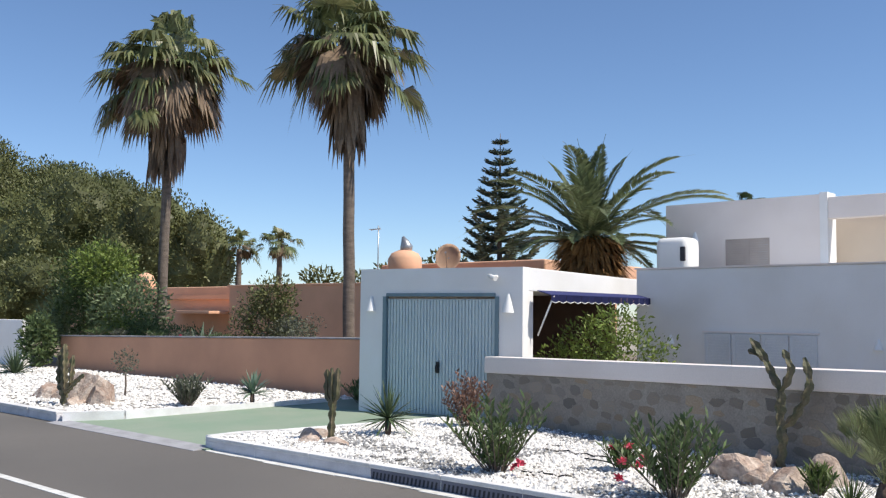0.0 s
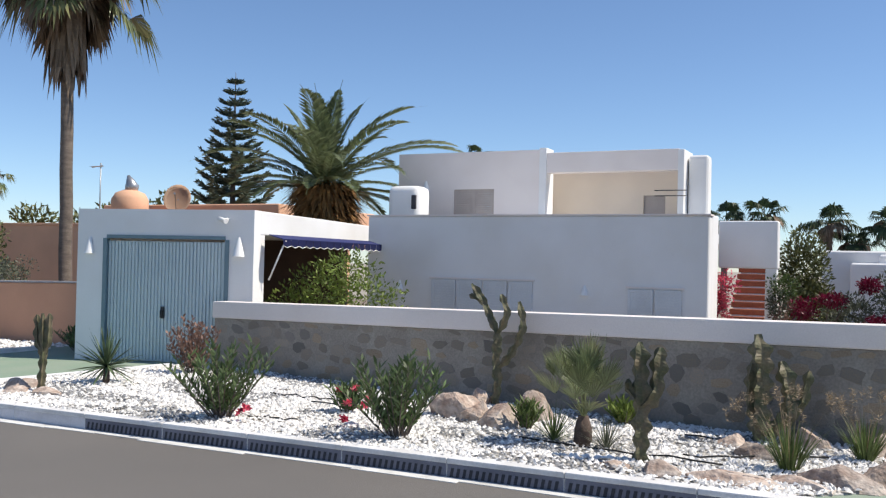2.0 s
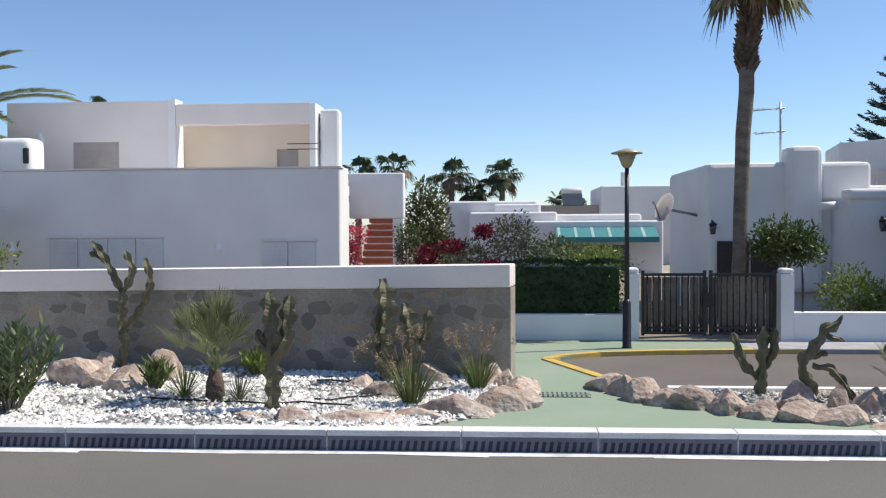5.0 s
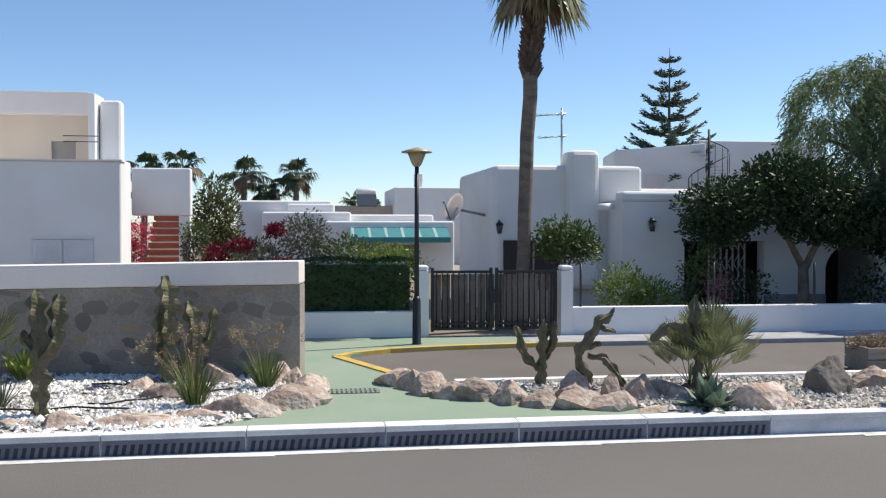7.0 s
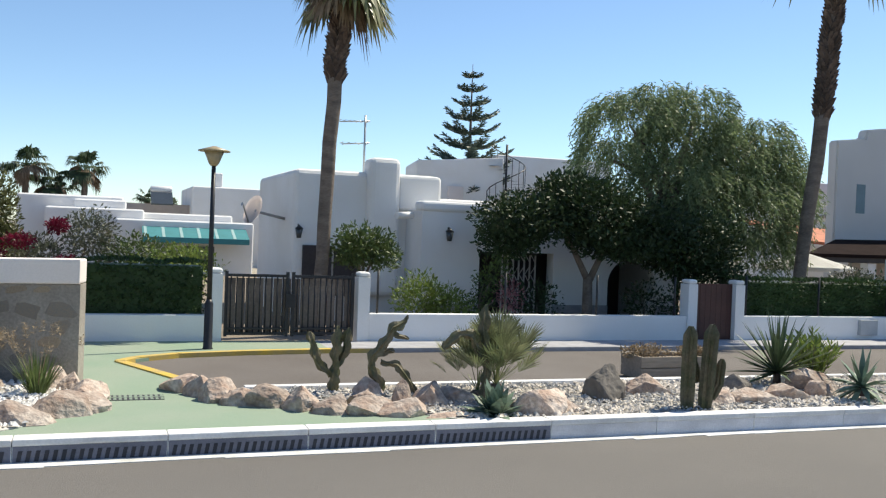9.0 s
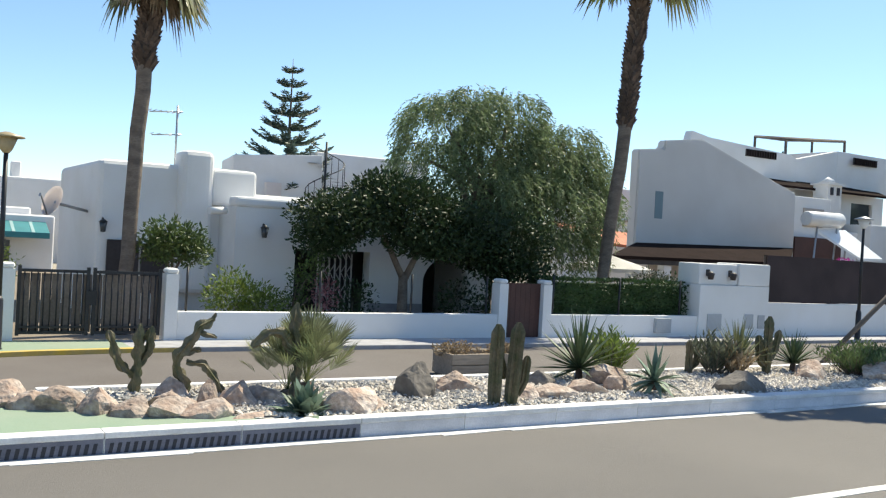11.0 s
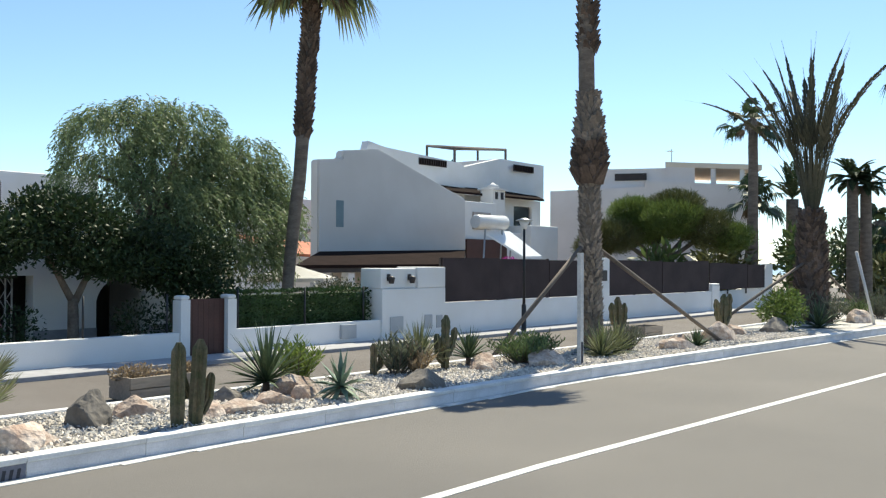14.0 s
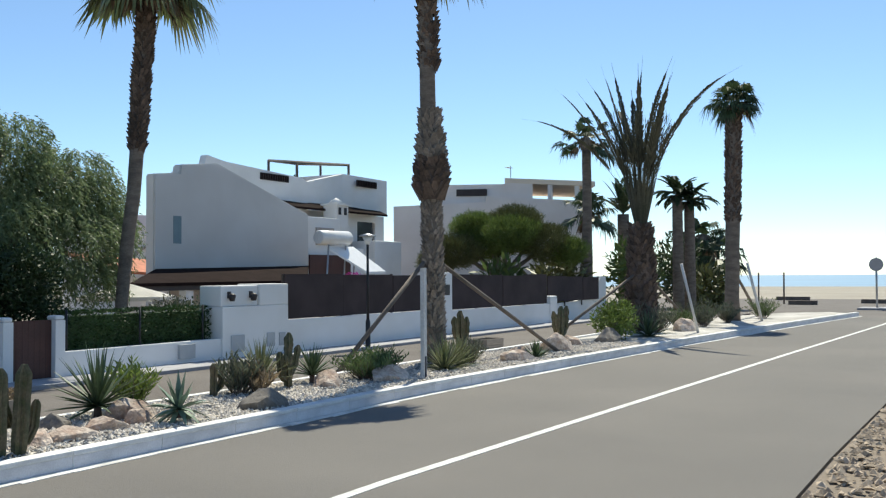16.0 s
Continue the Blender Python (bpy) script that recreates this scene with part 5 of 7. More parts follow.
def frond_mesh(name, length, mats, seed, arch=1.0, leaflet=0.5, n=62, width=0.042, start=0.08, open_by=1.0):
    """A feather frond along +x from the origin, rising first and then arching over."""
    g = Leaves(seed)
    p, e = Vector((0, 0, 0)), 0.0
    step = length / n
    rach = [p.copy()]
    for i in range(n):
        f = i / n
        d = Vector((math.cos(e), 0, math.sin(e)))
        q = p + d * step
        w = 0.035 * (1 - f * 0.85)
        g.face((p + Vector((0, w, 0)), p - Vector((0, w, 0)), q - Vector((0, w * 0.9, 0)), q + Vector((0, w * 0.9, 0))))
        if f > start:
            L = leaflet * math.sin(math.pi * min(1, 0.25 + 0.85 * f)) ** 0.6 * g.r.uniform(0.85, 1.1)
            for s in (-1, 1):
                ld = Vector((0.62 * d.x - 0.3 * d.z * open_by, s * 0.75 * open_by, 0.62 * d.z + 0.42 * open_by)).normalized()
                ld = (ld + Vector((g.r.uniform(-0.1, 0.1), g.r.uniform(-0.12, 0.12), -0.1 * open_by))).normalized()
                mid = q + ld * L * 0.5
                tip = q + ld * L + Vector((0, 0, -0.22 * L * open_by))
                ww = Vector((d.x, 0, d.z)) * width
                g.face((q, mid + ww, tip, mid - ww))
        p = q
        e -= arch * step / length * (0.5 + 1.3 * f)
    return g.mesh(name, mats)


def feather_palm(base, hub, r0, r1, fronds, label, green=feather_green, trunk_mat=trunk_grey, seed=0, boot=None, thatch=0, group="feather palms", start=0.08, open_by=1.0, width=0.042):
    """fronds: rows of (count, length, lift degrees, arch, leaflet)."""
    th = empty("palm_tree", base, label, "palm tree", group)
    pts = trunk_curve(base, hub, 0.0, 8, 0.03, seed)
    part("trunk", tube(bmesh.new(), pts, [r0 + (r1 - r0) * i / 7 for i in range(8)], 14), trunk_mat, th, smooth=True)
    r = random.Random(seed)
    turn = 0.0
    for k, (count, length, lift, arch, leaflet) in enumerate(fronds):
        meshes = [frond_mesh("frond", length, green, seed + 7 * k + j, arch, leaflet, 62, width, start, open_by) for j in range(2)]
        for i in range(count):
            ob = new("frond", meshes[i % 2])
            ob.parent = th
            turn += 2.4
            m = Matrix.Translation(Vector(hub) - Vector(base)) @ Matrix.Rotation(turn + r.uniform(-0.2, 0.2), 4, "Z") @ Matrix.Rotation(-radians(lift + r.uniform(-9, 9)), 4, "Y") @ Matrix.Diagonal((*[r.uniform(0.88, 1.08)] * 3, 1))
            ob.matrix_basis = m
    if thatch:
        g = Leaves(seed + 50)
        for i in range(thatch):
            a = g.r.uniform(0, 6.28)
            o = Vector((math.cos(a), math.sin(a), g.r.uniform(-0.8, 0.5)))
            g.blade(Vector(hub) + Vector((o.x * r1 * 1.2, o.y * r1 * 1.2, g.r.uniform(-0.9, 0.25))), o, g.r.uniform(0.3, 0.8), 0.09, 0.9, 3)
        leaves_part("thatch", g, ochre, th, "orange-brown dead fronds round the crown")
    if boot:
        boots(th, pts, r0, r1, *boot, trunk_brown, seed + 3)
    return th


def tree(name, base, trunk_h, r, clumps, leaf, mats, label, category, seed, limbs=True, aspect=0.4, per=900, droop=0.0, group="", up=0.3, shell=0.35):
    """A trunk with limbs to each clump of leaves; clumps: rows of (x, y, z, rx, ry, rz) from the base."""
    th = empty(name, base, label, category, group)
    b = Vector(base)
    fork = b + Vector((0, 0, trunk_h))
    if r:
        bm = bmesh.new()
        tube(bm, [b - Vector((0, 0, 0.1)), b + Vector((0.02, 0.01, trunk_h * 0.5)), fork], [r * 1.2, r, r * 0.85], 9)
        part("trunk", bm, bark, th, smooth=True)
        if limbs:
            for c in clumps:
                e = b + Vector(c[:3])
                mid = fork.lerp(e, 0.5) + Vector((0, 0, 0.12 * (e - fork).length))
                part("limb", tube(bmesh.new(), [fork - Vector((0, 0, r)), mid, e], [r * 0.65, r * 0.4, r * 0.12], 6), bark, th)
    g = Leaves(seed)
    for c in clumps:
        n = int((4.6 if leaf < 0.3 else 2.0) * per * max(0.2, c[3] * c[4] + c[4] * c[5] + c[3] * c[5]) / 3)
        g.clump(b + Vector(c[:3]), c[3:6], n, leaf * (0.8 if leaf < 0.3 else 1.2), g.r.randrange(len(mats)) if isinstance(mats, (list, tuple)) else 0, aspect, shell, up, droop)
    leaves_part("crown", g, mats, th, "leafy crown")
    return th


def norfolk(base, height, spread, label, seed, tiers=14):
    """An araucaria: level whorls of branches with upturned tufts."""
    th = empty("conifer", base, label, "conifer", "star pines")
    b = Vector(base)
    part("trunk", tube(bmesh.new(), [b, b + Vector((0, 0, height))], [0.02 * height, 0.01], 8), bark, th)
    g = Leaves(seed)
    for t in range(tiers):
        f = t / tiers
        z = height * (0.1 + 0.9 * f ** 0.92)
        R = spread * (1 - f) ** 0.85 * (0.9 + 0.2 * g.r.random()) + 0.05
        for k in range(8):
            a = k * 6.283 / 8 + t * 0.7 + g.r.uniform(-0.2, 0.2)
            o = Vector((math.cos(a), math.sin(a), 0))
            n = max(6, int(R / spread * 34))
            for i in range(n):
                q = b + Vector((0, 0, z)) + o * R * (i + 1) / n + Vector((0, 0, -0.06 * R + 0.34 * R * ((i + 1) / n) ** 2.2))
                s = 0.036 * height * (0.75 + 0.35 * math.sin(math.pi * i / n)) * (0.5 + 0.5 * (1 - f))
                for sd in (-1, 1):
                    g.leaf(q, o * 0.6 + Vector((-o.y, o.x, 0)) * sd + Vector((0, 0, g.r.uniform(-0.05, 0.35))), s * 1.35, s * 0.4)
                    g.leaf(q, o * 0.5 + Vector((-o.y, o.x, 0)) * sd * 0.6 + Vector((0, 0, g.r.uniform(0.0, 0.8))), s, s * 0.35)
                g.leaf(q, o * 0.8 + Vector((0, 0, 0.6)), s * 1.1, s * 0.4)
    leaves_part("crown", g, norfolk_green, th, "dark tiered needle branches")
    return th


def rosette(name, base, n, length, width, label, mat, seed, stem=0.0, droop=0.5, e0=1.45, e1=0.1, category="plant", group="", thick=True):
    """Yucca, agave: stiff blades from one point."""
    th = empty(name, base, label, category, group)
    b = Vector(base)
    if stem:
        part("stem", tube(bmesh.new(), [b - Vector((0, 0, 0.05)), b + Vector((0, 0, stem))], [0.05, 0.04], 8), trunk_brown, th)
    g = Leaves(seed)
    for i in range(n):
        a = i * 2.4 + g.r.uniform(-0.2, 0.2)
        e = e0 + (e1 - e0) * (i / n) + g.r.uniform(-0.1, 0.1)
        d = Vector((math.cos(a) * math.cos(e), math.sin(a) * math.cos(e), math.sin(e)))
        L = length * g.r.uniform(0.8, 1.1)
        s = d.cross(Vector((0, 0, 1))).normalized()
        g.blade(b + Vector((0, 0, stem)), d, L, width, droop * (1 - d.z * 0.6), 4, 0)
        if thick:   # a keel under each blade gives it body
            g.blade(b + Vector((0, 0, stem - width * 0.2)), d, L * 0.92, width * 0.7, droop * (1 - d.z * 0.6), 4, 0, flat=(s + Vector((0, 0, 0.6))))
    leaves_part("leaf_rosette", g, mat, th)
    return th


def dwarf_palm(base, h, w, label, seed, n=26, stem=0.3):
    th = empty("dwarf_palm", base, label, "palm", "dwarf fan palms")
    b = Vector(base)
    part("stem", tube(bmesh.new(), [b - Vector((0, 0, 0.05)), b + Vector((0, 0, h * stem * 0.6)), b + Vector((0, 0, h * stem))], [0.1, 0.085, 0.05], 9), trunk_brown, th)
    g = Leaves(seed)
    hub = b + Vector((0, 0, h * stem * 0.9))
    for i in range(n):
        a = i * 2.4 + g.r.uniform(-0.3, 0.3)
        e = 1.5 - 0.95 * (i / n) + g.r.uniform(-0.2, 0.2)
        d = Vector((math.cos(a) * math.cos(e), math.sin(a) * math.cos(e), math.sin(e)))
        st = w * 0.5 * g.r.uniform(0.4, 0.72)
        end = g.blade(hub, d, st, 0.014, 0.12, 3, 0, tip=0.7)
        g.fan(end, d + Vector((0, 0, 0.2)), w * 0.34 * g.r.uniform(0.75, 1.25), 15, 0.85, g.r.uniform(-0.05, 0.15), 0, 0.022)
    leaves_part("crown", g, lime_mix, th, "small stiff fan leaves")
    return th


lime_mix = leafy("dwarf_palm_leaf", (0.15, 0.185, 0.085), second=(0.22, 0.22, 0.13))


def oleander(base, h, w, label, seed, mat=oleander_green, flowers=(), petal=petal_pink, stems=34, leaf=0.13, lw=0.2, name="shrub"):
    th = empty(name, base, label, "shrub", "garden shrubs")
    b = Vector(base)
    g, s = Leaves(seed), bmesh.new()
    for i in range(stems):
        a = i * 2.4
        lean = 0.05 + 0.95 * (i + 0.5) / stems * g.r.uniform(0.75, 1.2)
        d = Vector((math.cos(a) * lean, math.sin(a) * lean, 1)).normalized()
        L = h * g.r.uniform(0.65, 1.05)
        root = b + Vector((math.cos(a), math.sin(a), 0)) * w * 0.12 * g.r.random()
        d2 = d * L
        d2.x, d2.y = d2.x * w / h * 1.15, d2.y * w / h * 1.15
        tube(s, [root - Vector((0, 0, 0.03)), root + d2 * 0.95], [0.008, 0.003], 4, False)
        for k in range(26):
            f = 0.15 + 0.85 * (k / 26)
            p = root + d2 * f
            aa = k * 2.1 + i
            o = Vector((math.cos(aa), math.sin(aa), g.r.uniform(0.3, 1.3)))
            g.leaf(p, o + d * 0.6, leaf * g.r.uniform(0.7, 1.2), leaf * lw * 1.15)
    part("stem", s, bark, th)
    leaves_part("leaf_mass", g, mat, th)
    for k, (dx, dy, dz) in enumerate(flowers):
        f = Leaves(seed + 30 + k)
        for _ in range(16):
            f.leaf(b + Vector((dx, dy, dz)), Vector((f.r.uniform(-1, 1), f.r.uniform(-1, 1), f.r.uniform(-0.4, 1))), 0.075, 0.05)
        leaves_part("flower", f, petal, th, "bright pink flower head")
    return th


def column(bm, pts, radius, ribs=5, wave=0.0, tip=0.35):
    """A ribbed cactus column along pts."""
    pts = [Vector(p) for p in pts]
    fine = []
    for a, b in zip(pts, pts[1:]):
        k = max(2, int((b - a).length / 0.028))
        fine += [a.lerp(b, i / k) for i in range(k)]
    fine.append(pts[-1])
    n = ribs * 2
    rings, total = [], len(fine) - 1
    for i, p in enumerate(fine):
        d = (fine[min(i + 1, total)] - fine[max(i - 1, 0)]).normalized()
        s = d.cross(Vector((0.3, 1, 0.1))).normalized()
        u = s.cross(d)
        f = i / total
        r = radius * (0.78 + 0.3 * math.sin(min(1, f * 4) * 1.4)) * (1 + 0.5 * wave * math.sin(i * 0.55 + radius * 90))
        if f > 0.9:
            r *= 1 - (f - 0.9) / 0.1 * (1 - tip)
        rings.append([bm.verts.new(p + (r * (1 + 1.1 * wave * math.sin(i * 1.15 + k * 1.7 + radius * 60)) if k % 2 == 0 else r * 0.5) * (math.cos(2 * math.pi * k / n) * s + math.sin(2 * math.pi * k / n) * u)) for k in range(n)])
    for r0, r1 in zip(rings, rings[1:]):
        for k in range(n):
            bm.faces.new((r0[k], r0[(k + 1) % n], r1[(k + 1) % n], r1[k]))
    bm.faces.new(rings[0][::-1])
    bm.faces.new(rings[-1])
    return bm


def cactus(base, arms, label, ribs=5, wave=0.12, mat=cactus_mat, group="column cacti"):
    """arms: rows of (radius, points from the base)."""
    th = empty("cactus", base, label, "cactus", group)
    wave = max(wave, 0.24) if ribs <= 5 else wave
    b = Vector(base)
    for i, (r, pts) in enumerate(arms):
        r *= {5: 0.8, 6: 0.74}.get(ribs, 0.92)
        part("cactus_trunk" if i == 0 else "cactus_arm", column(bmesh.new(), [b + Vector(p) for p in pts], r, ribs, wave), mat, th)
    return th


def rock(x, y, z, w, d, h, seed, mat=rock_mat, label="pinkish limestone rock beside the gravel", group="garden rocks", rz=0.0):
    """A quarried rock: broad broken facets with sharp edges and a little roughness."""
    bm = bmesh.new()
    bmesh.ops.create_icosphere(bm, subdivisions=4, radius=1.0)
    r = random.Random(seed)
    off = Vector((r.uniform(-9, 9), r.uniform(-9, 9), r.uniform(-9, 9)))
    cuts = []
    for i in range(11):
        a, e = i * 2.4 + r.uniform(-0.5, 0.5), r.uniform(-0.5, 1.2)
        cuts.append((Vector((math.cos(a) * math.cos(e), math.sin(a) * math.cos(e), math.sin(e))), r.uniform(0.56, 0.84)))
    for v in bm.verts:
        p = v.co * (1 + 0.22 * noise.noise(v.co * 1.3 + off))
        for nn, k in cuts:
            e = p.dot(nn) - k
            if e > 0:
                p -= nn * e
        p *= 1 + 0.05 * noise.noise(p * 4 + off) + 0.03 * noise.noise(p * 10 + off)
        v.co = Vector((p.x * w * 0.58, p.y * d * 0.6, (p.z * 0.72 + 0.17) * h))
    bmesh.ops.rotate(bm, verts=bm.verts[:], matrix=Matrix.Rotation(rz or r.uniform(-0.5, 0.5), 3, "Z"))
    ob = solid("rock", bm, mat, label, "rock", group=group)
    ob.location = (x, y, z)
    return ob

# ---- front bed ----
Z = 0.15
cactus((-7.95, 8.42, Z), [(0.058, [(0, 0, -0.05), (0.03, 0, 0.5), (0, 0, 1.0)]), (0.05, [(0.02, 0, 0.5), (-0.08, 0, 0.62), (-0.1, 0, 0.98)]), (0.05, [(0.02, 0, 0.5), (0.09, 0.02, 0.64), (0.09, 0.03, 1.0)])], "tall crested column cactus in white gravel")
for i, (x, y, w) in enumerate(((-8.3, 8.35, 0.4), (-8.12, 8.2, 0.3), (-7.7, 8.3, 0.32), (-8.4, 8.6, 0.36))):
    rock(x, y, Z - 0.03, w, w * 0.8, w * 0.55, 50 + i)
rosette("yucca", (-7.9, 9.45, Z), 60, 0.55, 0.035, "spiky green yucca with a round head", yucca_leaf, 11, stem=0.25, droop=0.25, e1=-0.5, group="yuccas")
oleander((-7.75, 11.0, Z), 0.85, 0.55, "dry reddish brown shrub at the stone wall", 12, mat=red_leaf, stems=26, leaf=0.09, lw=0.4)
oleander((-4.82, 8.12, Z), 0.86, 0.74, "green oleander bush with narrow leaves", 13, flowers=((0.32, -0.1, 0.12), (0.38, -0.08, 0.16)), petal=petal_coral)
oleander((-2.68, 8.2, Z), 0.86, 0.7, "green oleander bush with pink flowers low at its side", 14, flowers=((-0.62, 0.35, 0.22), (-0.58, 0.42, 0.30), (-0.72, 0.15, 0.1), (-0.9, 0.5, 0.2)), petal=petal_coral)
oleander((-3.9, 9.2, Z), 0.35, 0.25, "small red flowering shrub", 15, stems=14, flowers=((0.1, 0, 0.3), (-0.1, 0, 0.25)), petal=petal_coral)
rock(-2.78, 9.75, Z - 0.05, 0.62, 0.45, 0.40, 21)
rock(-2.12, 9.5, Z - 0.05, 0.66, 0.5, 0.42, 22)
rock(-1.92, 10.0, Z - 0.05, 0.48, 0.42, 0.42, 23)
rock(-2.45, 9.6, Z - 0.05, 0.4, 0.35, 0.34, 24)
rock(-2.85, 10.6, Z, 0.22, 0.22, 0.3, 25)
cactus((-2.72, 10.7, Z), [(0.068, [(0, 0, -0.05), (0.05, 0, 0.3), (0.02, 0, 0.6), (0.04, 0, 0.95)]), (0.055, [(0.04, 0, 0.88), (-0.06, 0, 1.08), (-0.14, 0, 1.24), (-0.2, 0, 1.34), (-0.33, 0, 1.5)]), (0.05, [(0.04, 0, 0.9), (0.13, 0, 1.06), (0.16, 0, 1.18), (0.07, 0, 1.38)]), (0.052, [(0.06, 0, 0.48), (0.18, 0, 0.6), (0.3, 0, 0.8), (0.37, 0, 1.0), (0.36, 0, 1.12), (0.31, 0, 1.3)]), (0.035, [(-0.2, 0, 1.3), (-0.36, 0, 1.36)])], "branching candelabra cactus by the stone wall", 4, 0.2)
dwarf_palm((-1.0, 8.9, Z), 0.85, 1.05, "bushy dwarf fan palm in the gravel", 31, 32, 0.34)
rosette("grass_tuft", (-1.3, 8.9, Z), 60, 0.42, 0.012, "thin dark grass tuft beside the dwarf palm", grass_green, 34, droop=0.3, e1=0.3, category="grass", group="ornamental grasses", thick=False)
rosette("grass_tuft", (-0.72, 8.75, Z), 60, 0.34, 0.012, "thin dry grass tuft beside the dwarf palm", grey_leaf, 35, droop=0.3, e1=0.3, category="grass", group="ornamental grasses", thick=False)
oleander((-0.95, 10.2, Z), 0.3, 0.3, "low green shrub by the wall", 32, mat=lime_leaf, stems=16)
oleander((-1.75, 9.3, Z), 0.32, 0.2, "small wispy grass tuft by the rocks", 33, mat=grass_green, stems=18, leaf=0.1)
cactus((-0.3, 8.4, Z), [(0.085, [(0, 0, -0.05), (0.0, 0, 0.5), (-0.03, 0, 1.08)]), (0.075, [(0.02, 0, 0.5), (0.13, 0, 0.64), (0.16, 0, 1.04)]), (0.04, [(-0.02, 0, 0.55), (-0.12, 0, 0.65), (-0.13, 0, 0.74)])], "thick column cactus with two arms", 4, 0.15)
cactus((0.5, 10.0, Z), [(0.11, [(0, 0, -0.05), (0.0, 0, 0.45), (0.02, 0, 0.8), (-0.03, 0, 1.1)]), (0.085, [(0.05, 0, 0.1), (0.3, 0, 0.3), (0.28, 0, 0.6), (0.2, 0, 0.84)]), (0.05, [(0.28, 0, 0.3), (0.42, 0, 0.45), (0.47, 0, 0.76)]), (0.07, [(-0.02, 0, 0.2), (-0.08, 0, 0.4), (-0.07, 0, 0.8)])], "cluster of pale column cacti at the wall's end", 4, 0.14)


def grass_tuft(base, h, w, label, seed, plumes=26):
    th = empty("grass_tuft", base, label, "grass", "ornamental grasses")
    g = Leaves(seed)
    b = Vector(base)
    for i in range(150):
        a = g.r.uniform(0, 6.28)
        l = g.r.uniform(0.05, 0.6)
        g.blade(b + Vector((math.cos(a), math.sin(a), 0)) * 0.06, Vector((math.cos(a) * l, math.sin(a) * l, 1)), h * g.r.uniform(0.5, 0.85), 0.012, 0.5, 4)
    leaves_part("blade_mass", g, grass_green, th)
    g = Leaves(seed + 1)
    for i in range(plumes):
        a = g.r.uniform(0, 6.28)
        l = g.r.uniform(0.15, 0.75)
        tip = g.blade(b, Vector((math.cos(a) * l * w / h, math.sin(a) * l * w / h, 1)), h, 0.006, 0.35, 4, tip=0.6)
        for k in range(26):
            g.leaf(tip + Vector((0, 0, -0.004 * k)), Vector((g.r.uniform(-1, 1), g.r.uniform(-1, 1), g.r.uniform(-0.3, 1))), 0.045, 0.007)
    tagged(leaves_part("plume", g, straw, th, "feathery straw-coloured plumes"), kind="stuff")
    return th


grass_tuft((0.93, 8.68, Z), 0.62, 0.6, "green grass tuft with feathery straw plumes", 41)
grass_tuft((1.5, 9.55, Z), 0.55, 0.5, "green grass tuft with a few plumes", 43, 16)
for i, (x, y, w, d, h) in enumerate(((-0.46, 8.12, 0.36, 0.3, 0.16), (-0.02, 8.02, 0.48, 0.3, 0.2), (0.3, 8.02, 0.3, 0.25, 0.14), (0.62, 8.03, 0.9, 0.34, 0.18), (1.06, 8.2, 0.62, 0.34, 0.16), (1.36, 8.42, 0.8, 0.36, 0.28), (1.72, 8.62, 0.6, 0.4, 0.28), (1.9, 8.9, 0.5, 0.5, 0.26), (1.93, 9.3, 0.42, 0.4, 0.3), (1.78, 9.75, 0.3, 0.3, 0.3), (0.98, 9.95, 0.36, 0.3, 0.36), (0.6, 9.15, 0.46, 0.32, 0.26), (1.62, 10.0, 0.34, 0.3, 0.3), (0.3, 9.7, 0.3, 0.3, 0.2))):
    rock(x, y, Z - 0.05, w, d, h, 60 + i)

# ---- left bed ----
for i, (x, y, w, d, h) in enumerate(((-15.6, 8.9, 1.0, 0.8, 0.85), (-16.6, 9.0, 0.7, 0.6, 0.5), (-15.1, 8.8, 0.7, 0.5, 0.5), (-15.4, 8.5, 0.4, 0.4, 0.25), (-17.2, 8.8, 0.6, 0.5, 0.4))):
    rock(x, y, 0.08, w, d, h, 80 + i, label="large pale limestone boulder in the gravel")
cactus((-15.45, 8.3, 0.1), [(0.08, [(0, 0, 0), (0, 0, 0.6), (-0.05, 0, 1.15)]), (0.07, [(0, 0, 0.15), (-0.2, 0, 0.4), (-0.22, 0, 1.0)]), (0.06, [(0, 0, 0.2), (0.25, 0, 0.45), (0.3, 0, 0.95)]), (0.05, [(0, 0, 0.2), (0.5, 0, 0.5), (0.75, 0, 0.62)])], "sprawling pale column cactus before boulders")
tree("small_tree", (-16.2, 9.95, 0.1), 0.55, 0.02, [(0, 0, 0.75, 0.28, 0.28, 0.28)], 0.08, grey_leaf, "thin young tree with sparse dry leaves", "tree", 91, per=900)
oleander((-13.7, 9.85, 0.1), 0.62, 0.55, "round grey-green shrub in white gravel", 92, mat=grey_leaf, stems=34)
rosette("agave", (-13.05, 10.85, 0.1), 34, 0.45, 0.06, "agave with broad curved leaves on a short stem", agave_leaf, 93, stem=0.25, droop=0.7, group="agaves")
solid("tree_stump", tube(bmesh.new(), [(-11.62, 12.5, 0.05), (-11.62, 12.5, 0.35), (-11.6, 12.5, 0.58)], [0.13, 0.11, 0.07], 9), bark, "weathered grey tree stump by the garage", "stump")
oleander((-11.25, 12.25, 0.1), 0.45, 0.45, "dark low shrub at the garage corner", 94, stems=22)
oleander((-12.0, 12.7, 0.1), 0.5, 0.4, "dark low shrub at the salmon wall", 95, stems=22)
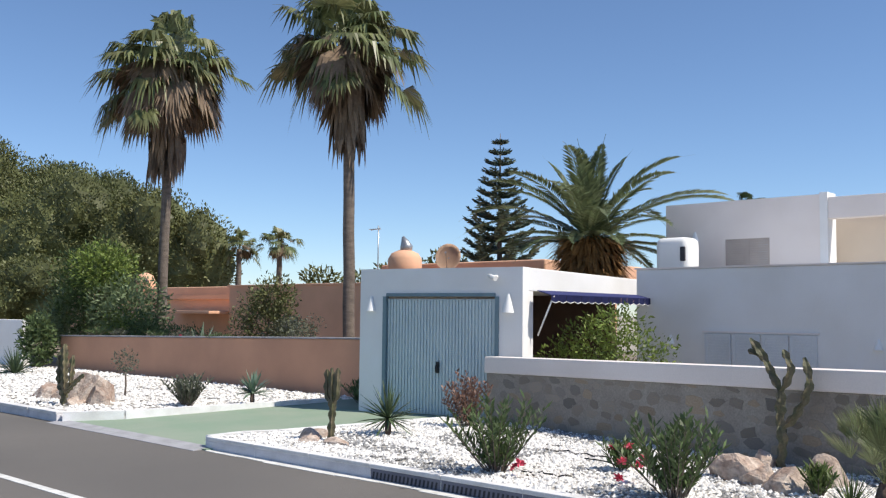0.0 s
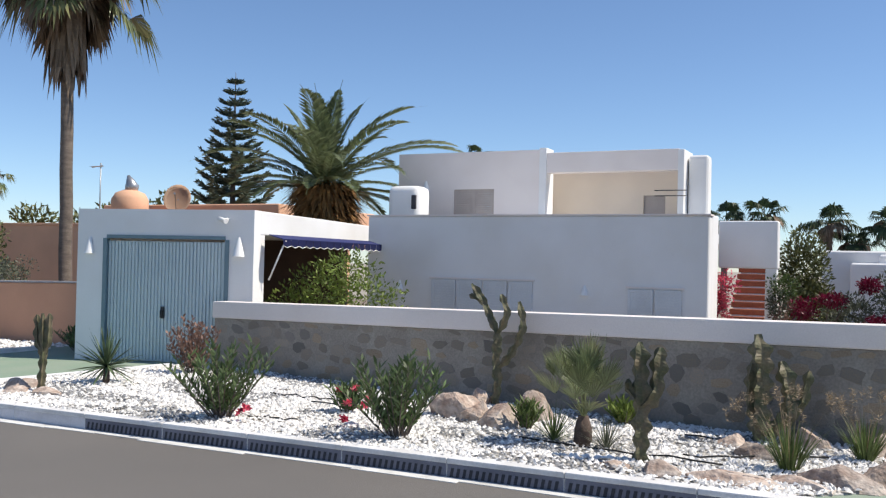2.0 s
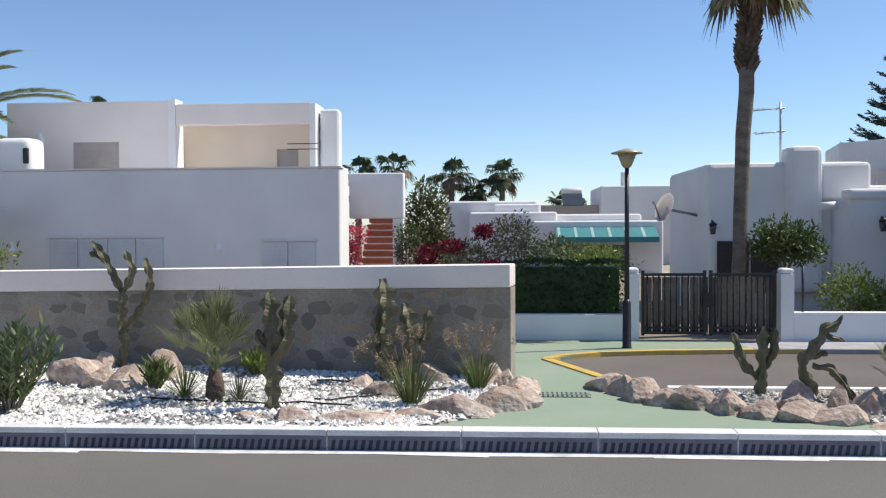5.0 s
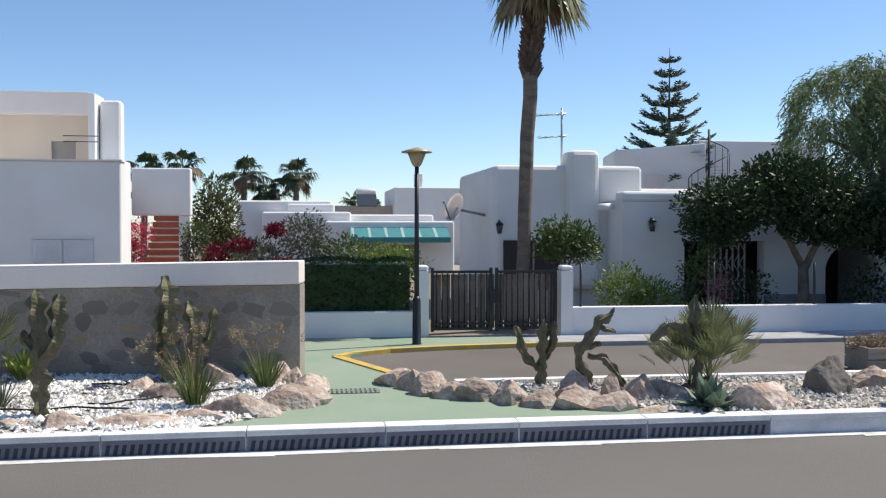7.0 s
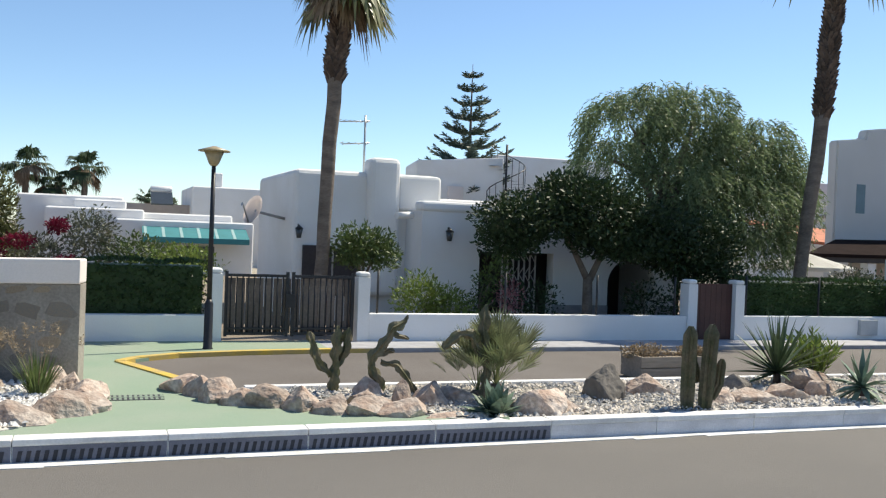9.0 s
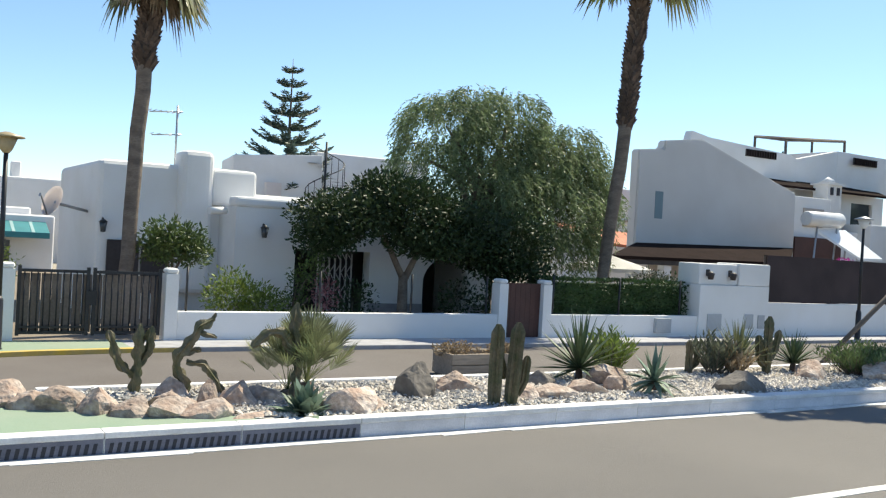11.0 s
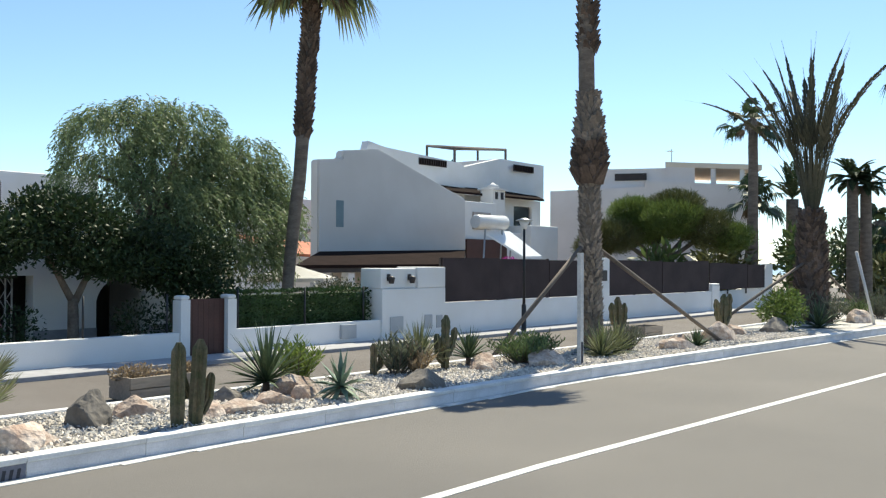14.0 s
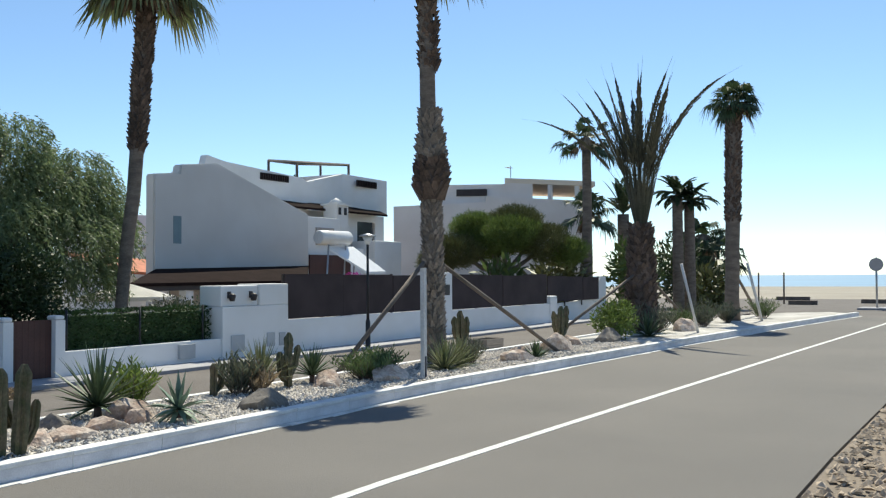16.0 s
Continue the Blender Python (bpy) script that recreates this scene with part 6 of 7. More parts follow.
# behind the salmon wall
tree("tree", (-27.5, 15.6, 0), 1.0, 0.12, [(-1.0, 0, 2.6, 1.7, 1.5, 1.6), (1.2, 0, 1.8, 1.6, 1.3, 1.3), (0.0, -0.3, 3.3, 1.2, 1.1, 0.9), (-2.5, 0, 1.6, 1.6, 1.2, 1.5)], 0.2, [lime_leaf, pepper_green, tree_green], "bushy green tree over the salmon wall", "tree", 101, per=420)
tree("hedge_bush", (-22.8, 15.2, 0), 0.5, 0.05, [(-1.4, 0, 1.0, 1.3, 0.8, 0.75), (0.3, 0, 0.9, 1.3, 0.8, 0.6), (-2.8, 0, 1.2, 1.0, 0.8, 0.8)], 0.12, [tree_green, lime_leaf], "dense green hedge behind the salmon wall", "hedge", 102, per=700)
tree("shrub", (-19.6, 16.0, 0), 0.6, 0.06, [(0, 0, 1.5, 1.25, 0.9, 1.0), (0.4, 0, 2.3, 0.8, 0.7, 0.6), (1.2, 0, 1.2, 0.8, 0.7, 0.6)], 0.14, [grey_leaf, pine_green], "grey-green flowering shrub over the wall", "shrub", 103, per=700)
tree("shrub", (-17.0, 15.4, 0), 0.9, 0.035, [(-0.4, 0, 1.5, 0.4, 0.3, 0.3), (0.3, 0, 1.6, 0.35, 0.3, 0.3)], 0.09, grey_leaf, "sparse leggy shrub with bare twigs", "shrub", 104, per=260)
for i, x in enumerate((-21.5, -20.3, -18.6, -23.6, -25.0)):
    oleander((x, 13.85, 1.12), 0.22, 0.5, "low trailing plant over the top of the wall", 110 + i, mat=[oleander_green, grey_leaf][i % 2], stems=16, leaf=0.09, flowers=((0.1, -0.12, 0.1),) if i == 1 else (), petal=petal_coral)
rosette("agave", (-20.6, 14.6, 0.6), 22, 1.0, 0.12, "large pale agave behind the wall", agave_leaf, 116, droop=0.4, group="agaves")
# white neighbour wall, cypress and rushes at the far end
nb = solid("garden_wall", boxed(-33.5, 13.0, -0.1, -28.2, 13.3, 1.55, 0.02), white, "white rendered wall of the next plot", "wall", "structure")
tree("shrub", (-26.9, 12.9, 0), 0.2, 0.05, [(0, 0, 0.9, 0.7, 0.5, 0.9)], 0.2, [oleander_green, fan_dark], "dark bushy plant at the wall's end", "shrub", 118, per=900)
rosette("yucca", (-24.4, 11.2, 0.1), 60, 0.8, 0.05, "spiky dark yucca clump", yucca_leaf, 119, droop=0.3, group="yuccas")

# tall fan palms behind the salmon wall
fan_palm((-27.5, 17.5, 0), (-27.4, 17.5, 9.95), 0.18, 0.15, 3.1, 1.65, 50, 50, 3.6, "tall fan palm with a shaggy skirt of dead leaves", 201)
fan_palm((-17.7, 17.5, 0), (-17.95, 17.5, 9.25), 0.175, 0.15, 2.4, 1.4, 48, 46, 3.2, "tall slim fan palm with a shaggy brown skirt", 204)
# canary palm behind the garage
feather_palm((-12.1, 21.0, 0), (-12.1, 21.0, 3.75), 0.42, 0.5, [(6, 2.9, 80, 0.5, 0.5), (9, 3.7, 58, 1.0, 0.55), (11, 4.4, 33, 1.0, 0.55), (13, 3.6, 10, 0.7, 0.5)], "broad feather palm with arching grey-green fronds", seed=211, thatch=1300, width=0.05)
norfolk((-22.5, 30, 0), 9.4, 2.25, "dark star pine behind the garage", 215, 18)
# dark wood to the far left
pine_dark = leafy("conifer_needle_dark", (0.135, 0.15, 0.06), through_light=0.14)
for i, (x, y, z, rx, ry, rz) in enumerate(((-63, 31, 6.2, 8, 6, 5.6), (-55.5, 33, 5.6, 4.6, 4, 4.6), (-74, 28, 7.8, 9, 7, 7.6), (-51.3, 34.5, 5.0, 2.6, 2.4, 3.5), (-57, 26, 2.6, 6, 4, 2.6), (-70, 22, 3.2, 8, 5, 3.4), (-84, 24, 6, 9, 7, 7), (-69, 33, 8.2, 5.5, 4.5, 5.0), (-62.5, 34, 7.4, 5.0, 4.5, 4.6))):
    lobes = [(0, 0, z, rx, ry, rz), (rx * 0.4, -1, z + rz * 0.35, rx * 0.55, ry * 0.5, rz * 0.6), (-rx * 0.45, -1, z + rz * 0.25, rx * 0.5, ry * 0.5, rz * 0.65), (0.1 * rx, -ry * 0.6, z - rz * 0.1, rx * 0.6, ry * 0.5, rz * 0.6)]
    wt = tree("tree", (x, y, 0), z * 0.5, 0.3, lobes, 0.29, [pine_green, pine_dark, pine_green, pine_dark], "broad dark pine in a dense wood", "tree", 220 + i, per=100, group="wood of dark pines", limbs=False, shell=0.82, aspect=0.45, up=0.5)
    bm = bmesh.new()
    for lx, ly, lz, ax, ay, az in lobes:
        ball = bmesh.ops.create_icosphere(bm, subdivisions=3, radius=0.84)["verts"]
        for v in ball:
            k = 1 + 0.22 * noise.noise(v.co.normalized() * 2.3 + Vector((x + lx, y + ly, lz)))
            v.co = Vector((x + lx + v.co.x * ax * k, y + ly + v.co.y * ay * k, lz + v.co.z * az * k))
    part("inner_crown", bm, pine_dark, wt, "dense dark inside of the crown")
fan_palm((-48.5, 35.5, 0), (-48.5, 35.5, 5.9), 0.2, 0.16, 1.5, 1.0, 22, 6, 0, "distant fan palm over the roofs", 231)
fan_palm((-44.3, 35.5, 0), (-44.3, 35.5, 6.0), 0.2, 0.16, 1.5, 1.0, 22, 6, 0, "distant fan palm over the roofs", 232)
for i, (x, y, h) in enumerate(((-41, 36, 3.6), (-36, 37, 3.7), (-33, 38, 4.2), (-38.5, 37, 3.3))):
    tree("tree", (x, y, 0), 1.5, 0.1, [(0, 0, h, 1.5, 1.2, 1.1)], 0.3, pine_green, "small dark tree behind the roofs", "tree", 240 + i, per=160, limbs=False)

# ---- garden of the white house ----
tree("shrub", (-7.15, 14.3, 0), 0.6, 0.05, [(-0.5, 0, 1.3, 0.8, 0.6, 0.65), (0.4, 0, 1.2, 0.8, 0.6, 0.6), (0.0, 0, 1.75, 0.6, 0.5, 0.4), (-1.1, 0, 1.0, 0.6, 0.5, 0.5)], 0.12, [lime_leaf, lime_leaf, tree_green], "leafy yellow-green shrub before the open garage", "shrub", 251, per=480)
for i, (x, y, z) in enumerate(((-1.2, 17.6, 0), (-0.2, 17.9, 0))):
    tree("climber", (x, y, z), 0.4, 0.03, [(0, 0, 0.9, 0.2, 0.14, 0.55), (0.05, 0, 1.6, 0.3, 0.16, 0.28), (-0.05, 0, 1.3, 0.2, 0.14, 0.3)], 0.09, [petal_coral, tree_green, petal_coral] if i == 0 else [tree_green, red_leaf, grey_leaf], "red flowering climber by the porch" if i == 0 else "dull green climber at the porch column", "climber", 255 + i, per=1500, limbs=False)
tree("tree", (-0.1, 21.0, 0), 1.0, 0.1, [(0, 0, 1.9, 0.55, 0.6, 0.95), (0.2, 0, 1.0, 0.6, 0.6, 0.8)], 0.14, [tree_green, pine_green], "dark green bush behind the porch", "tree", 261, per=1300, limbs=False)
tree("shrub", (1.6, 20.0, 0), 0.8, 0.05, [(0.2, 0, 1.5, 0.6, 0.5, 0.55), (-0.7, 0, 1.1, 0.6, 0.5, 0.4), (1.1, 0, 1.1, 0.8, 0.5, 0.45), (2.0, 0, 1.0, 0.6, 0.5, 0.4)], 0.12, [tree_green, grey_leaf, lime_leaf], "loose green garden shrub behind the wall", "shrub", 262, per=1100)
tree("bougainvillea", (0.4, 19.4, 0), 0.6, 0.03, [(-0.35, 0, 1.15, 0.28, 0.25, 0.24), (0.15, 0, 1.35, 0.3, 0.2, 0.14), (0.8, 0, 1.65, 0.2, 0.2, 0.14), (1.0, 0, 0.95, 0.3, 0.2, 0.12)], 0.09, petal_dark, "crimson bougainvillea trailing over the shrubs", "climber", 263, per=2200)
tree("hedge_bush", (2.9, 15.6, 0), 0.3, 0.04, [(0.3, 1.5, 0.9, 0.9, 0.5, 0.55)], 0.1, [hedge_green, lime_leaf], "green shrub behind the clipped hedge", "shrub", 264, per=900)
for i, (x, h) in enumerate(((-5.8, 4.0), (-4.1, 4.1), (-1.3, 3.9), (1.1, 3.8), (-0.2, 3.0))):
    fan_palm((x, 45, 0), (x + 0.1, 45, h + 0.15), 0.16, 0.13, 1.15, 0.95, 18, 8, 0, "distant palm over the rooftops", 270 + i, green=fan_dark, group="distant palms")
for i, (x, h) in enumerate(((6.3, 2.9), (7.3, 2.6))):
    fan_palm((x - 2.2, 50, 0), (x - 2.2, 50, h), 0.18, 0.15, 0.7, 0.6, 18, 4, 0, "distant palm over the rooftops", 280 + i, green=fan_dark, group="distant palms")


fan_palm((-18.9, 46, 0), (-18.9, 46, 7.6), 0.16, 0.13, 0.9, 0.8, 14, 4, 0, "distant palm tuft over the flat roof", 279, green=fan_dark, group="distant palms")


def hedge(x0, x1, y0, y1, z0, z1, seed, label):
    """A clipped hedge: a dark core under a skin of leaves."""
    th = empty("hedge", ((x0 + x1) / 2, y0, z0), label, "hedge", "clipped hedges")
    part("core", boxed(x0 + 0.06, y0 + 0.06, z0, x1 - 0.06, y1 - 0.06, z1 - 0.08), hedge_green, th)
    g = Leaves(seed)
    for _ in range(int((x1 - x0) * 1500)):
        f = g.r.random()
        x = g.r.uniform(x0, x1)
        b = 0.06 * noise.noise(Vector((x * 3, f * 4, seed)))
        if f < 0.72:
            p, d = Vector((x, y0 + b, g.r.uniform(z0, z1))), Vector((g.r.uniform(-1, 1), -1, g.r.uniform(-0.6, 1)))
        else:
            p, d = Vector((x, g.r.uniform(y0, y1), z1 - 0.03 + b)), Vector((g.r.uniform(-1, 1), g.r.uniform(-1, 1), 0.8))
        g.leaf(p, d, 0.07 * g.r.uniform(0.6, 1.3), 0.035)
    leaves_part("leaf_skin", g, hedge_green, th, "small dark leaves")
    return th


hedge(1.7, 3.45, 13.92, 14.6, 0.1, 1.26, 291, "dense dark green clipped hedge behind the low wall")
hedge(12.7, 16.2, 13.95, 14.5, 0.1, 1.2, 292, "dark green hedge behind a wire fence")
fence = empty("wire_fence", (14, 13.8, 0.5), "thin dark metal fence posts at the hedge", "fence")
for x in (12.7, 14.3, 15.9):
    part("post", tube(bmesh.new(), [(x, 13.84, 0.4), (x, 13.84, 1.25)], 0.02, 6), black_metal, fence)

rail_fence = empty("wire_fence", (8.6, 13.8, 0.5), "thin dark metal posts on the low wall", "fence")
for x in (5.95, 8.05, 9.7, 11.2):
    part("post", tube(bmesh.new(), [(x, 13.79, 0.5), (x, 13.79, 1.2)], 0.018, 6), black_metal, rail_fence)

# ---- villa garden ----
fan_palm((5.42, 15.6, 0), (5.66, 15.6, 5.85), 0.11, 0.13, 0.8, 0.95, 28, 10, 0, "tall slim fan palm behind the gate", 301, boot=(0.73, 0.985, 210, 0.17))
tree("small_tree", (6.2, 15.6, -0.2), 1.2, 0.045, [(0, 0, 1.75, 0.58, 0.5, 0.36), (-0.2, 0, 1.6, 0.35, 0.4, 0.3), (0.3, 0, 1.6, 0.36, 0.4, 0.3)], 0.11, tree_green, "small round-headed tree in the villa garden", "tree", 302, per=1600)
tree("shrub", (7.3, 15.2, 0), 0.3, 0.04, [(-0.2, 0, 0.65, 0.5, 0.4, 0.5), (0.3, 0, 0.5, 0.5, 0.4, 0.4)], 0.1, [lime_leaf, tree_green], "bright green shrub behind the low wall", "shrub", 303, per=1700)
tree("shrub", (8.2, 15.3, 0), 0.4, 0.03, [(0, 0, 0.5, 0.35, 0.3, 0.3), (0.35, 0, 1.15, 0.32, 0.25, 0.34), (0.1, 0, 0.95, 0.25, 0.2, 0.3), (0.6, 0, 0.7, 0.3, 0.25, 0.4)], 0.09, [tree_green, petal_faded, tree_green], "climbing shrub with faded pink flowers", "shrub", 304, per=900)
ficus = tree("tree", (10.4, 15.4, -0.1), 1.2, 0.1, [(-1.3, 0, 2.2, 1.0, 0.9, 0.5), (0.0, -0.2, 2.35, 1.2, 1.0, 0.62), (1.2, 0, 2.05, 1.05, 0.9, 0.6), (-0.3, 0.2, 2.75, 0.8, 0.8, 0.36), (-1.6, 0, 1.8, 0.6, 0.6, 0.35), (1.9, 0, 1.65, 0.8, 0.7, 0.5), (0.4, -0.4, 1.8, 1.0, 0.7, 0.3), (2.6, 0.2, 1.9, 0.8, 0.8, 0.6), (2.5, -0.2, 1.2, 0.7, 0.6, 0.5)], 0.115, ficus_green, "dense dark rounded shade tree with a forked trunk", "tree", 305, per=1900, aspect=0.45, limbs=False)
for dx, dz in ((-0.55, 1.95), (0.5, 1.85)):
    part("limb", tube(bmesh.new(), [(10.42, 15.4, 1.0), (10.4 + dx * 0.5, 15.4, 1.0 + (dz - 1.0) * 0.55), (10.4 + dx, 15.4, dz)], [0.07, 0.055, 0.03], 8), bark, ficus, smooth=True)
for i, x in enumerate((9.3, 11.5, 12.3, 12.9, 13.5)):
    tree("shrub", (x, 15.2, 0), 0.4, 0.03, [(0, 0, 0.6, 0.5, 0.3, 0.5)], 0.1, [hedge_green, ficus_green], "dark shrub in the shade under the tree", "shrub", 306 + i, per=900)


def weeping_tree(base, clumps, label, seed):
    """A pepper tree: hanging strands of fine leaves from a broad crown."""
    th = empty("tree", base, label, "tree")
    b = Vector(base)
    bm = bmesh.new()
    tube(bm, [b - Vector((0, 0, 0.2)), b + Vector((0.1, 0, 1.2)), b + Vector((0.0, 0, 2.2))], [0.25, 0.2, 0.16], 10)
    part("trunk", bm, bark, th, smooth=True)
    g = Leaves(seed)
    for x, y, z, rx, ry, rz in clumps:
        c = b + Vector((x, y, z))
        part("limb", tube(bmesh.new(), [b + Vector((0, 0, 2.0)), (b + Vector((0, 0, 2.4))).lerp(c, 0.5) + Vector((0, 0, 0.3)), c], [0.11, 0.07, 0.02], 6), bark, th)
        for _ in range(int(720 * (rx * ry + ry * rz + rx * rz) / 3)):
            d = Vector((g.r.gauss(0, 1), g.r.gauss(0, 1), g.r.gauss(0.35, 1))).normalized()
            p = c + Vector((d.x * rx, d.y * ry, d.z * rz)) * g.r.uniform(0.6, 1.0) * (1 + 0.2 * noise.noise(d * 2 + c))
            o = Vector((d.x, d.y, 0.35)) * 0.5
            n = g.r.randrange(4, 11)
            for k in range(n):
                o = (o + Vector((0, 0, -0.22))).normalized()
                p = p + o * 0.07
                for s in (-1, 1):
                    g.leaf(p, o + Vector((g.r.uniform(-1, 1), g.r.uniform(-1, 1), g.r.uniform(-0.6, 0.4))), 0.115, 0.026)
    leaves_part("crown", g, pepper_green, th, "hanging strands of fine leaves")
    return th


weeping_tree((13.5, 17.5, 0), [(-1.1, 0, 4.25, 0.95, 0.9, 0.75), (0.4, 0, 4.0, 1.1, 1.0, 0.75), (1.5, 0, 3.6, 1.1, 1.0, 0.8), (2.5, 0, 2.9, 0.95, 0.9, 0.9), (1.2, -0.5, 2.5, 1.6, 1.0, 1.0), (1.9, -0.4, 1.8, 0.8, 0.7, 0.6), (-0.2, -0.5, 2.9, 1.3, 0.9, 0.9), (-0.45, 0, 4.85, 0.65, 0.6, 0.4), (-1.6, 0, 3.5, 0.6, 0.6, 0.5), (2.7, 0, 3.5, 0.6, 0.7, 0.6), (0.6, 0, 4.75, 0.7, 0.7, 0.5), (2.15, 0, 4.15, 0.75, 0.7, 0.55)], "large weeping pepper tree with feathery hanging leaves", 321)
fan_palm((15.2, 15.6, 0), (16.02, 15.6, 7.95), 0.125, 0.165, 1.1, 1.1, 28, 12, 0, "tall leaning fan palm with a shaggy upper trunk", 331, bow=0.1, boot=(0.56, 0.99, 420, 0.16))
norfolk((16.45, 37, 0), 9.0, 2.7, "tall star pine behind the villa", 341, 13)
tree("hedge_bush", (16.2, 15.0, 0), 0.4, 0.04, [(0, 0, 1.0, 0.6, 0.5, 0.45), (1.0, 0.3, 0.9, 0.6, 0.5, 0.4)], 0.1, [hedge_green, grey_leaf], "dark shrub with small pale flowers", "shrub", 345, per=1200)
tree("bougainvillea", (21.2, 13.95, 1.4), 0.2, 0.02, [(0, 0, 0.35, 0.4, 0.15, 0.14), (0.3, 0, 0.2, 0.25, 0.15, 0.12)], 0.07, petal_magenta, "magenta bougainvillea over the brown screen", "climber", 346, per=1600)

# ---- gravel island ----
for i, (x, y, w, d, h) in enumerate(((2.86, 9.75, 0.5, 0.4, 0.28), (2.98, 9.42, 0.42, 0.36, 0.28), (3.12, 9.16, 0.44, 0.4, 0.3), (3.3, 8.95, 0.38, 0.36, 0.24), (3.52, 8.8, 0.5, 0.36, 0.28), (3.78, 8.62, 0.48, 0.36, 0.28), (4.0, 8.44, 0.4, 0.34, 0.26), (4.3, 8.36, 0.56, 0.36, 0.22), (4.64, 8.2, 0.5, 0.32, 0.24), (5.02, 8.62, 0.42, 0.32, 0.34), (5.3, 8.72, 0.46, 0.34, 0.28), (4.58, 9.2, 0.4, 0.3, 0.28), (4.74, 8.62, 0.2, 0.2, 0.38), (4.42, 8.75, 0.36, 0.28, 0.22), (5.92, 8.05, 0.66, 0.46, 0.38), (5.1, 8.05, 0.85, 0.2, 0.1), (6.2, 8.1, 0.3, 0.26, 0.22), (6.35, 8.75, 0.3, 0.26, 0.2))):
    rock(x, y, Z - 0.05, w, d, h, 400 + i)
for i, (x, y, w, d, h, grey) in enumerate(((6.95, 8.68, 0.42, 0.4, 0.52, 1), (7.62, 8.9, 0.5, 0.4, 0.34, 0), (8.2, 8.6, 0.36, 0.3, 0.32, 1), (8.78, 8.95, 0.5, 0.36, 0.3, 1), (8.02, 8.25, 0.55, 0.36, 0.28, 0), (8.45, 8.3, 0.6, 0.4, 0.28, 0), (9.02, 8.4, 0.52, 0.4, 0.3, 0), (9.72, 8.75, 0.66, 0.5, 0.4, 0), (9.5, 8.4, 0.4, 0.3, 0.28, 0), (10.0, 8.5, 0.4, 0.3, 0.2, 0), (11.15, 8.05, 0.8, 0.5, 0.42, 1), (13.4, 8.8, 0.6, 0.5, 0.42, 0), (14.4, 8.36, 0.7, 0.5, 0.4, 0), (18.4, 8.12, 0.75, 0.6, 0.42, 0), (20.9, 8.4, 0.95, 0.6, 0.55, 0), (19.4, 8.5, 0.5, 0.4, 0.3, 0), (24.0, 8.3, 0.8, 0.6, 0.5, 1), (29.5, 8.0, 1.0, 0.7, 0.5, 0), (22.6, 8.7, 0.6, 0.5, 0.35, 0), (7.2, 9.1, 0.3, 0.25, 0.2, 1), (12.2, 8.9, 0.3, 0.26, 0.16, 1))):
    rock(x, y, Z - 0.05, w, d, h, 630 + i, rock_grey if grey else rock_mat, "dark grey rock in the gravel island" if grey else "pinkish limestone rock in the gravel island")
cactus((4.22, 9.28, Z), [(0.06, [(0, 0, -0.05), (0.02, 0, 0.35), (0.03, 0, 0.68)]), (0.05, [(-0.02, 0, 0.18), (-0.16, 0, 0.32), (-0.2, 0, 0.45), (-0.26, 0, 0.62)]), (0.05, [(0.04, 0, 0.28), (0.12, 0, 0.42), (0.14, 0, 0.66)])], "brownish branching cactus in the gravel", 5, 0.3)
cactus((4.7, 9.2, Z), [(0.06, [(0, 0, -0.05), (-0.02, 0, 0.12), (-0.12, 0, 0.28), (-0.1, 0, 0.38), (0.02, 0, 0.52), (0.1, 0, 0.66), (0.24, 0, 0.74)]), (0.035, [(0.1, 0, 0.6), (0.2, 0, 0.58), (0.27, 0, 0.55)]), (0.045, [(-0.04, 0, 0.4), (0.06, 0, 0.44), (0.12, 0, 0.42)]), (0.045, [(-0.02, 0, 0.32), (0.14, -0.05, 0.3), (0.26, -0.1, 0.14), (0.33, -0.12, -0.02)]), (0.02, [(0.22, 0, 0.72), (0.25, 0, 0.8)])], "twisted dry column cactus leaning over", 5, 0.3)
cactus((5.62, 8.72, Z), [(0.06, [(0, 0, -0.05), (0.02, 0, 0.4), (-0.03, 0, 0.7), (-0.02, 0, 0.95)]), (0.055, [(-0.02, 0, 0.45), (-0.16, 0, 0.66), (-0.3, 0, 0.66), (-0.46, 0, 0.52)]), (0.03, [(0.01, 0, 0.35), (-0.1, 0, 0.5), (-0.12, 0, 0.62)])], "thin cactus among palm leaves", 5, 0.25)
dwarf_palm((5.84, 8.95, Z), 0.78, 1.1, "dwarf fan palm with yellow-green leaves", 461, 40, 0.16)
dwarf_palm((5.62, 8.9, Z), 0.6, 0.9, "low dwarf fan palm shoot beside a cactus", 460, 20, 0.12)
rosette("agave", (5.42, 7.98, Z), 30, 0.33, 0.13, "low blue-green agave rosette", agave_leaf, 462, droop=0.5, e1=0.05, group="agaves")
cactus((7.47, 7.98, Z), [(0.075, [(0, 0, -0.05), (0.0, 0, 0.4), (0.01, 0, 0.82)])], "straight ribbed column cactus in gravel", 8, 0.0)
cactus((7.65, 7.95, Z), [(0.08, [(0, 0, -0.05), (0.03, 0, 0.4), (0.06, 0, 0.84)]), (0.055, [(0.0, 0.12, 0.25), (-0.05, 0.16, 0.45), (-0.07, 0.16, 0.8)]), (0.05, [(0.08, 0, 0.1), (0.16, 0, 0.25), (0.19, 0, 0.5)])], "straight ribbed column cactus with side shoots", 8, 0.0)
rosette("yucca", (9.52, 9.15, Z), 74, 0.72, 0.042, "large spiky green yucca among rocks", yucca_leaf, 463, stem=0.16, droop=0.15, e1=-0.15, group="yuccas")
oleander((10.25, 9.4, Z), 0.62, 0.5, "yellow-green shrub behind the yucca", 464, mat=lime_leaf, stems=28)
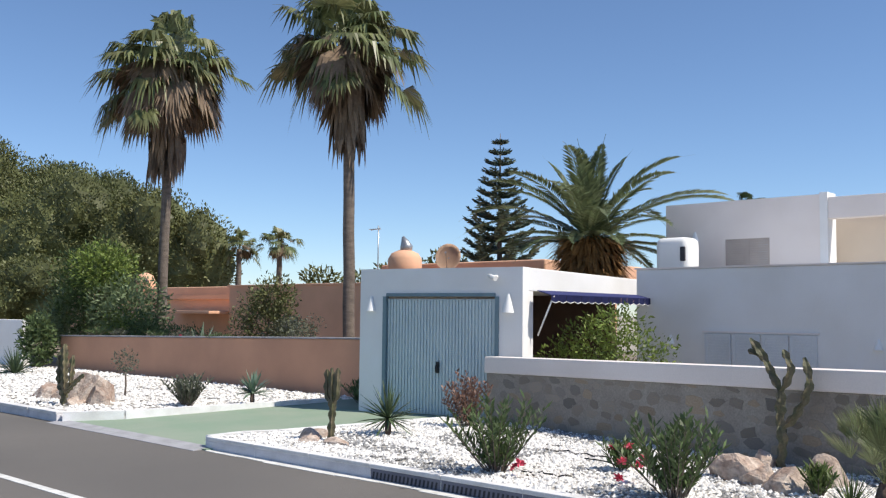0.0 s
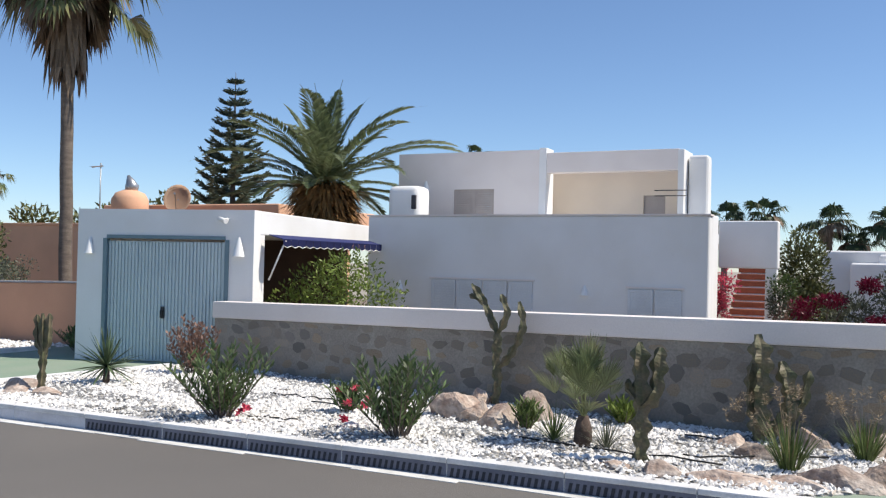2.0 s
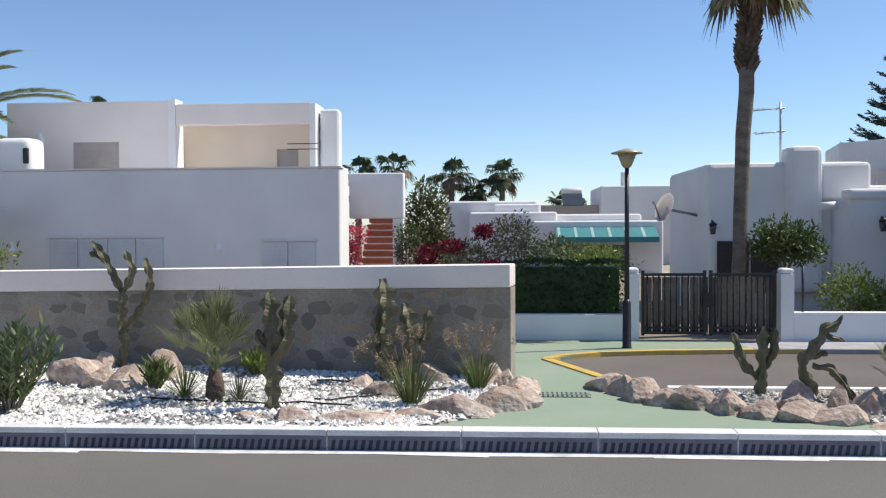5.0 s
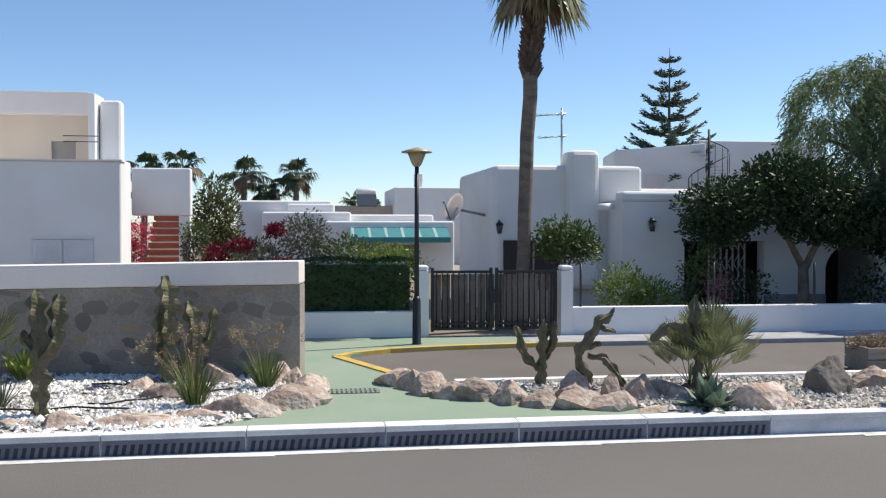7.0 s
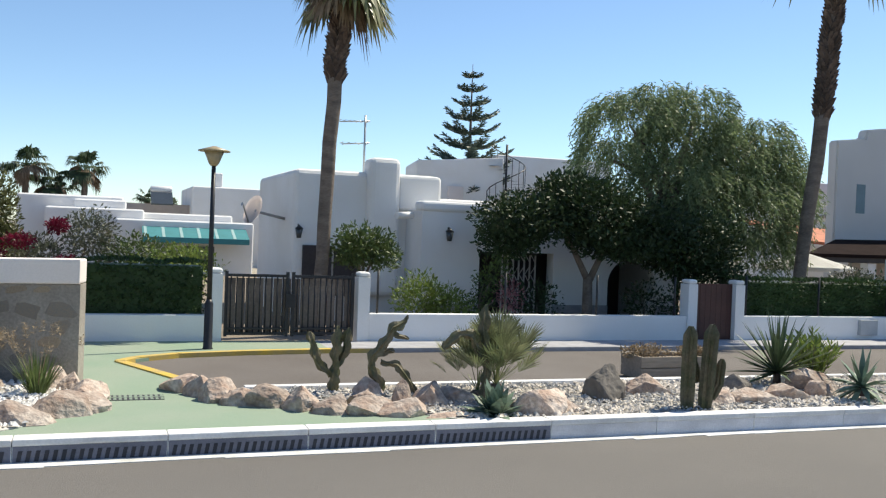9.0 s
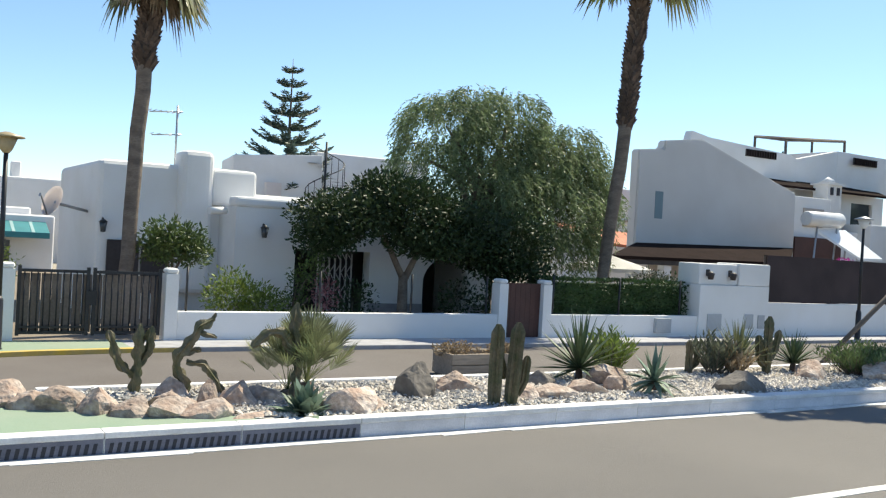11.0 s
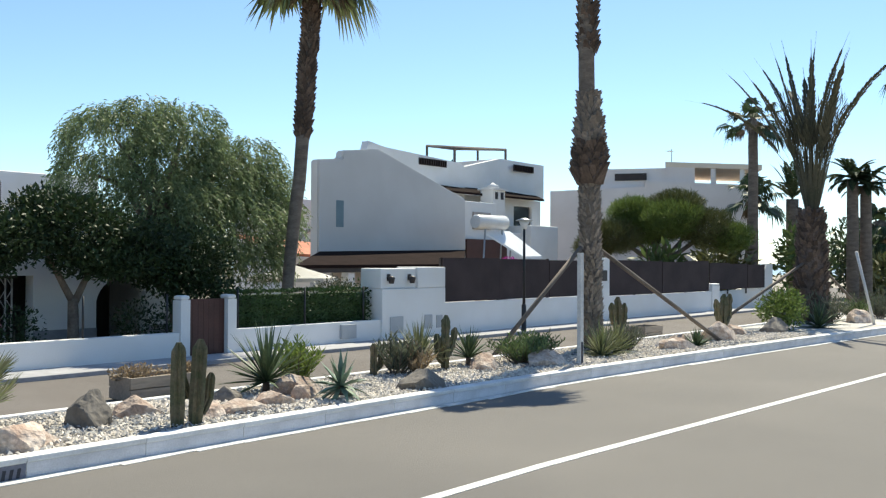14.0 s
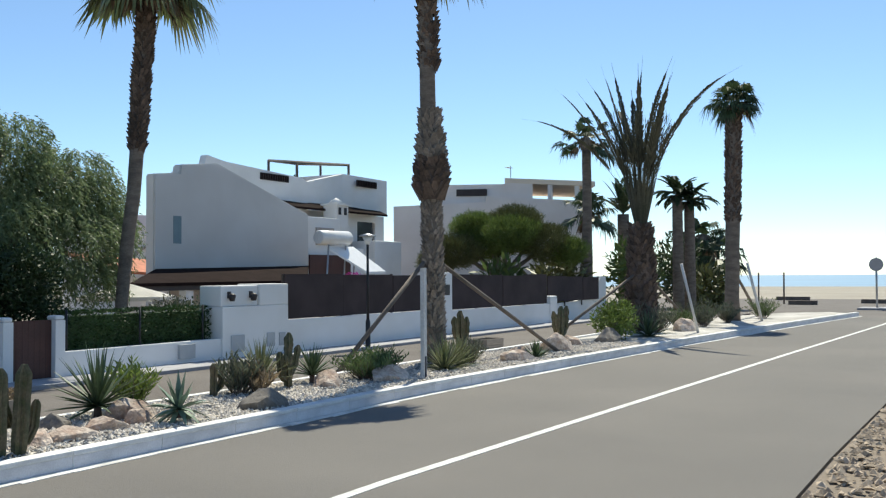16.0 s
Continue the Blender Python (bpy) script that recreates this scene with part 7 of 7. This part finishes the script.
rosette("aloe", (9.72, 8.05, Z + 0.12), 28, 0.42, 0.07, "ragged green aloe with drooping lower leaves", agave_leaf, 465, stem=0.05, droop=0.8, e1=-0.6, group="agaves")
cactus((11.65, 9.4, Z), [(0.07, [(0, 0, -0.05), (0, 0, 0.46)]), (0.06, [(0, 0, 0.05), (0.14, 0, 0.15), (0.17, 0, 0.44)])], "short stubby column cactus", 6, 0.1)
cactus((12.92, 9.15, Z), [(0.09, [(0, 0, -0.05), (0, 0, 0.4), (0.02, 0, 0.82)]), (0.075, [(0, 0, 0.1), (-0.16, 0, 0.22), (-0.19, 0, 0.55)]), (0.07, [(0, 0, 0.15), (0.16, 0, 0.35), (0.24, 0, 0.62)]), (0.05, [(0, 0, 0.3), (-0.12, -0.05, 0.4), (-0.13, -0.05, 0.5)])], "dark many-armed column cactus behind a rock", 6, 0.1)
oleander((11.95, 9.2, Z), 0.58, 0.55, "straggly olive-green shrub in the gravel", 466, mat=grey_leaf, stems=28)
oleander((12.15, 9.05, Z), 0.4, 0.4, "low brownish olive shrub in the gravel", 459, mat=straw, stems=14)
rosette("yucca", (12.5, 9.3, Z), 70, 0.66, 0.035, "spiky yellow-green yucca in pale gravel", lime_mix, 467, stem=0.16, droop=0.2, group="yuccas")
rosette("yucca", (13.55, 9.2, Z), 60, 0.52, 0.035, "spiky green yucca in pale gravel", yucca_leaf, 468, stem=0.14, droop=0.15, group="yuccas")
oleander((14.35, 8.75, Z), 0.46, 0.8, "low spreading green shrub", 469, stems=52, leaf=0.1)
oleander((14.95, 8.9, Z), 0.5, 0.6, "low spreading green shrub", 470, stems=38, leaf=0.1)
rosette("agapanthus", (16.2, 8.4, Z), 100, 0.65, 0.03, "clump of long strappy green leaves", lime_mix, 471, droop=0.6, e1=0.2, group="strappy clumps")
rosette("agapanthus", (16.9, 8.55, Z), 100, 0.62, 0.03, "clump of long strappy green leaves", lime_mix, 472, droop=0.6, e1=0.2, group="strappy clumps")
oleander((17.4, 8.6, Z), 0.5, 0.6, "low olive shrub beside the strappy leaves", 458, mat=grey_leaf, stems=28, leaf=0.1)
cactus((18.45, 9.35, Z), [(0.1, [(0, 0, -0.05), (0, 0, 0.55), (0, 0, 0.95)]), (0.08, [(0, 0, 0.25), (0.24, 0, 0.42), (0.27, 0, 0.82)]), (0.08, [(0, 0, 0.3), (-0.2, 0, 0.48), (-0.24, 0, 0.84)])], "dark candelabra cactus near the side road", 6, 0.1)
rosette("agave", (19.2, 8.05, Z), 40, 0.4, 0.05, "small dark agave beside the kerb", yucca_leaf, 473, droop=0.3, group="agaves")
cactus((21.6, 8.55, Z), [(0.1, [(0, 0, -0.05), (0, 0, 0.5), (0.05, 0, 0.95)]), (0.08, [(0, 0, 0.15), (-0.3, 0, 0.5), (-0.36, 0, 0.85)]), (0.08, [(0, 0, 0.2), (0.3, 0, 0.45), (0.36, 0, 0.95)]), (0.06, [(0, 0, 0.1), (-0.15, 0, 0.3), (-0.16, 0, 0.7)])], "spreading dark column cactus in gravel", 6, 0.1)
tree("shrub", (24.8, 8.45, Z), 0.2, 0.04, [(0, 0, 0.45, 0.72, 0.6, 0.42), (0.3, 0, 0.75, 0.45, 0.4, 0.3)], 0.12, [lime_leaf, tree_green], "yellow-green rounded shrub beside the palm", "shrub", 474, per=1500)
rosette("agave", (26.4, 8.1, Z), 50, 0.75, 0.06, "dark green agave beside the palm", yucca_leaf, 475, droop=0.4, group="agaves")
for i, (x, y, h) in enumerate(((28.2, 8.4, 0.8), (30.0, 8.3, 0.6), (31.8, 8.1, 0.9), (33.0, 8.4, 0.6), (34.6, 8.0, 0.7), (38.3, 7.6, 0.8), (27.6, 9.3, 1.0))):
    oleander((x, y, Z), h, h * 1.1, "dusty green roadside shrub", 480 + i, mat=[grey_leaf, oleander_green][i % 2], stems=34)


def brace(name, a, b, r, mat, label):
    return solid(name, tube(bmesh.new(), [a, Vector(a).lerp(Vector(b), 0.5), b], r, 6), mat, label, "timber", group="palm props")


# propped palm with a shaggy trunk
P3 = fan_palm((17.25, 9.35, Z), (17.0, 9.4, 7.75), 0.165, 0.14, 0.9, 0.8, 22, 0, 0, "tall palm with a shaggy ringed trunk and timber props", 501, boot=(0.9, 0.99, 60, 0.25), group="propped palms")
boots(P3, [Vector((17.25, 9.35, Z)), Vector((17.2, 9.36, 1.8)), Vector((17.18, 9.37, 3.4))], 0.19, 0.185, 0.0, 1.0, 460, 0.12, boots_grey, 508)
boots(P3, [Vector((17.18, 9.37, 3.3)), Vector((17.17, 9.37, 3.85))], 0.25, 0.22, 0.0, 1.0, 120, 0.26, trunk_brown, 505)
boots(P3, [Vector((17.17, 9.37, 3.8)), Vector((17.16, 9.37, 4.35))], 0.21, 0.18, 0.0, 1.0, 80, 0.24, boots_grey, 504)
boots(P3, [Vector((17.16, 9.37, 4.3)), Vector((17.14, 9.37, 4.9))], 0.19, 0.17, 0.0, 1.0, 90, 0.16, boots_grey, 506)
boots(P3, [Vector((17.12, 9.38, 5.7)), Vector((17.11, 9.38, 6.0))], 0.16, 0.16, 0.0, 1.0, 40, 0.16, trunk_brown, 507)
boots(P3, [Vector((17.1, 9.38, 6.1)), Vector((17.08, 9.38, 7.0)), Vector((17.05, 9.39, 7.5))], 0.16, 0.17, 0.0, 1.0, 130, 0.16, trunk_brown, 509)
P3.location += Vector((0.10, -0.08, 0))
brace("timber_prop", (17.0, 9.3, 2.05), (14.9, 9.75, 0.15), 0.04, wood_grey, "weathered timber prop leaning on the palm")
brace("timber_prop", (17.4, 9.35, 2.15), (20.7, 8.2, 0.15), 0.04, wood_grey, "weathered timber prop leaning on the palm")
pp = solid("palm_post", boxed(14.98, 8.06, 0.12, 15.07, 8.13, 1.92, 0.006), wood_white, "whitewashed upright timber post before the palm", "timber", group="palm props")
part("rubber_foot", boxed(14.998, 8.05, 0.16, 15.04, 8.06, 0.5), slot_dark, pp, "black mark at the foot")
# cut-back feather palm
cut_green = leafy("bound_palm_leaf", (0.055, 0.058, 0.036), rough=0.6, second=(0.085, 0.08, 0.055), through_light=0.15)
cut = feather_palm((29.2, 9.2, Z), (29.2, 9.2, 3.3), 0.5, 0.3, [(5, 5.3, 86, 0.12, 0.40), (8, 5.0, 77, 0.4, 0.44), (3, 5.6, 67, 0.95, 0.42)], "thick-trunked feather palm cut back to upright fronds", green=cut_green, trunk_mat=trunk_brown, seed=511, boot=(0.0, 0.98, 420, 0.22), group="propped palms", start=0.34, open_by=0.36, width=0.12)
g = Leaves(517)
for i in range(70):
    a = i * 2.4
    o = Vector((math.cos(a), math.sin(a), 0))
    tip = g.blade(Vector((29.2, 9.2, 3.2)) + o * 0.16, Vector((o.x * 0.22, o.y * 0.22, 1)), g.r.uniform(1.5, 2.6), 0.045, -0.02, 3, tip=0.4)
    for k in range(12):
        g.leaf(tip + Vector((0, 0, -0.1 * k)) - o * 0.03 * k, Vector((o.x * 0.4 + g.r.uniform(-0.4, 0.4), o.y * 0.4 + g.r.uniform(-0.4, 0.4), 0.9)), 0.42, 0.028)
leaves_part("cut_fronds", g, cut_green, cut, "bundle of short cut fronds")
solid("palm_post", tube(bmesh.new(), [(28.75, 7.4, 0.1), (28.35, 7.75, 2.1)], 0.04, 6), wood_white, "whitewashed leaning timber post by the thick palm", "timber", group="palm props")
brace("timber_prop", (29.0, 9.2, 1.9), (25.5, 10.5, 0.1), 0.04, wood_grey, "weathered timber prop by the thick palm")
brace("timber_prop", (29.4, 9.2, 1.9), (32.5, 8.6, 0.15), 0.04, wood_grey, "weathered timber prop by the thick palm")
# slim palm at the end
fan_palm((36.3, 8.25, Z), (36.6, 8.15, 7.9), 0.25, 0.27, 0.9, 1.0, 26, 3, 0, "tall fan palm with a trimmed trunk near the beach", 521, green=fan_dark, boot=(0.45, 0.98, 420, 0.17), group="propped palms")
brace("timber_prop", (36.5, 8.5, 2.5), (40.6, 8.2, 0.1), 0.06, wood_grey, "dark timber prop of the end palm")
solid("palm_post", tube(bmesh.new(), [(36.3, 7.2, 0.1), (35.9, 7.6, 2.2)], 0.05, 6), wood_white, "whitewashed timber post of the end palm", "timber", group="palm props")
# palms and greenery behind
fan_palm((41.3, 15.7, 0), (41.3, 15.7, 7.6), 0.22, 0.2, 1.5, 0.85, 24, 5, 0, "fan palm in a far garden", 531, green=fan_dark, group="far garden palms")
fan_palm((42.5, 16.5, 0), (42.8, 16.3, 4.6), 0.2, 0.18, 1.3, 1.0, 22, 6, 0, "small fan palm in a far garden", 532, green=fan_dark, group="far garden palms")
feather_palm((49.4, 16.9, 0), (49.4, 16.9, 5.0), 0.3, 0.3, [(9, 2.2, 75, 0.4, 0.35), (9, 2.2, 45, 0.8, 0.35)], "slim feather palm in a far garden", green=fan_dark, seed=533, group="far garden palms")
for i, (x, y, h) in enumerate(((46.3, 13.1, 5.6), (46.9, 12.7, 5.3))):
    feather_palm((x, y, 0), (x, y, h), 0.28, 0.24, [(9, 1.5, 60, 0.9, 0.3), (12, 1.6, 25, 1.2, 0.3), (8, 1.3, -5, 1.0, 0.3)], "round-headed feather palm near the beach", green=fan_dark, seed=536 + i, group="far garden palms")
umbrella_green = leafy("umbrella_pine_needle", (0.15, 0.21, 0.055), through_light=0.25)
pine = tree("tree", (36.2, 17.4, 0), 1.9, 0.2, [(-1.0, 1.6, 2.75, 1.1, 1.2, 0.7), (0.2, 0.6, 3.2, 1.2, 1.3, 0.85), (-0.3, -0.6, 3.45, 1.2, 1.2, 0.75), (0.6, -1.6, 3.1, 1.1, 1.1, 0.8), (0.0, 1.2, 3.75, 0.95, 1.1, 0.65), (0.4, -0.4, 4.0, 1.0, 1.2, 0.6), (1.0, -2.5, 2.75, 0.8, 0.8, 0.55), (-1.2, 2.4, 2.35, 0.7, 0.8, 0.5)], 0.26, [umbrella_green, pine_green, umbrella_green], "broad low umbrella pine behind the fence", "tree", 541, per=3300, aspect=0.09, up=0.9, shell=0.5)
for i, (x, y, z, rx, rz) in enumerate(((39.5, 16.4, 1.6, 1.6, 1.4), (43.0, 14.2, 2.0, 1.5, 1.7), (52, 14.6, 2.0, 2.3, 1.9), (49, 12.4, 1.2, 1.5, 1.1), (34.5, 16.5, 1.4, 1.2, 1.0))):
    tree("tree", (x, y, 0), 0.8, 0.1, [(0, 0, z, rx, rx * 0.8, rz), (rx * 0.5, 0, z * 0.8, rx * 0.6, rx * 0.6, rz * 0.7)], 0.4, [fan_dark, pine_green, tree_green], "dark garden tree near the beach", "tree", 550 + i, per=150, aspect=0.3, limbs=False)
for i, (x, y, h) in enumerate(((53.5, 14, 3.6), (51.0, 12.4, 2.6))):
    fan_palm((x, y, 0), (x, y, h), 0.3, 0.25, 1.6, 1.2, 22, 8, 0, "low bushy palm near the beach", 560 + i, green=fan_dark, group="far garden palms")
fan_palm((34.8, 27, 0), (34.8, 27, 5.2), 0.2, 0.18, 1.2, 0.9, 20, 4, 0, "fan palm behind the terrace house", 565, green=fan_dark, group="far garden palms")
tree("shrub", (8.25, 10.15, 0.3), 0.05, 0.01, [(0.1, 0, 0.12, 0.35, 0.15, 0.1), (0.8, 0, 0.1, 0.25, 0.15, 0.1)], 0.06, [grey_leaf, straw], "dry low plants in the planter", "plant", 566, per=2500, limbs=False)

# ---- irrigation hoses ----
r = random.Random(5)
for x0, y0, x1, y1 in ((-4.6, 9.5, -3.2, 9.3), (-1.6, 8.75, 0.4, 8.5), (-0.2, 9.8, 1.0, 9.6), (-4.6, 8.3, -4.0, 8.4), (0.0, 8.7, 1.2, 9.35), (-5.5, 9.9, -4.4, 9.8)):
    pts = [(x0 + (x1 - x0) * k / 8, y0 + (y1 - y0) * k / 8 + r.uniform(-0.05, 0.05), 0.185 + r.uniform(-0.01, 0.015)) for k in range(9)]
    solid("irrigation_hose", tube(bmesh.new(), pts, 0.009, 6), hose, "thin black irrigation hose on the gravel", "hose", group="irrigation hoses")


# ---- gravel and wall stones ----
def inside(x, y, plan):
    odd = False
    for (xa, ya), (xb, yb) in zip(plan, plan[1:] + plan[:1]):
        if (ya > y) != (yb > y) and x < (xb - xa) * (y - ya) / (yb - ya) + xa:
            odd = not odd
    return odd


def pebbles(name, plan, z, n, size, mat, label, seed, keep=None):
    r = np.random.RandomState(seed)
    xs, ys = [p[0] for p in plan], [p[1] for p in plan]
    base = np.array([(1, 0, 0), (0.3, 0.9, 0.1), (-0.9, 0.3, 0), (-0.3, -0.95, 0), (0.05, 0.1, 0.75), (0, 0, -0.4)])
    tri = np.array([(0, 1, 4), (1, 2, 4), (2, 3, 4), (3, 0, 4)])
    V, F, count = [], [], 0
    while count < n:
        x, y = r.uniform(min(xs), max(xs)), r.uniform(min(ys), max(ys))
        if not inside(x, y, plan) or (keep and not keep(x, y)):
            n -= 0.02
            continue
        a, s = r.uniform(0, 6.28), size * r.uniform(0.5, 1.35)
        c, t = math.cos(a), math.sin(a)
        p = base * (s, s * r.uniform(0.55, 0.9), s * r.uniform(0.6, 1.0)) * r.uniform(0.8, 1.2, (6, 1))
        q = np.stack([p[:, 0] * c - p[:, 1] * t, p[:, 0] * t + p[:, 1] * c, p[:, 2]], 1)
        tilt = r.uniform(-0.5, 0.5)
        q = np.stack([q[:, 0], q[:, 1], q[:, 2] + q[:, 0] * tilt], 1)
        V.append(q + (x, y, z + 0.012 + 0.012 * r.rand()))
        F.append(tri + 6 * count)
        count += 1
    me = bpy.data.meshes.new(name)
    me.from_pydata(np.concatenate(V).tolist(), [], np.concatenate(F).tolist())
    me.materials.append(mat)
    return tagged(new(name, me), label, "gravel", "", "stuff")


def dark_patch(x, y):
    return any(((x - a) / b) ** 2 + ((y - c) / d) ** 2 < 1 for a, b, c, d in ((7.4, 1.3, 8.5, 0.45), (5.0, 0.9, 8.6, 0.5), (-1.5, 1.2, 8.75, 0.42), (-7.0, 0.9, 8.45, 0.32))) or noise.noise(Vector((x * 0.8, y * 1.1, 3.0))) > 0.12


pebbles("gravel", BED, Z, 17000, 0.034, pebble_white, "white marble gravel covering the front bed", 1, lambda x, y: not dark_patch(x, y) or (int(x * 977) % 3 == 0))
pebbles("gravel", BED, Z, 4200, 0.030, pebble_grey, "grey gravel patches in the front bed", 2, dark_patch)
pebbles("gravel", [(-27, 7.8), (-13.6, 7.8), (-13.2, 8.3), (-12.7, 12.6), (-12.7, 13.4), (-27, 13.4)], 0.1, 9000, 0.05, pebble_white, "white gravel covering the left bed", 3)
pebbles("gravel", [(5.2, 7.8), (16, 7.78), (24, 7.4), (24, 9.55), (3.4, 9.55), (4.2, 8.9)], Z, 13000, 0.034, pebble_tan, "pale gravel covering the island", 4, lambda x, y: not dark_patch(x, y) or (int(x * 977) % 3 == 0))
pebbles("gravel", [(5.2, 7.8), (16, 7.78), (24, 7.4), (24, 9.55), (3.4, 9.55), (4.2, 8.9)], Z, 4000, 0.03, pebble_grey, "grey gravel patches in the island", 5, dark_patch)
pebbles("gravel", [(6, -1.0), (24, -1.0), (24, 1.25), (12, 1.45), (6, 1.5)], 0.02, 5000, 0.05, material("verge_stone", (0.45, 0.36, 0.27), 0.9, 0.1, 6, 40, 0.2, island=0.4), "loose brown stones on the verge", 6)

# field stones of the garden wall: flat, irregular, laid flush in wide mortar
r = random.Random(9)
stone_meshes = []
for k in range(24):
    bm = bmesh.new()
    n = r.randrange(5, 8)
    squash = r.uniform(0.75, 1.15)
    ring = []
    for i in range(n):
        a = 6.283 * (i + r.uniform(-0.28, 0.28)) / n
        q = 1.0 / max(abs(math.cos(a)), abs(math.sin(a))) ** 0.55 * r.uniform(0.8, 1.05)
        ring.append(Vector((math.cos(a) * q, 0, math.sin(a) * q * squash)))
    a = [bm.verts.new(v) for v in ring]
    b = [bm.verts.new(Vector((v.x * 0.93, -0.2, v.z * 0.93))) for v in ring]
    bm.faces.new(b)
    for i in range(n):
        bm.faces.new((a[i], a[(i + 1) % n], b[(i + 1) % n], b[i]))
    bmesh.ops.recalc_face_normals(bm, faces=bm.faces[:])
    stone_meshes.append(mesh_of("wall_stone", bm, stone_kinds[(0, 2, 2, 1, 2, 2, 1, 2)[k % 8]]))
for row in range(6):
    u = r.uniform(-0.1, 0.1)
    while u < WL - 0.16:
        w = r.uniform(0.09, 0.17)
        u += w + 0.035
        top = 0.93 + 0.21 * u / WL
        z = 0.12 + (row + 0.5) * (top - 0.10) / 6 + r.uniform(-0.035, 0.035)
        if r.random() < 0.84 and 0.15 < u < WL - 0.15:
            ob = new("wall_stone", r.choice(stone_meshes))
            ob.parent = stone_wall
            h = min(r.uniform(0.055, 0.095), top - z - 0.005)
            ob.matrix_basis = Matrix.Translation(on_wall(u, 0.001, z)) @ Matrix.Rotation(math.atan2(wd.y, wd.x), 4, "Z") @ Matrix.Rotation(r.uniform(-0.3, 0.3), 4, "Y") @ Matrix.Diagonal((w, 0.018, h, 1))
        u += w
